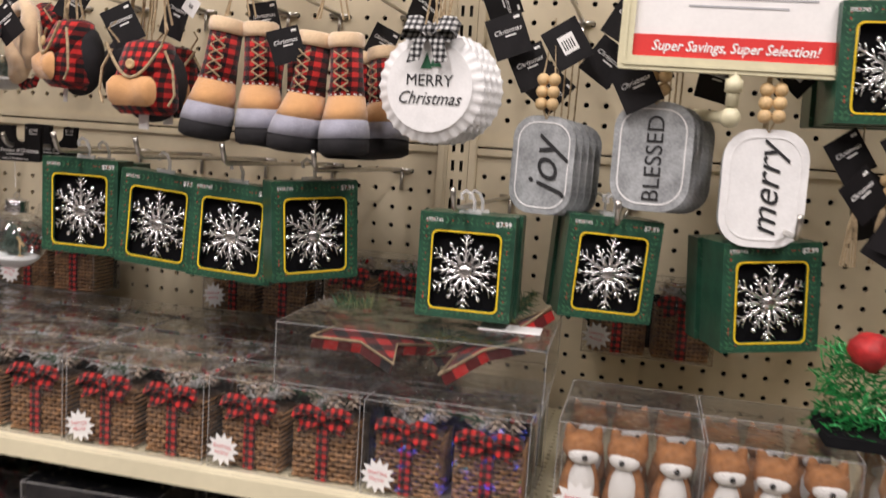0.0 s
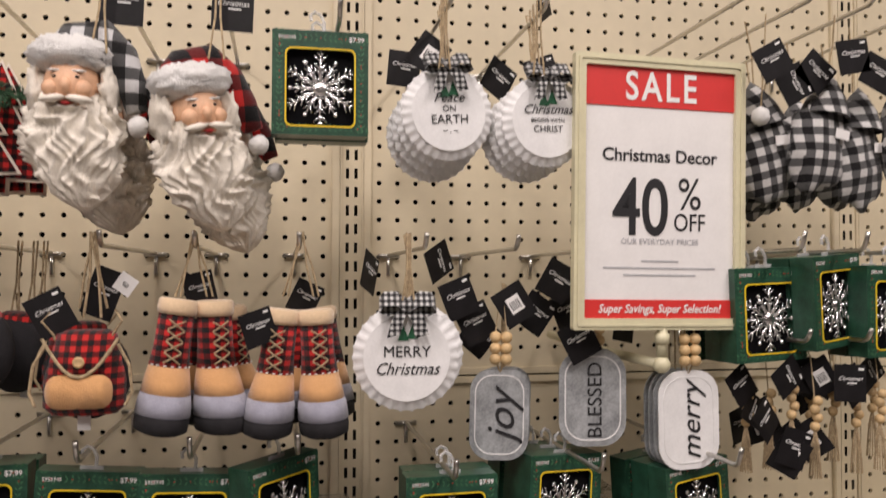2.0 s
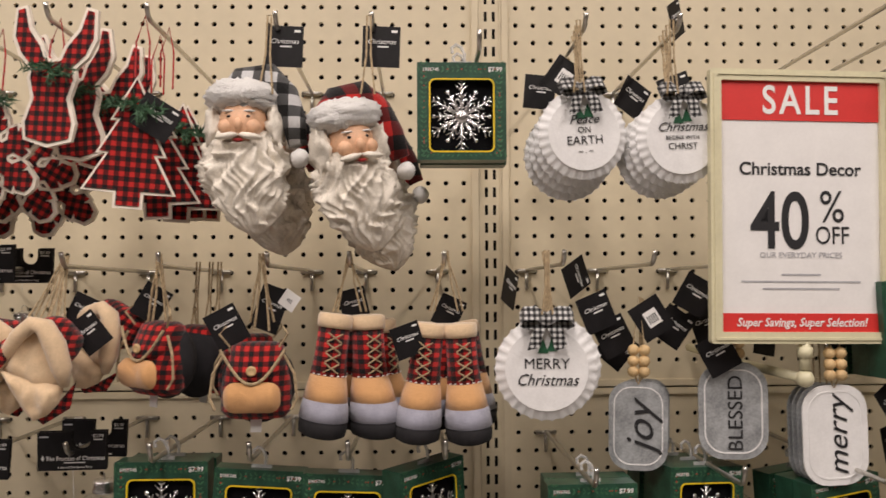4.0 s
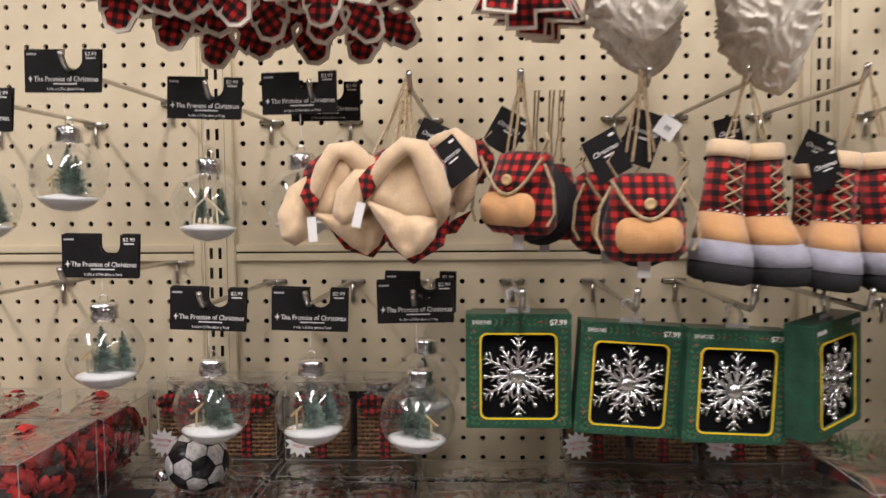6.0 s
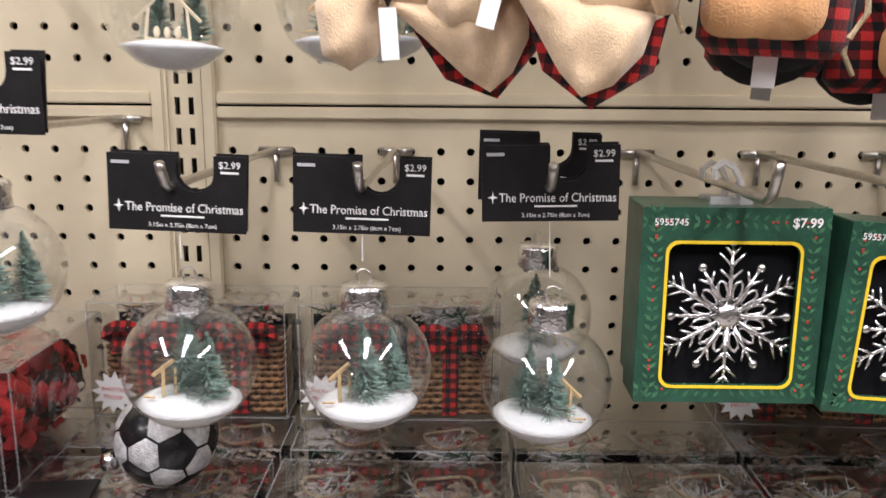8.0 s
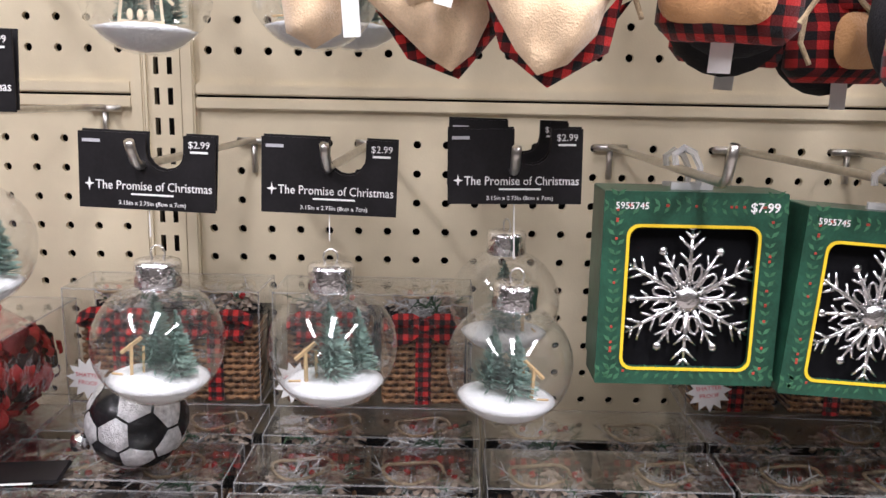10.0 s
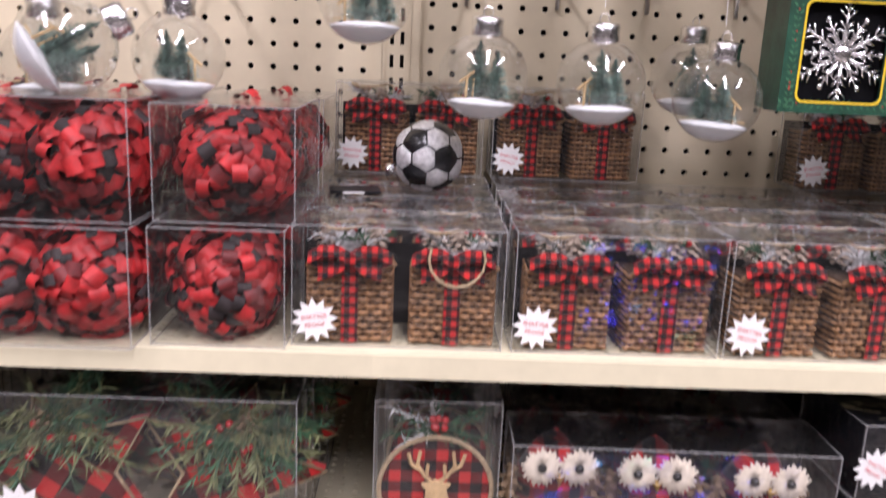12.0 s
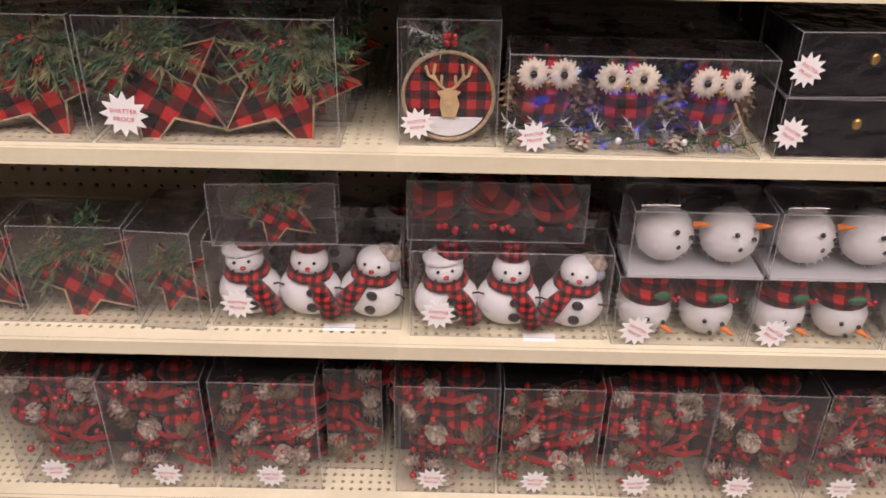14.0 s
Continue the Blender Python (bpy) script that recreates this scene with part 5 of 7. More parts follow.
# ---- plaid cut-outs with pale wooden edges: snowflakes, antlered shapes, trees ----
def flake_outline(r, k=1.0):
    pts = []
    for i in range(6):
        a = i * math.pi / 3
        for rr, off in ((0.32, -0.13), (0.46, -0.13), (0.58, -0.30), (0.74, -0.28), (0.70, -0.14), (0.80, -0.22), (0.98, -0.15), (1.03, 0.0), (0.98, 0.15), (0.80, 0.22), (0.70, 0.14), (0.74, 0.28), (0.58, 0.30), (0.46, 0.13), (0.32, 0.13)):
            d = rr * r
            s = off * r
            pts.append((d * math.sin(a) + s * math.cos(a), d * math.cos(a) - s * math.sin(a)))
    return pts


def tree_outline(s):
    half = [(0.0, 0.115), (0.020, 0.072), (0.013, 0.072), (0.032, 0.036), (0.022, 0.036), (0.044, -0.004), (0.012, -0.004), (0.012, -0.020)]
    return [(x * s, z * s) for x, z in half] + [(-x * s, z * s) for x, z in half[::-1][:-1]]


def antler_outline(s):
    half = [(0.0, 0.052), (0.010, 0.055), (0.016, 0.070), (0.030, 0.088), (0.036, 0.110), (0.043, 0.108), (0.044, 0.080), (0.036, 0.062), (0.022, 0.048), (0.024, 0.036), (0.018, 0.014), (0.026, -0.012), (0.024, -0.028), (0.0, -0.034)]
    return [(x * s, z * s) for x, z in half] + [(-x * s, z * s) for x, z in half[::-1][1:-1]]


def offset_outline(pts, d):
    n, out = len(pts), []
    area = sum(pts[i][0] * pts[(i + 1) % n][1] - pts[(i + 1) % n][0] * pts[i][1] for i in range(n))
    sg = 1 if area < 0 else -1
    for i in range(n):
        p, q, r = Vector(pts[i - 1]), Vector(pts[i]), Vector(pts[(i + 1) % n])
        a, b = (q - p).normalized(), (r - q).normalized()
        nn = (Vector((-a.y, a.x)) + Vector((-b.y, b.x)))
        nn = nn.normalized() if nn.length > 1e-6 else Vector((-a.y, a.x))
        out.append(tuple(q + nn * sg * d))
    return out


def cut_out(name, outline, label, m, green=True, top=0.08):
    t = thing(name, label, "ornament", m, group="plaid wooden cut-outs")
    part("wooden_base", b_slab(offset_outline(outline, 0.0046), 0.0, 0.005), EDGEW, t)
    part("plaid_face", b_slab(outline, -0.0012, 0.0), CHECK, t)
    if green:
        g = bmesh.new()
        for k in range(7):
            b_sprig((0, -0.004, top), (0.030 * math.sin(k * 1.3), -0.010 - 0.004 * (k % 3), top + 0.012 * math.cos(k * 1.9) - 0.006), 22, 0.012, 0.0011, bm=g, seed=k)
        tagged(part("fir_sprig", g, FIR, t), kind="stuff")
    return t


FL, TR, AN = flake_outline(0.060), tree_outline(1.0), antler_outline(1.0)
fl = cut_out("plaid_snowflake", FL, "red plaid wooden snowflake with pale edge and fir sprig", placed(0.070, -0.333, 1.616, 0, 8, 4), True, 0.066)
for x, y, z, tl, yw in ((0.177, -0.335, 1.608, 22, -25), (0.104, -0.291, 1.594, 40, 0), (0.059, -0.263, 1.580, 12, 10), (0.138, -0.251, 1.590, 55, 0), (0.203, -0.289, 1.595, 5, -10), (0.213, -0.239, 1.583, 30, 0),
                        (0.094, -0.222, 1.567, 20, 0), (0.168, -0.215, 1.572, 48, 0), (0.020, -0.294, 1.592, 10, 8), (-0.030, -0.330, 1.614, 25, 15), (0.233, -0.204, 1.574, 12, 0)):
    copy_thing(fl, placed(x, y, z, 0, tl, yw))
tr = cut_out("plaid_tree", TR, "red plaid wooden fir tree with pale edge and greenery", placed(0.363, -0.330, 1.558, 0, 4, 10), True, 0.086)
for k, (x, y, z, tl) in enumerate(((0.381, -0.295, 1.549, -2), (0.393, -0.264, 1.548, 3), (0.401, -0.232, 1.552, -3), (0.411, -0.201, 1.554, 2))):
    copy_thing(tr, placed(x, y, z, 0, tl, 6))
an = cut_out("plaid_antler_shape", AN, "red plaid wooden antlered shape with fir sprig", placed(0.278, -0.321, 1.637, 0, 4, -8), True, 0.045)
for k, (x, y, z, tl) in enumerate(((0.294, -0.286, 1.626, -4), (0.306, -0.253, 1.620, 2), (0.314, -0.220, 1.616, -2))):
    copy_thing(an, placed(x, y, z, 0, tl, -8))
hang_tag(0.390, -0.331, 1.629, 32, 0, 0.046, 0.038)
for x in (0.0762, 0.1778, 0.2794, 0.381, -0.0508):
    peg_hook(x, 1.7272, 0.331)
for x, y in ((0.072, -0.30), (0.178, -0.30), (0.280, -0.30), (0.372, -0.31), (0.385, -0.27), (0.105, -0.27), (0.30, -0.26), (0.366, -0.24), (0.20, -0.26), (0.04, -0.28)):
    t = thing("wire_hanger", "red twisted wire loop holding a wooden cut-out", "hanger", group="red wire hangers")
    part("wire", b_tube([(x, y - 0.03, 1.668), (x - 0.006, y - 0.01, 1.71), (x, y, 1.741), (x + 0.008, y - 0.01, 1.71), (x + 0.010, y - 0.02, 1.668)], 0.0010, 5), REDR, t)

# ---- black and white check cushions on the far hooks ----
def check_cushion(m, seed):
    t = thing("check_cushion", "black and white check fabric ornament hung on twine", "ornament", m, group="check fabric ornaments")
    part("body", b_ball((0, 0, 0), 1, 20, 14, squash=(0.040, 0.020, 0.058), lump=0.25, seed=seed, freq=2.2), GING_L, t, smooth=True)
    part("point", b_lathe([(0.030, 0.0), (0.022, 0.025), (0.010, 0.045), (0.0, 0.056)], 14), GING_L, t, smooth=True, m=pose(0.004, 0, 0.036, 0, 8 * (seed % 3 - 1), 0))
    part("care_label", b_box(0.006, -0.022, 0.008, 0.026, -0.021, 0.020), WHITE, t)
    part("cord", b_tube([(0, 0, 0.085), (0.003, 0, 0.125), (0.0, 0, 0.165)], 0.0011, 5), TWINE, t)
    return t


for k, (x, y, z) in enumerate(((1.229, -0.245, 1.593), (1.285, -0.268, 1.603), (1.342, -0.261, 1.587), (1.399, -0.273, 1.594), (1.261, -0.167, 1.588), (1.323, -0.168, 1.592), (1.379, -0.169, 1.593), (1.235, -0.102, 1.582), (1.307, -0.101, 1.583))):
    check_cushion(placed(x, y, z, 0, (-8, 10, -4)[k % 3], 8 * (k % 4)), k)
for x in (1.1684, 1.2446, 1.3208, 1.397):
    peg_hook(x, Z0 + 20 * IN, 0.321)
for k, (x, z) in enumerate(((1.205, 1.690), (1.272, 1.685), (1.338, 1.682), (1.244, 1.67), (1.306, 1.70))):
    hang_tag(x, -0.305 + 0.02 * (k % 2), z, (-30, 40, 25, 60, -10)[k], 0, 0.042, 0.040)
t = thing("fur_pompom", "white fur pompom on a hanging ornament", "ornament", placed(1.208, -0.275, 1.633))
part("fur", b_ball((0, 0, 0), 0.011, 14, 10, lump=0.15, freq=200), FUR, t, smooth=True)
part("cord", b_tube([(0, 0, 0.008), (0.01, 0.01, 0.06), (0.02, 0.02, 0.13)], 0.001, 5), TWINE, t)

# ---- bead and tassel strings and their tags low on the far bay ----
for k in range(9):
    x, y, z = 1.205 + 0.021 * k, -0.245 - 0.013 * (k % 4), 1.278 + 0.006 * (k % 3)
    t = thing("bead_tassel", "string of wooden beads with a jute tassel", "ornament", placed(x, y, z), group="bead tassels")
    for j in range(4):
        part("bead", b_ball((0.004 * (j % 2), 0, 0.010 * j), 0.006, 10, 8), WOOD, t, smooth=True)
    tb = bmesh.new()
    for j in range(14):
        a = j * 0.449
        b_tube([(0, 0, 0), (0.004 * math.cos(a), 0.004 * math.sin(a), -0.02), (0.007 * math.cos(a), 0.007 * math.sin(a), -0.06)], 0.0007, 4, bm=tb)
    tagged(part("tassel", tb, TWINE, t), kind="stuff")
    part("cord", b_tube([(0, 0, 0.03), (0.002, 0.01, 0.08), (0, 0.03, 0.11)], 0.0009, 5), TWINE, t)
    if k % 2 == 0:
        hang_tag(x - 0.012, y - 0.012, z + 0.045, (-35, 25, 55)[k % 3], 15, 0.036, 0.044, BLACKC, k == 4)
for x in (1.2446, 1.3208, 1.397):
    peg_hook(x, Z0 + 5 * IN, 0.307)
rt = random.Random(8)
for k in range(14):
    hang_tag(1.19 + 0.165 * rt.random(), -0.19 - 0.11 * rt.random(), 1.235 + 0.11 * rt.random(), rt.uniform(-70, 70), rt.uniform(-30, 30), 0.036, 0.044, BLACKC, k % 4 == 0)


# ---- stickers and clear cases ----
def star_pts(r, n=12, k=0.66):
    return [((r if i % 2 == 0 else r * k) * math.sin(math.pi * i / n), (r if i % 2 == 0 else r * k) * math.cos(math.pi * i / n)) for i in range(2 * n)]


STAR = finish("sticker", b_slab(star_pts(1.0), -0.02, 0.02), WHITE)


def sticker(parent, x, y, z, r=0.019, rot=-8):
    s = part("sticker", STAR, None, parent, "white starburst sticker with red print", m=pose(x, y, z, 0, rot, 0) @ Matrix.Diagonal((r, 0.02, r, 1)))
    for txt, dz in (("SHATTER", 0.16), ("PROOF", -0.20)):
        part("lettering", text_mesh(txt, 0.27, PINKINK), None, s, m=pose(0, -0.06, dz))
    return s


def clear_case(name, label, x0, x1, z0, h, y_front, depth, yaw=0.0, group="", dusty=False, edge=0.0009):
    """A clear folded plastic case; the origin is the middle of its front bottom edge."""
    t = thing(name, label, "boxed ornament", placed((x0 + x1) / 2, y_front, z0, 0, 0, yaw), group)
    w = (x1 - x0) / 0.967
    part("case", b_box(-w / 2, 0, 0.0006, w / 2, depth, h, 0.0010), CASE_D if dusty else CASE, t, "clear plastic folded case")
    # second sheet added over the lid to strengthen its glints
    part("top_flap", b_box(-w / 2 + 0.001, 0.001, h + 0.0005, w / 2 - 0.001, depth - 0.001, h + 0.0009), FILM, t)
    # pale strips on the twelve folds, painting the light they catch
    bm = bmesh.new()
    e = edge
    for y in (0, depth):
        for z in (0.001, h):
            b_box(-w / 2, y - e / 2, z - e / 2, w / 2, y + e / 2, z + e / 2, bm=bm)
        for x in (-w / 2, w / 2):
            b_box(x - e / 2, y - e / 2, 0.001, x + e / 2, y + e / 2, h, bm=bm)
    for x in (-w / 2, w / 2):
        for z in (0.001, h):
            b_box(x - e / 2, 0, z - e / 2, x + e / 2, depth, z + e / 2, bm=bm)
    tagged(part("folded_edge", bm, EDGE, t), kind="stuff")
    return t, w


def glint_sheet(t, x0, x1, z0, z1, y, seed):
    """A crumpled sheet added just inside the front of a case to imitate blue reflections."""
    bm = bmesh.new()
    nx, nz = 26, 14
    grid = [[bm.verts.new((x0 + (x1 - x0) * i / nx, y + 0.010 * noise.noise(Vector((i * 0.45, j * 0.5, seed))), z0 + (z1 - z0) * j / nz)) for i in range(nx + 1)] for j in range(nz + 1)]
    for a, b in zip(grid, grid[1:]):
        for i in range(nx):
            bm.faces.new((a[i], a[i + 1], b[i + 1], b[i]))
    return part("iridescent_film", bm, SHIMMER, t, "added crumpled sheet imitating blue reflections on the case")


rng = random.Random(21)

# ---- wicker baskets ----
def basket_mesh():
    w, d, h = 0.066, 0.046, 0.066
    mu = Multi()
    # dark core paints the shade between the woven strands
    mu.add(WICKER_SHADE_TWIG, b_box, -w / 2 + 0.002, 0.002, 0, w / 2 - 0.002, d - 0.002, h - 0.002, smooth=False)
    n = 12
    for k in range(n):
        z = 0.003 + (h - 0.007) * k / (n - 1)
        pts = []
        for i in range(13):
            x = -w / 2 + w * i / 12
            pts.append((x, 0.001 + 0.0022 * (1 if (i + k) % 2 else -1), z))
        mu.add(WICKER, b_tube, pts, 0.0021, 5)
        for s in (-1, 1):
            mu.add(WICKER, b_tube, [(s * w / 2, 0.001, z), (s * (w / 2 + 0.001), d / 2, z), (s * w / 2, d, z)], 0.0017, 4)
    for k in range(24):
        a = -w / 2 + w * k / 23
        mu.add(WICKER, b_tube, [(a - 0.001, -0.002, h - 0.003), (a + 0.003, -0.002, h + 0.001)], 0.0019, 4)
    for i in range(12):
        x = -w / 2 + w * (i + 0.5) / 12
        mu.add(WICKER, b_tube, [(x, 0.0015, 0), (x, 0.0015, h)], 0.0010, 4)
    return mu.mesh("basket")


def ribbon_mesh():
    bm = bmesh.new()
    b_box(-0.0065, -0.0038, 0.001, 0.0065, -0.0030, 0.068, bm=bm)
    return finish("ribbon", bm, RIBBON)


def bow_mesh():
    """A flat ribbon bow: two drooping loops, two tails and a knot."""
    bm = bmesh.new()
    for s in (-1, 1):
        for pts in (((0, -0.005, 0.071), (s * 0.010, -0.008, 0.077), (s * 0.022, -0.009, 0.077), (s * 0.033, -0.007, 0.071), (s * 0.024, -0.004, 0.067), (s * 0.010, -0.004, 0.068)),
                    ((s * 0.002, -0.006, 0.069), (s * 0.012, -0.009, 0.062), (s * 0.025, -0.008, 0.058))):
            wide = Vector((0, 0.0030, 0.0042))
            ring = [(bm.verts.new(Vector(p) - wide), bm.verts.new(Vector(p) + wide)) for p in pts]
            for a, b in zip(ring, ring[1:]):
                bm.faces.new((a[0], b[0], b[1], a[1]))
    b_ball((0, -0.009, 0.071), 0.0055, 8, 6, bm=bm, squash=(1, 0.6, 1.1))
    return finish("bow", bm, RIBBON)


def basket_top_mesh(seed):
    mu = Multi()
    rnd = random.Random(seed)
    for k in range(15):
        mu.add(FROSTED if k % 3 else FIR, b_sprig, (rnd.uniform(-0.02, 0.02), 0.01 + rnd.uniform(0, 0.02), 0.070), (rnd.uniform(-0.036, 0.036), rnd.uniform(0.002, 0.04), 0.086 + rnd.uniform(-0.006, 0.006)), 24, 0.012, 0.0008, seed=seed * 10 + k)
    for k in range(4):
        mu.add(CONE_F, b_cone_fruit, (rnd.uniform(-0.024, 0.024), 0.008 + rnd.uniform(0, 0.03), 0.082), 0.0100, 0.018, seed=k, n=30)
    lx, ly = rnd.uniform(-0.012, 0.012), rnd.uniform(0.012, 0.03)
    mu.add(TWINE, b_tube, [(lx + 0.022 * math.cos(i * math.pi / 8), ly + 0.017 * math.sin(i * math.pi / 8), 0.0925 + 0.002 * math.sin(i)) for i in range(15)], 0.0014, 5)
    for k in range(4):
        mu.add(BERRY, b_ball, (rnd.uniform(-0.025, 0.025), 0.018 + rnd.uniform(0, 0.016), 0.084 + rnd.uniform(0, 0.006)), 0.0026, 8, 6)
    return mu.mesh("frosted_greenery")


BASKET, RIB, BOW, TOPS = basket_mesh(), ribbon_mesh(), bow_mesh(), [basket_top_mesh(k) for k in range(3)]


def basket_case(x0, x1, z0, y, h=0.098, seed=0, depth=0.062, yaw=0.0, loop=False):
    t, w = clear_case("basket_case", "clear case with two wicker baskets tied in red plaid ribbon", x0, x1, z0, h, y, depth, yaw, "cases of wicker baskets")
    for k, s in enumerate((-1, 1)):
        m = pose(s * w * 0.245 + 0.002, 0.010, 0.001, 0, 0, (3, -2, 1)[(seed + k) % 3])
        b = part("basket", BASKET, None, t, "brown woven wicker basket", m=m)
        part("ribbon", RIB, None, b)
        part("bow", BOW, None, b)
        part("frosted_greenery", TOPS[(seed + k) % 3], None, b)
    if loop:
        part("twine_loop", b_tube([(0.045 + 0.022 * math.cos(a), -0.002, 0.075 + 0.022 * math.sin(a)) for a in [i * math.pi / 8 for i in range(7, 18)]], 0.0011, 5), TWINE, t)
    part("dark_liner", b_box(-w / 2 + 0.002, depth - 0.003, 0.002, w / 2 - 0.002, depth - 0.002, h * 0.75), BLACKM, t)
    sticker(t, -w / 2 + 0.018, -0.001, 0.022, 0.0185, (-8, 6, 12)[seed % 3])
    return t


ZS1 = SHELF_TOP[1]
for k, x in enumerate((-0.063, 0.106, 0.272, 0.438, 0.605)):
    front = basket_case(x, x + 0.161, ZS1, -0.362, seed=k, loop=(k == 0))
    if k == 1:
        glint_sheet(front, -0.03, 0.078, 0.006, 0.092, 0.006, 9)
    basket_case(x + 0.002, x + 0.163, ZS1, -0.290, seed=k + 1)
    basket_case(x + 0.001, x + 0.162, ZS1, -0.216, seed=k + 2)
    basket_case(x + 0.003, x + 0.164, ZS1, -0.140, seed=k + 1)
ZS1B = ZS1 + 0.0957
basket_case(-0.059, 0.096, ZS1B, -0.087, seed=1)
basket_case(0.107, 0.264, ZS1B, -0.087, seed=2)
basket_case(0.437, 0.592, ZS1B, -0.090, seed=3, yaw=-3)
basket_case(0.602, 0.757, ZS1B, -0.087, seed=5)

# dark bag with a printed card lying on the cases
bag = thing("card_bag", "black folded bag with small print lying on the cases", "package", placed(-0.030, -0.215, ZS1B + 0.001, 0, 0, 8))
part("bag", b_box(-0.022, -0.016, 0, 0.026, 0.016, 0.003, 0.001), BLACKC, bag)
bar(0.020, 0.0014, WHITEINK, bag, 0.0, -0.0166, 0.0016)

# ---- soccer ball ornament: panels of an icosahedron cut ----
def soccer_ball(m, r):
    t = thing("soccer_ball_ornament", "small black and silver glitter soccer ball ornament", "ornament", m)
    bm = bmesh.new()
    bmesh.ops.create_icosphere(bm, subdivisions=1, radius=1)
    vs = [v.co.normalized() for v in bm.verts]
    faces = [[v.co.normalized() for v in f.verts] for f in bm.faces]
    bm.free()

    def panel(corners, material, name):
        c = sum(corners, Vector()).normalized()
        e = c.cross(Vector((0.12, 0.35, 0.93))).normalized()
        f = c.cross(e)
        corners = sorted(corners, key=lambda p: math.atan2(p.dot(f), p.dot(e)))
        b = bmesh.new()
        n = 3
        top = b.verts.new(c * r * 1.012)
        prev = [top] * 1
        rings = []
        for k in range(1, n + 1):
            ring = []
            for i in range(len(corners)):
                p, q = corners[i], corners[(i + 1) % len(corners)]
                for j in range(3):
                    edge = p.lerp(q, j / 3)
                    d = c.lerp(edge, k / n * 0.93).normalized()
                    ring.append(b.verts.new(d * r * (1.012 if k < n else 0.985)))
            rings.append(ring)
        m0 = len(rings[0])
        for i in range(m0):
            b.faces.new((top, rings[0][i], rings[0][(i + 1) % m0]))
        for p, q in zip(rings, rings[1:]):
            for i in range(m0):
                b.faces.new((p[i], q[i], q[(i + 1) % m0], p[(i + 1) % m0]))
        bmesh.ops.recalc_face_normals(b, faces=b.faces)
        part(name, b, material, t, smooth=True)
    for v in vs:
        near = [u for u in vs if 0.1 < (u - v).length < 1.2]
        panel([v.lerp(u, 0.385).normalized() for u in near], BALLB, "black_panel")
    for f in faces:
        pts = []
        for i in range(3):
            a, b = f[i], f[(i + 1) % 3]
            pts += [a.lerp(b, 0.385).normalized(), a.lerp(b, 0.615).normalized()]
        panel(pts, BALLW, "silver_panel")
    part("core", b_ball((0, 0, 0), r * 0.985, 20, 14), BALLB, t, smooth=True)
    part("cap", b_lathe([(0.0, 0.0), (0.006, 0.0), (0.006, 0.008), (0.0, 0.009)], 12), CHROME, t, smooth=True, m=pose(-0.024, -0.012, -0.022, 0, -130, 0))
    return t


soccer_ball(pose(0.038, -0.195, ZS1B + 0.0340, 18, 25, 12), 0.0330)

# ---- ruffled red ribbon balls in cases ----
def ruffle_mesh(seed, rx=0.041, rz=0.042, n=290):
    mu = Multi()
    rnd = random.Random(seed)
    mu.add(BLKR, b_ball, (0, 0, 0), 1, 12, 8, squash=(rx * 0.75, rx * 0.75, rz * 0.75))

    def petal(bm, d, w, l):
        s = d.cross(Vector((rnd.gauss(0, 0.4), rnd.gauss(0, 0.4), 1))).normalized()
        u = s.cross(d)
        c = Vector((d.x * rx, d.y * rx, d.z * rz)) * (rnd.uniform(0.60, 0.92) / max(abs(d.x), abs(d.y), abs(d.z)) ** 0.6)
        rows = []
        for k in range(5):
            a = -1.2 + 2.4 * k / 4
            o = c + u * (math.sin(a) * l) + d * (math.cos(a) * l * 0.9)
            rows.append((bm.verts.new(o - s * w), bm.verts.new(o + s * w)))
        for p, q in zip(rows, rows[1:]):
            bm.faces.new((p[0], p[1], q[1], q[0]))
    for i in range(n):
        z = 1 - 2 * (i + 0.5) / n
        a = i * 2.39996
        rr = math.sqrt(1 - z * z)
        d = Vector((rr * math.cos(a), rr * math.sin(a), z))
        mu.add((REDR, REDR, BLKR, REDR, DARKR)[rnd.randrange(5)], lambda bm: petal(bm, d, rnd.uniform(0.0042, 0.0070), rnd.uniform(0.0050, 0.0080)))
    return mu.mesh("ribbon_ball")


RUFF = [ruffle_mesh(k) for k in range(3)]


def ruffle_case(x0, x1, z0, y, h, depth, seed, yaw=0):
    t, w = clear_case("ribbon_ball_case", "clear case of ruffled red and black ribbon balls", x0, x1, z0, h, y, depth, yaw, "cases of ribbon balls")
    n = max(1, round(w / 0.075))
    for k in range(n):
        for j in range(2):
            part("ribbon_ball", RUFF[(seed + k + j) % 3], None, t, m=pose(-w / 2 + w * (k + 0.5) / n, 0.040 + 0.072 * j, h * 0.47, 40 * k + 15 * seed, 50 * j, 70 * seed) @ Matrix.Diagonal((1.06, 1.0, h / 0.088, 1)))
    return t


ruffle_case(-0.329, -0.177, ZS1, -0.385, 0.094, 0.155, 0)
ruffle_case(-0.167, -0.067, ZS1, -0.372, 0.094, 0.150, 1)
ruffle_case(-0.329, -0.177, ZS1 + 0.0925, -0.375, 0.092, 0.155, 2)
ruffle_case(-0.165, -0.061, ZS1 + 0.0925, -0.362, 0.090, 0.150, 3)
ruffle_case(-0.498, -0.338, ZS1, -0.385, 0.094, 0.155, 4)
ruffle_case(-0.498, -0.338, ZS1 + 0.0925, -0.375, 0.092, 0.155, 5)
globe(0, placed(-0.232, -0.335, ZS1 + 0.0925 + 0.089 + 0.036, 0, 62, 20), label="clear globe ornament lying tipped on a case of ribbon balls")

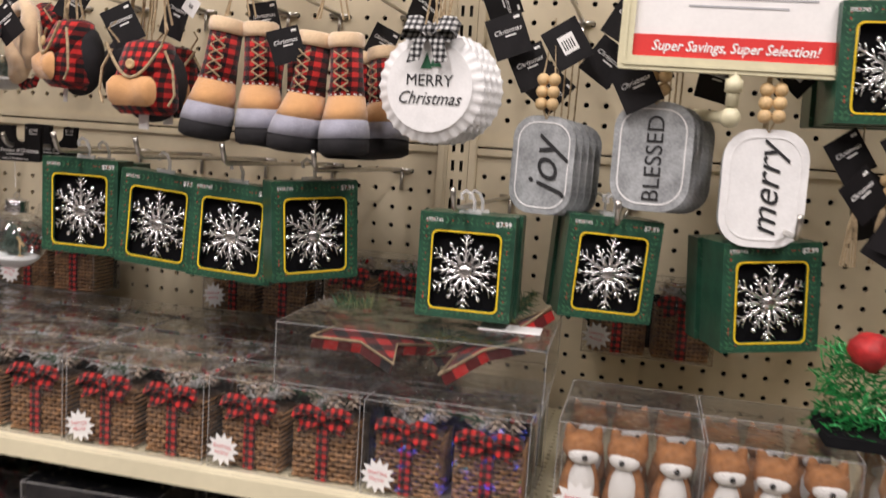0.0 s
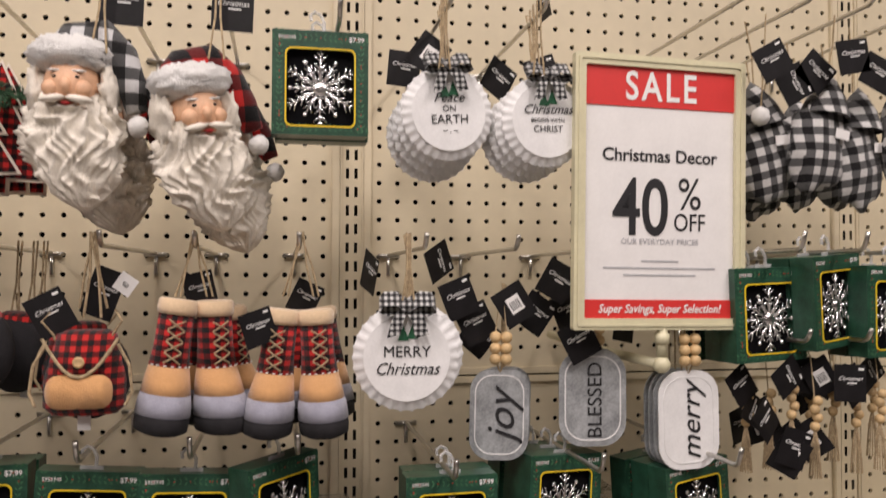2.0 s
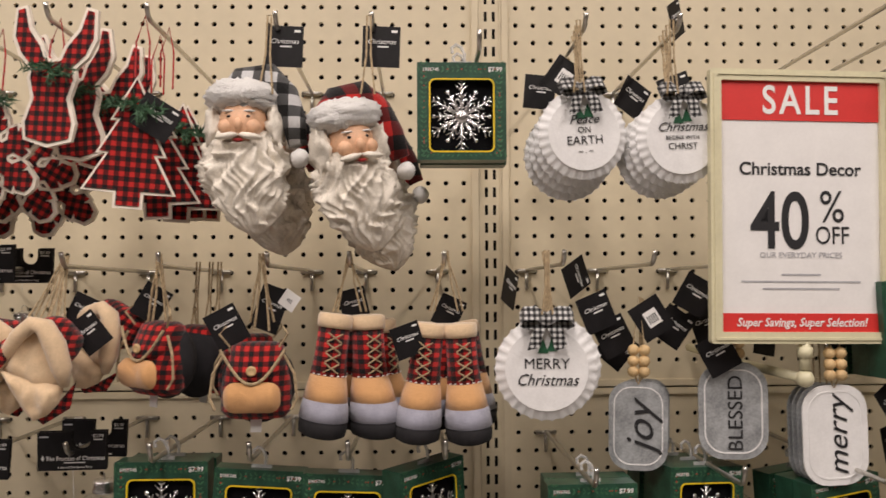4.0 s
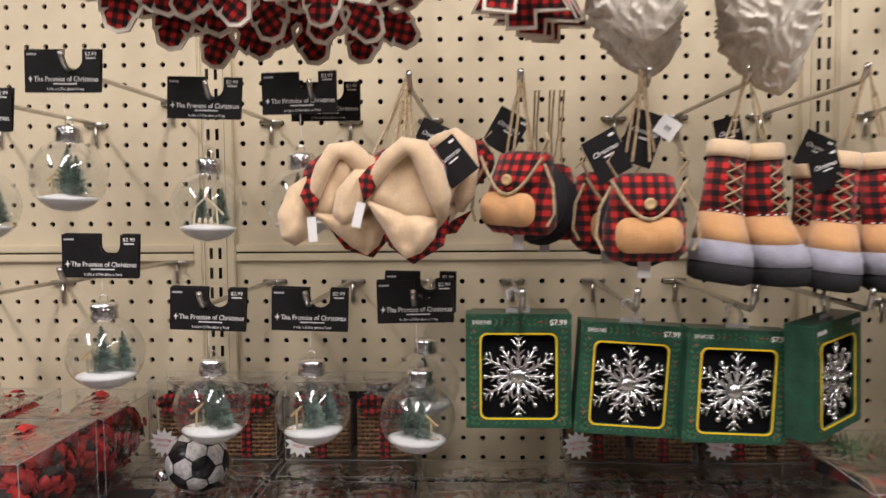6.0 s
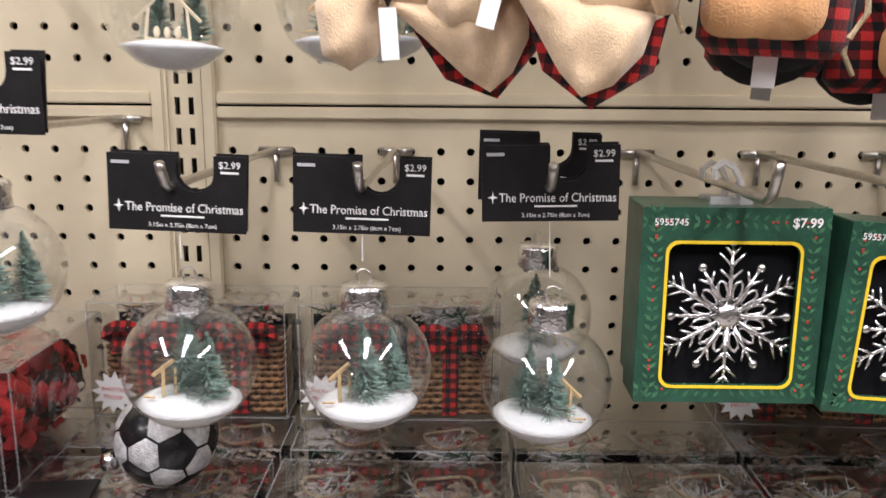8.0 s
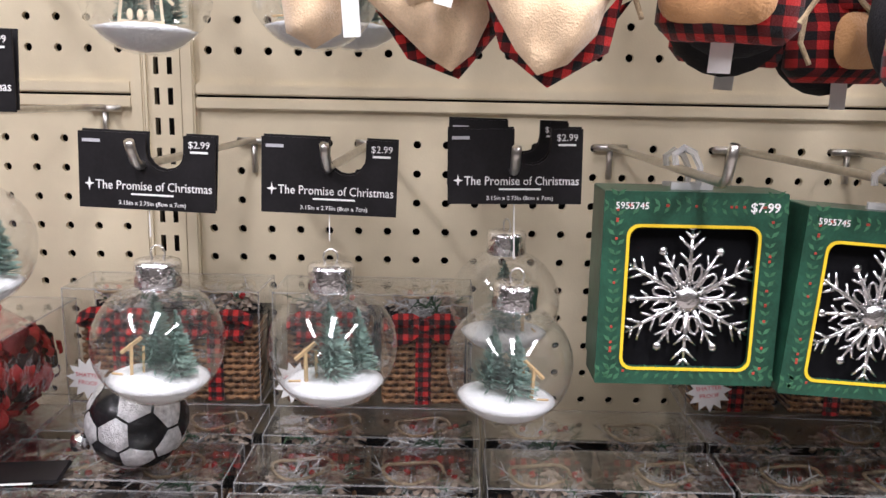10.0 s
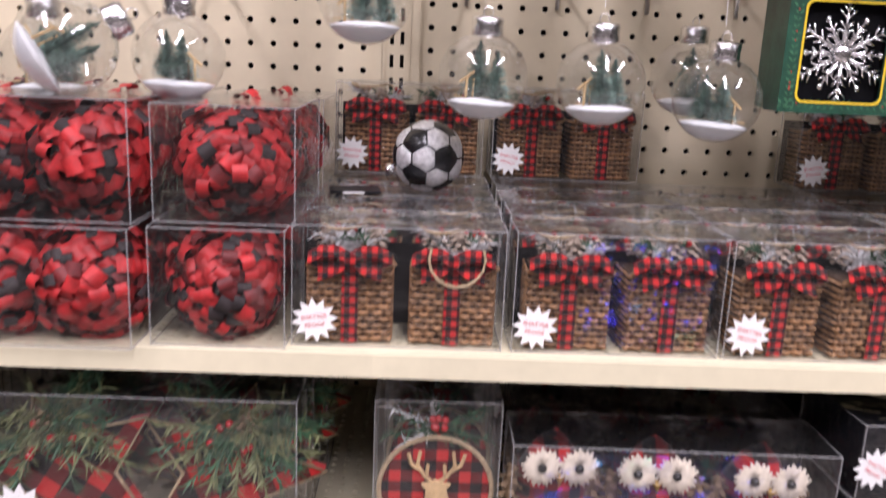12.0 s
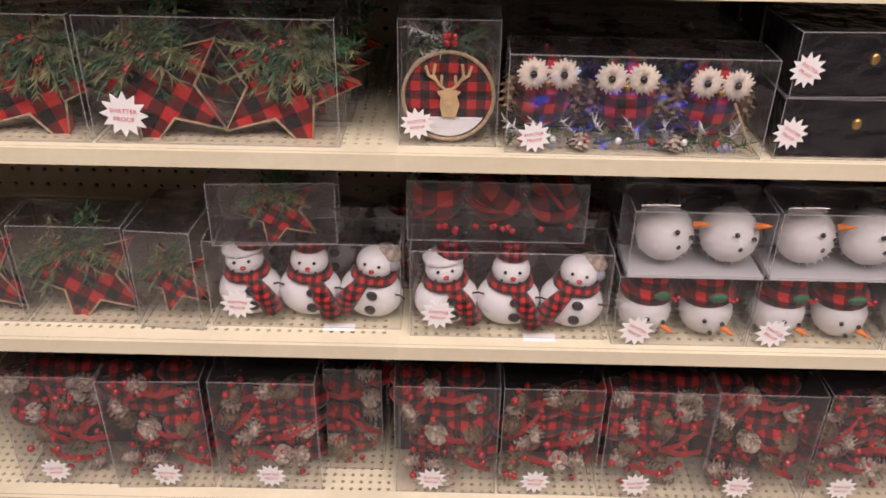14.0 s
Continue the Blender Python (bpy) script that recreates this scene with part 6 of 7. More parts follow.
# ---- felt stars with twine edges and greenery ----
def star5(r, k=0.46):
    return [((r if i % 2 == 0 else r * k) * math.sin(math.pi * i / 5), (r if i % 2 == 0 else r * k) * math.cos(math.pi * i / 5)) for i in range(10)]


def plaid_star_mesh(seed, r=0.076):
    mu = Multi()
    rnd = random.Random(seed)
    pts = star5(r)
    mu.add(CHECK_T, b_slab, pts, 0.0, 0.012, smooth=False)
    mu.add(TWINE, b_tube, [(x * 1.02, -0.001, z * 1.02) for x, z in pts], 0.0017, 5, closed=True)
    for k in range(40):
        mu.add((CEDAR, FIR, CEDAR, FIR)[k % 4], b_sprig, (rnd.uniform(-0.012, 0.012), -0.006, 0.044), (rnd.uniform(-0.062, 0.062), -0.014, 0.048 + rnd.uniform(-0.062, 0.030)), 34, 0.016, 0.0012, seed=seed * 20 + k, smooth=False)
    for k in range(5):
        mu.add(BERRY, b_ball, (rnd.uniform(-0.02, 0.02), -0.012, 0.036 + rnd.uniform(-0.012, 0.012)), 0.0035, 8, 6)
    mu.add(CONE, b_cone_fruit, (0.002, -0.008, 0.050), 0.009, 0.018, n=30)
    return mu.mesh("plaid_star")


PSTAR = [plaid_star_mesh(k) for k in range(2)]


def star_case(x0, x1, z0, h, y, depth, n, scale=1.0, yaw=0, dusty=False, stick=0.026, label="clear case of red plaid stars with twine edges and greenery"):
    t, w = clear_case("plaid_star_case", label, x0, x1, z0, h, y, depth, yaw, "cases of plaid stars", dusty)
    for k in range(n):
        part("plaid_star", PSTAR[k % 2], None, t, m=pose(-w / 2 + w * (k + 0.5) / n + 0.004, 0.022 + 0.006 * k, h * 0.43, -4, (-20, 16)[k % 2], 0) @ Matrix.Scale(scale * 1.08, 4))
    if stick:
        sticker(t, -w / 2 + 0.036, -0.001, 0.034, stick, 4)
    return t


ZS2, ZS3, ZS4 = SHELF_TOP[2], SHELF_TOP[3], SHELF_TOP[4]
star_case(-0.314, -0.059, ZS2, 0.138, -0.362, 0.060, 2)
star_case(-0.575, -0.320, ZS2, 0.138, -0.362, 0.060, 2)
star_case(-0.314, -0.055, ZS2, 0.138, -0.290, 0.060, 2, stick=0)
star_case(-0.306, -0.049, ZS2, 0.138, -0.220, 0.060, 2, stick=0)

# ---- round wooden disc with antler cut-out ----
t, w = clear_case("disc_case", "clear case with plaid disc ornament, wooden antlers and fir", 0.002, 0.104, ZS2, 0.138, -0.352, 0.060, 0)
part("disc", b_slab([(0.048 * math.cos(math.pi * i / 20), 0.054 + 0.048 * math.sin(math.pi * i / 20)) for i in range(40)], 0.010, 0.018), CHECK_M, t)
part("twine_rim", b_tube([(0.0485 * math.cos(a), 0.008, 0.054 + 0.0485 * math.sin(a)) for a in [i * math.pi / 18 for i in range(36)]], 0.0022, 6, closed=True), TWINE, t)
part("snow_bank", b_slab([(0.044 * math.cos(a), 0.054 + 0.044 * math.sin(a)) for a in [math.pi * (1.18 + 0.64 * i / 12) for i in range(13)]], 0.006, 0.010), SNOW, t)
part("antler_cutout", b_slab([(-0.006, 0.032), (0.008, 0.032), (0.012, 0.046), (0.009, 0.056), (0.013, 0.060), (0.004, 0.062), (0.0, 0.064), (-0.004, 0.062), (-0.012, 0.060), (-0.008, 0.055), (-0.009, 0.044)], 0.004, 0.008), WOOD, t)
for s in (-1, 1):
    for pts in (((0.002, 0.061), (0.010, 0.068), (0.016, 0.078), (0.014, 0.090)), ((0.012, 0.072), (0.021, 0.078), (0.024, 0.088)), ((0.008, 0.066), (0.007, 0.078))):
        part("antler", b_tube([(s * x, 0.006, z) for x, z in pts], 0.0017, 5), WOOD, t)
g = Multi()
for k in range(12):
    g.add((FIR, FROSTED)[k % 4 == 3], b_sprig, (0, 0.012, 0.108), (0.048 * math.sin(k * 1.7), 0.010, 0.112 + 0.020 * math.cos(k * 2.3)), 24, 0.013, 0.0010, seed=k)
for k in range(6):
    g.add(BERRY, b_ball, (0.006 * math.sin(k * 2), 0.006, 0.116 + 0.004 * math.cos(k * 3)), 0.0035, 8, 6)
tagged(part("greenery", g.mesh("greenery"), None, t), kind="stuff")
sticker(t, -0.033, -0.001, 0.026, 0.0185)

# ---- owl ornaments in a case: each one plain figure ----
def owl_mesh(seed):
    mu = Multi()
    mu.add(CHECK_M, b_ball, (0, 0, 0.034), 1, 20, 14, squash=(0.030, 0.024, 0.034))
    mu.add(CHECK_M, b_lathe, [(0.022, 0.056), (0.014, 0.070), (0.0, 0.082)], 14)
    for s in (-1, 1):
        for i in range(46):
            a = i * 2 * math.pi / 46
            l = 0.0148 * (0.85 + 0.3 * ((i * 7) % 5) / 5)
            mu.add(OWLW, b_tube, [(s * 0.0145, -0.023, 0.060), (s * 0.0145 + l * math.cos(a), -0.025, 0.060 + l * math.sin(a))], [0.0014, 0.0010], 4)
        mu.add(BALLB, b_ball, (s * 0.0145, -0.0265, 0.060), 0.0036, 8, 6)
        mu.add(CONE, b_cone_fruit, (s * 0.033, -0.006, 0.036), 0.010, 0.036, seed=seed, n=34)
    mu.add(GOLD, b_lathe, [(0.004, 0.0), (0.0, 0.010)], 8, m=pose(0, -0.026, 0.054, 0, 180, 0))
    return mu.mesh("owl_ornament")


OWL = owl_mesh(1)
t, w = clear_case("owl_case", "clear case of three plaid owl ornaments with pine cones", 0.113, 0.376, ZS2, 0.108, -0.368, 0.068, -1)
for k, x in enumerate((-0.100, -0.006, 0.078)):
    part("owl_ornament", OWL, None, t, m=pose(x, 0.034, 0.020 - 0.003 * k, 0, (2, -3, 4)[k], (6, -8, 3)[k]) @ Matrix.Scale(1.10, 4))
g = Multi()
for k in range(26):
    x = -0.130 + 0.010 * k
    g.add((FIR, CEDAR, FROSTED)[k % 3], b_sprig, (x, 0.016, 0.006), (x + 0.03 * math.sin(k * 2.2), 0.008, 0.016 + 0.010 * (k % 3)), 18, 0.013, 0.0010, seed=k)
for k in range(7):
    g.add((BERRY, FROSTED)[k % 2], b_ball, (-0.12 + 0.035 * k, 0.008, 0.014), 0.004, 8, 6)
for k in range(2):
    g.add(CONE_F, b_cone_fruit, (0.045 - 0.10 * k, 0.010, 0.014), 0.010, 0.018, n=30)
tagged(part("greenery", g.mesh("greenery"), None, t), kind="stuff")
part("twine", b_tube([(0.10, 0.006, 0.06), (0.115, 0.004, 0.03), (0.128, 0.004, 0.006)], 0.0014, 5), TWINE, t)
glint_sheet(t, -w / 2 + 0.02, w / 2 - 0.03, 0.006, 0.100, 0.007, 3)
sticker(t, -w / 2 + 0.030, -0.001, 0.020, 0.0185)

# ---- dark cases ----
for k in range(2):
    t, w = clear_case("dark_case", "clear case lined in dark navy with a gold cap showing", 0.390, 0.547, ZS2 + 0.0675 * k, 0.068, -0.368, 0.100, 3 if k else 0, "dark lined cases")
    part("liner", b_box(-w / 2 + 0.002, 0.006, 0.003, w / 2 - 0.002, 0.095, 0.066), NAVY, t)
    part("gold_cap", b_ball((0.000, 0.004, 0.040), 0.0052, 10, 8, squash=(1, 0.6, 1.2)), GOLD, t, smooth=True)
    part("gold_ribbon", b_tube([(0.044, 0.004, 0.052), (0.048, 0.003, 0.030), (0.046, 0.004, 0.010)], 0.0014, 5), GOLD, t)
    sticker(t, -w / 2 + 0.012, -0.001, 0.030, 0.0185, 30)

# ---- snowman ornaments, one plain figure each ----
def snowman_mesh(kind):
    mu = Multi()
    mu.add(COTTON, b_ball, (0, 0, 0.034), 1, 22, 14, squash=(0.0365, 0.029, 0.035))
    hz = 0.080
    mu.add(COTTON, b_ball, (0, -0.002, hz), 0.0215, 20, 14)
    mu.add(CHECK, b_tube, [(0.019 * math.cos(a), -0.002 + 0.019 * math.sin(a), 0.0625) for a in [i * math.pi / 8 for i in range(16)]], 0.0080, 8, closed=True)
    s = -1 if kind == 2 else 1
    mu.add(CHECK, b_tube, [(s * 0.006, -0.021, 0.063), (s * 0.017, -0.029, 0.044), (s * 0.028, -0.026, 0.016)], [0.008, 0.0115, 0.013], 8)
    for z in ((0.048, 0.026)):
        mu.add(BALLB, b_lathe, [(0, -0.001), (0.0062, -0.001), (0.0066, 0.001), (0.0046, 0.002), (0, 0.0015)], 12, m=pose(0.006, -0.030, z, 90))
    for k, (x, z) in enumerate(((-0.008, 0.086), (0.008, 0.086), (-0.011, 0.074), (-0.005, 0.070), (0.002, 0.069), (0.009, 0.072))):
        mu.add(BALLB, b_ball, (x, -0.0215 + 0.0006 * k % 0.002, z), 0.0022 if k < 2 else 0.0015, 6, 5)
    mu.add(BERRY, b_ball, (0.001, -0.024, 0.079), 1, 8, 6, squash=(0.0032, 0.004, 0.0026))
    if kind == 0:
        mu.add(FUR, b_ball, (0, -0.001, 0.095), 1, 18, 10, squash=(0.024, 0.022, 0.0095), lump=0.12, freq=200)
        mu.add(CHECK, b_lathe, [(0.019, 0.100), (0.017, 0.112), (0.006, 0.122), (0, 0.124)], 14, m=pose(0.003, 0, 0, 0, 4, 0))
    elif kind == 1:
        mu.add(CHECK, b_lathe, [(0.017, 0.097), (0.019, 0.099), (0.016, 0.102), (0.014, 0.118), (0, 0.120)], 14)
        mu.add(TWINE, b_ball, (-0.004, -0.010, 0.104), 0.005, 8, 6)
    else:
        mu.add(CONE_F, b_ball, (0.012, 0.004, 0.092), 1, 14, 10, squash=(0.016, 0.015, 0.013), lump=0.3, freq=300)
        mu.add(GREYF, b_ball, (0.020, -0.002, 0.082), 0.009, 10, 8)
    mu.add(WICKER_SHADE_TWIG, b_tube, [(0.026, -0.010, 0.044), (0.036, -0.018, 0.050), (0.042, -0.020, 0.048)], 0.0012, 4)
    return mu.mesh("snowman_ornament")


SNOWMEN = [snowman_mesh(k) for k in range(3)]
for j, (x0, x1, yw) in enumerate(((-0.227, 0.001, 0), (0.013, 0.245, 0))):
    t, w = clear_case("snowman_case", "clear case of three white snowman ornaments in plaid scarves", x0, x1, ZS3, 0.122, -0.342 - 0.012 * j, 0.066, yw, "cases of snowman ornaments")
    for k in range(3):
        part("snowman_ornament", SNOWMEN[k], None, t, m=pose(-w / 2 + w * (k + 0.5) / 3 + (0.006, 0, -0.004)[k], 0.036, 0.002, 0, (-4, 2, 8)[k], (4, 0, -10)[k]) @ Matrix.Diagonal((1.10, 1.02, 0.98, 1)))
    part("paper_flap", b_box(0.02, -0.006, 0.0, 0.06, 0.010, 0.0008), WHITE, t)
    sticker(t, -w / 2 + 0.034, -0.001, 0.034, 0.022, 6)
    t2, w2 = clear_case("snowman_case", "clear case of snowman ornaments standing behind another", x0 + 0.01, x1 + 0.01, ZS3, 0.122, -0.250, 0.066, 0, "cases of snowman ornaments", True)
    for k in range(3):
        part("snowman_ornament", SNOWMEN[(k + 1) % 3], None, t2, m=pose(-w2 / 2 + w2 * (k + 0.5) / 3, 0.036, 0.002, 0, 3 * k, 10))

# ---- plaid balls over the snowmen ----
def plaid_ball_mesh(seed):
    mu = Multi()
    rnd = random.Random(seed)
    mu.add(CHECK_L, b_ball, (0, 0, 0), 0.032, 20, 14)
    for k in range(5):
        ax = 0.004 * (k - 2)
        mu.add(REDR, b_tube, [(0.0325 * math.cos(a) * math.cos(0.5) + ax, -0.0325 * math.sin(a) * 0.98, 0.0325 * math.cos(a) * math.sin(0.5) + ax) for a in [i * math.pi / 8 for i in range(16)]], 0.0007, 4, closed=True)
    return mu.mesh("plaid_ball")


PBALL = [plaid_ball_mesh(k) for k in range(2)]
t, w = clear_case("plaid_ball_case", "clear case of three red plaid fabric balls with berries", 0.009, 0.212, ZS3 + 0.1195, 0.078, -0.332, 0.066, 0)
for k in range(3):
    part("plaid_ball", PBALL[k % 2], None, t, m=pose(-w / 2 + w * (k + 0.5) / 3, 0.034, 0.044, 10 * k, 40 * k, 20 * k))
bb = bmesh.new()
for k in range(12):
    b_ball((-w / 2 + 0.015 + w * 0.85 * rng.random(), 0.008 + 0.006 * rng.random(), 0.008 + 0.010 * rng.random()), 0.0042, 8, 6, bm=bb)
tagged(part("berries", bb, BERRY, t), kind="stuff")
star_case(-0.210, -0.070, ZS3 + 0.1195, 0.080, -0.350, 0.066, 1, 0.62, 4, False, 0, "clear case with plaid star and twigs stacked on another")

# ---- white glitter heads, two cases over two ----
def head_mesh(hat):
    mu = Multi()
    mu.add(GLITTER, b_ball, (0, 0, 0.033), 0.0325, 24, 16, lump=0.03, freq=260)
    for i in range(200):
        a, z = i * 2.39996, 1 - 2 * (i + 0.5) / 200
        rr = math.sqrt(1 - z * z)
        d = Vector((rr * math.cos(a), rr * math.sin(a), z))
        o = Vector((0, 0, 0.033)) + d * 0.032
        mu.add(GLITTER, b_tube, [o, o + (d + Vector((0.3 * math.sin(i), 0.3 * math.cos(i * 2), 0.2))) * 0.0045], [0.00035, 0.0002], 3, smooth=False)
    for x, z in ((-0.010, 0.048), (0.012, 0.042), (-0.002, 0.030)):
        mu.add(BALLB, b_ball, (x, -0.031, z if not hat else z - 0.014), 0.0030, 8, 6)
    mu.add(CARROT, b_lathe, [(0.0042, 0.0), (0.003, 0.009), (0.0, 0.020)], 8, m=pose(0.014, -0.026, 0.056 if not hat else 0.020, 50, 50 if not hat else 110, 0))
    if hat:
        mu.add(CHECK_M, b_ball, (0, 0.002, 0.056), 1, 18, 10, squash=(0.034, 0.032, 0.016))
        mu.add(CHECK_M, b_lathe, [(0.027, 0.060), (0.025, 0.086), (0, 0.088)], 16)
        mu.add(HOLLY, b_ball, (0.004, -0.030, 0.066), 1, 10, 6, squash=(0.012, 0.004, 0.006))
        for k in range(3):
            mu.add(BERRY, b_ball, (0.018 + 0.004 * k, -0.029, 0.062 - 0.003 * (k % 2)), 0.003, 6, 5)
    return mu.mesh("snowball_head")


HEADS = [head_mesh(False), head_mesh(True)]
for j in range(3):
    x0 = 0.2526 + 0.1605 * j
    t, w = clear_case("hat_head_case", "clear case of white heads in plaid hats with holly", x0, x0 + 0.157, ZS3, 0.098, -0.362, 0.070, 0, "cases of hatted heads")
    for k in range(2):
        part("hatted_head", HEADS[1], None, t, m=pose(-w / 4 + w / 2 * k, 0.036, 0.001, 0, 4 - 8 * k, 14 - 12 * k))
    sticker(t, -w / 2 + 0.028, -0.001, 0.022, 0.022, 30)
    t, w = clear_case("snowball_case", "clear case of white glitter balls with carrot noses", x0 + 0.006, x0 + 0.1605, ZS3 + 0.0965, 0.086, -0.364, 0.070, 0, "cases of snowball heads")
    for k in range(2):
        part("snowball_head", HEADS[0], None, t, m=pose(-w / 4 + w / 2 * k, 0.036, 0.006, 0, 12 - 8 * k, 22 - 10 * k) @ Matrix.Scale(1.04, 4))
    part("film_base", b_box(-w / 2 + 0.001, -0.001, 0, w / 2 - 0.001, 0.07, 0.004), FROST, t)
    part("sticker", STAR, None, t, m=pose(-w / 2 + 0.03, 0.012, 0.088, 60, 0, 0) @ Matrix.Diagonal((0.022, 0.02, 0.022, 1)))

# ---- star and twig cases at the end of the third shelf ----
star_case(-0.449, -0.318, ZS3, 0.138, -0.342, 0.070, 1, 1.0, 0, True, 0, "dusty clear case of plaid stars and fir twigs")
star_case(-0.312, -0.237, ZS3, 0.138, -0.350, 0.110, 1, 0.6, -4, True, 0, "narrow dusty clear case of plaid star and twigs")
star_case(-0.595, -0.455, ZS3, 0.138, -0.342, 0.070, 1, 1.0, 0, True, 0, "dusty clear case of plaid stars and fir twigs")

# ---- tall cases of pine cones, plaid balls and ribbon ----
def pine_fill_mesh(seed, w, h, d):
    mu = Multi()
    rnd = random.Random(seed)
    for k in range(int(16 * w / 0.13)):
        c = (rnd.uniform(-0.42, 0.42) * w, d * rnd.uniform(0.45, 0.75), h * (0.10 + 0.85 * rnd.random()))
        mu.add(CHECK_M, b_ball, c, rnd.uniform(0.018, 0.030), 14, 9, squash=(1.2, 0.8, 0.85))
    for k in range(int(14 * w / 0.13)):
        c = (rnd.uniform(-0.40, 0.40) * w, d * rnd.uniform(0.16, 0.36), h * (0.08 + 0.86 * rnd.random()))
        m = pose(*c, rnd.uniform(50, 130), rnd.uniform(0, 60), rnd.uniform(0, 360))
        mu.add((CONE, CONE_F, CONE_F)[k % 3], b_cone_fruit, (0, 0, 0), 0.0125, 0.026, seed=k, n=34, m=m, smooth=False)
    for k in range(int(34 * w / 0.13)):
        mu.add(BERRY, b_ball, (rnd.uniform(-0.44, 0.44) * w, d * rnd.uniform(0.12, 0.4), h * (0.05 + 0.9 * rnd.random())), rnd.uniform(0.0038, 0.0055), 8, 6)
    for k in range(int(4 * w / 0.13)):
        x, z = rnd.uniform(-0.3, 0.3) * w, h * rnd.uniform(0.15, 0.85)
        a = rnd.uniform(-1, 1)
        for q in range(4):
            mu.add(REDR, b_tube, [(x - 0.03 * math.cos(a), d * 0.22, z - 0.03 * math.sin(a) + 0.0024 * q), (x, d * 0.10, z + 0.0024 * q), (x + 0.03 * math.cos(a), d * 0.22, z + 0.03 * math.sin(a) + 0.0024 * q)], 0.0010, 4)
    return mu.mesh("cone_and_ball_garland")


PINES = [pine_fill_mesh(k, 0.132, 0.188, 0.075) for k in range(3)]
PINE_N = pine_fill_mesh(7, 0.078, 0.180, 0.075)
for k, (x0, x1, yw, y) in enumerate(((-0.517, -0.388, 0, -0.350), (-0.384, -0.254, 2, -0.354), (-0.244, -0.109, 0, -0.352), (-0.103, -0.028, 0, -0.312), (-0.008, 0.126, 0, -0.352), (0.131, 0.258, 0, -0.352), (0.266, 0.400, -1, -0.354), (0.403, 0.537, -1, -0.354), (0.543, 0.672, 0, -0.352))):
    t, w = clear_case("pine_cone_case", "tall clear case of pine cones, plaid balls and red berries", x0, x1, ZS4, 0.190 if k != 3 else 0.182, y, 0.085, yw, "tall cases of pine cones", k not in (5,))
    f = part("cone_and_ball_garland", PINE_N if k == 3 else PINES[k % 3], None, t)
    tagged(f, kind="stuff")
    part("card_back", b_box(-w / 2 + 0.002, 0.080, 0.004, w / 2 - 0.002, 0.082, 0.180), BLKR, t)
    if k != 3:
        sticker(t, -w / 2 + (0.070 if k in (1, 2) else 0.050), -0.001, 0.026, 0.0215, (-6, 5, 0)[k % 3])

# ---- the right-hand bay: star case, blue-lit basket case, fox cases, green pack ----
star_case(0.672, 0.939, ZS1B, 0.064, -0.350, 0.200, 0, 0.62, 2, False, 0, "flat clear case of red plaid stars with a white label")
for o in scene.objects:
    if o.get("label") == "flat clear case of red plaid stars with a white label":
        for k in range(2):
            part("plaid_star", PSTAR[k], None, o, m=pose(-0.066 + 0.132 * k, 0.098, 0.040 + 0.006 * k, -84, 12 - 40 * k, 0) @ Matrix.Scale(1.02, 4))
        part("white_label", b_box(0.060, 0.060, 0.0658, 0.125, 0.095, 0.0664), WHITE, o)
for y, seed in ((-0.364, 4), (-0.285, 2)):
    glint_sheet(basket_case(0.771, 0.932, ZS1, y, seed=seed), -0.078, 0.078, 0.006, 0.092, 0.006, seed)


def fox_mesh():
    mu = Multi()
    mu.add(FOXB, b_stack, [(0.0, 0, 0, 0.018, 0.016), (0.012, 0, 0, 0.023, 0.020), (0.040, 0, 0, 0.018, 0.016), (0.058, 0, 0, 0.011, 0.010)])
    mu.add(FUR, b_ball, (0, -0.012, 0.034), 1, 14, 10, squash=(0.013, 0.009, 0.026))
    mu.add(FOXB, b_ball, (0, -0.002, 0.070), 1, 16, 12, squash=(0.020, 0.018, 0.016))
    mu.add(FUR, b_ball, (0, -0.014, 0.065), 1, 12, 8, squash=(0.015, 0.009, 0.009))
    for s in (-1, 1):
        mu.add(FOXB, b_lathe, [(0.007, 0.0), (0.004, 0.008), (0, 0.014)], 8, m=pose(s * 0.012, 0, 0.080, 0, s * 15, 0))
    mu.add(BALLB, b_ball, (0, -0.024, 0.066), 0.0028, 8, 6)
    return mu.mesh("fox_ornament")


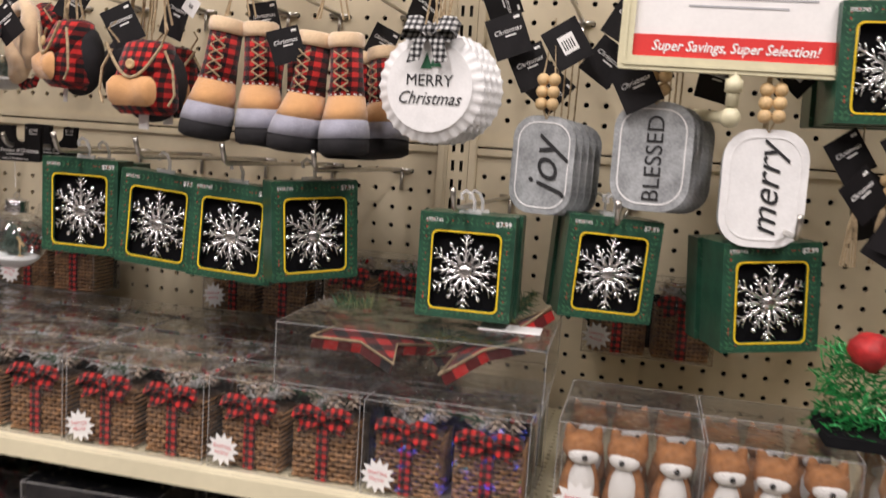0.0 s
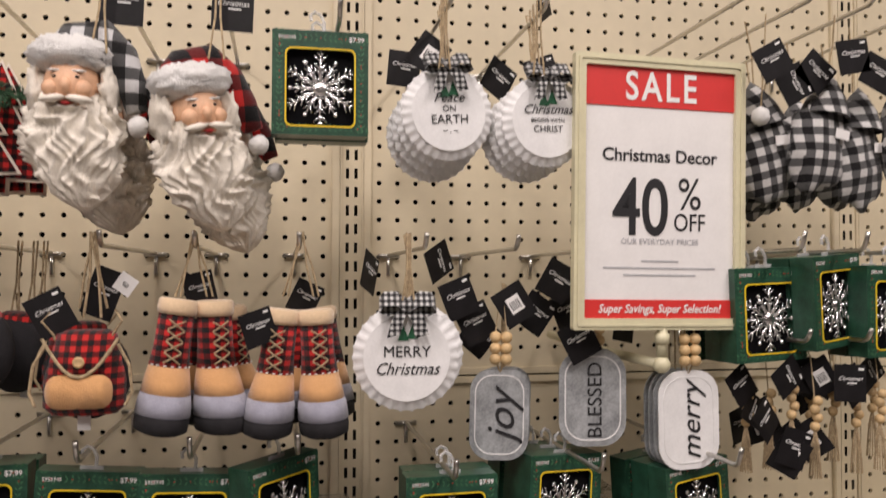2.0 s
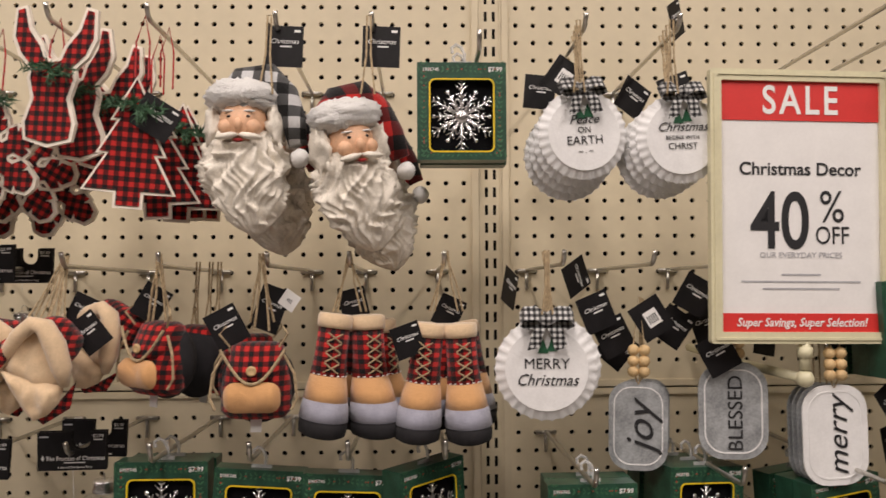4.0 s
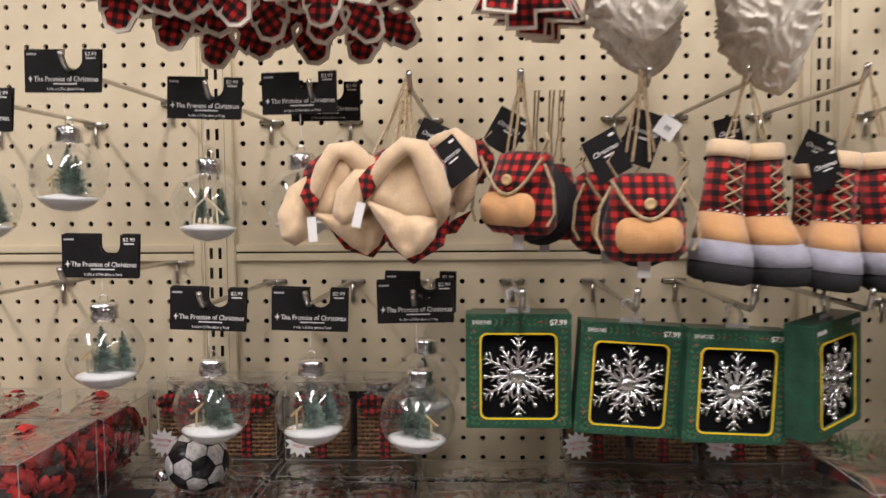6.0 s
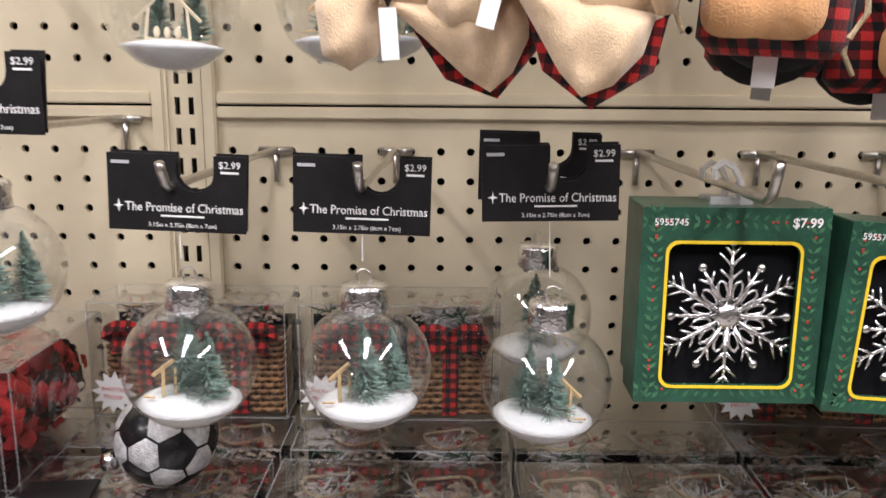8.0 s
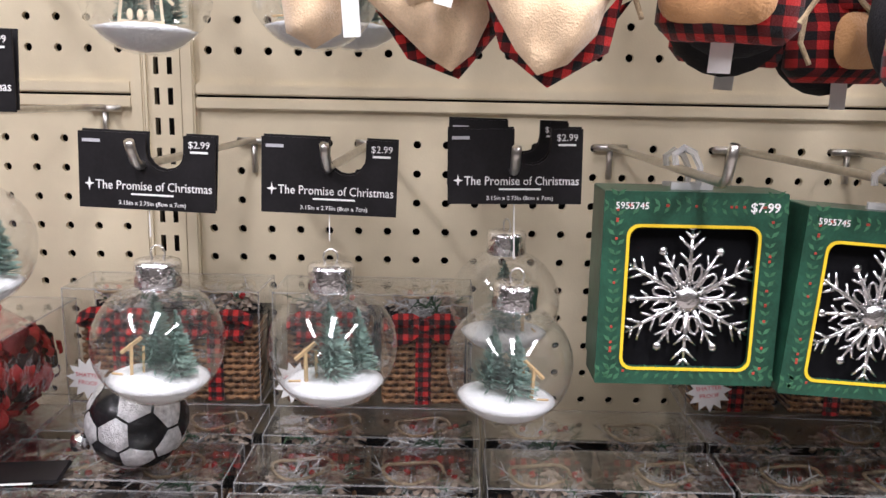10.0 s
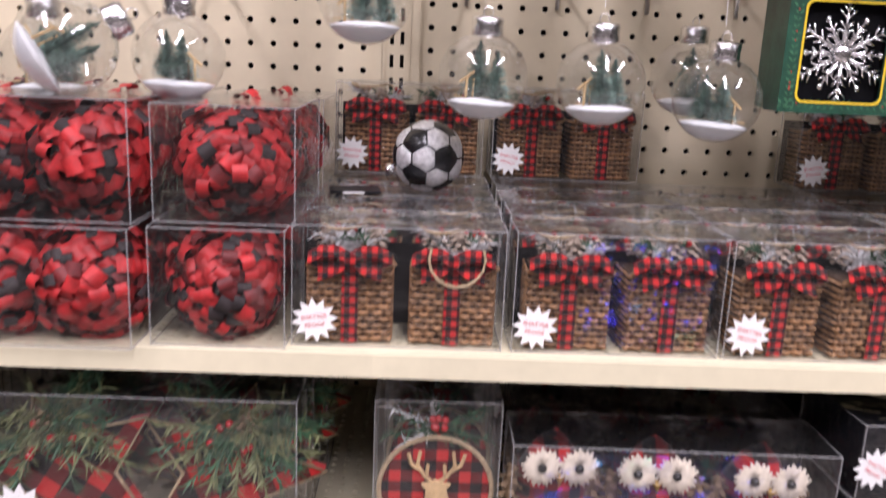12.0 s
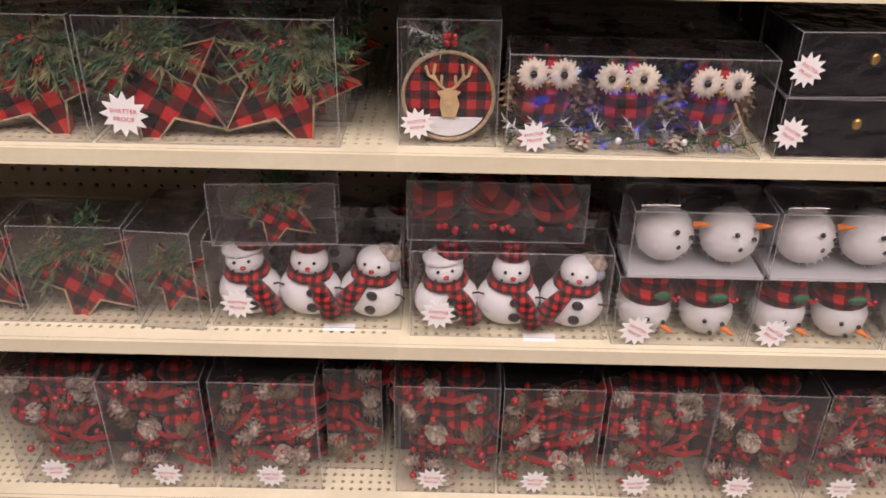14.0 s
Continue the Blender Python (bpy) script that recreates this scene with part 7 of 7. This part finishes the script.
FOX = fox_mesh()
for j, x0 in enumerate((0.957, 1.086, 1.231, 1.359)):
    t, w = clear_case("fox_case", "clear case of brown and white fox ornaments", x0, x0 + 0.126, ZS1, 0.104, -0.364, 0.070, 0, "cases of fox ornaments")
    for k in range(3):
        part("fox_ornament", FOX, None, t, m=pose(-w / 2 + w * (k + 0.5) / 3, 0.034, 0.002, 0, 0, (10, -12, 4)[k]))
    sticker(t, -w / 2 + 0.022, -0.001, 0.028, 0.022, 8)
    t2, w2 = clear_case("fox_case", "clear case of fox ornaments standing behind another", x0, x0 + 0.126, ZS1, 0.104, -0.285, 0.070, 0, "cases of fox ornaments", True)
    for k in range(3):
        part("fox_ornament", FOX, None, t2, m=pose(-w2 / 2 + w2 * (k + 0.5) / 3, 0.034, 0.002, 0, 0, 20))
basket_case(0.953, 1.107, ZS1 + 0.1017, -0.090, seed=2)
pk = thing("green_tinsel_pack", "bright green and red tinsel ornament pack", "ornament", placed(1.225, -0.345, ZS1 + 0.1017))
part("tinsel", b_needles(900, (0, 0.05, 0.045), 0.016, 0.2, 0.0012, (0.040, 0.035, 0.040), seed=3), mat("green_tinsel", (0.02, 0.26, 0.06), 0.35, 0.3, var=0.3, scale=200), pk)
part("red_bow", b_ball((-0.012, 0.02, 0.090), 0.018, 12, 8, lump=0.3, seed=2, freq=80), REDR, pk, smooth=True)
part("base", b_box(-0.04, 0.01, 0, 0.04, 0.09, 0.010), BLACKM, pk)

# ---- the rows of the same stock standing further back on the shelves ----
BACK = {"owl_case": (0.075, 0.150), "disc_case": (0.066, 0.132), "dark_case": (0.105, 0.19), "plaid_ball_case": (0.075,), "snowball_case": (0.078, 0.155), "hat_head_case": (0.078, 0.155),
        "pine_cone_case": (0.092, 0.180), "ribbon_ball_case": (0.158,)}
for o in list(scene.objects):
    kind = o.name.split(".")[0]
    if o.parent is None and kind in BACK:
        for dy in BACK[kind]:
            if o.location.y + dy < -0.085:
                copy_thing(o, Matrix.Translation((0.004, dy, 0)) @ o.matrix_basis)
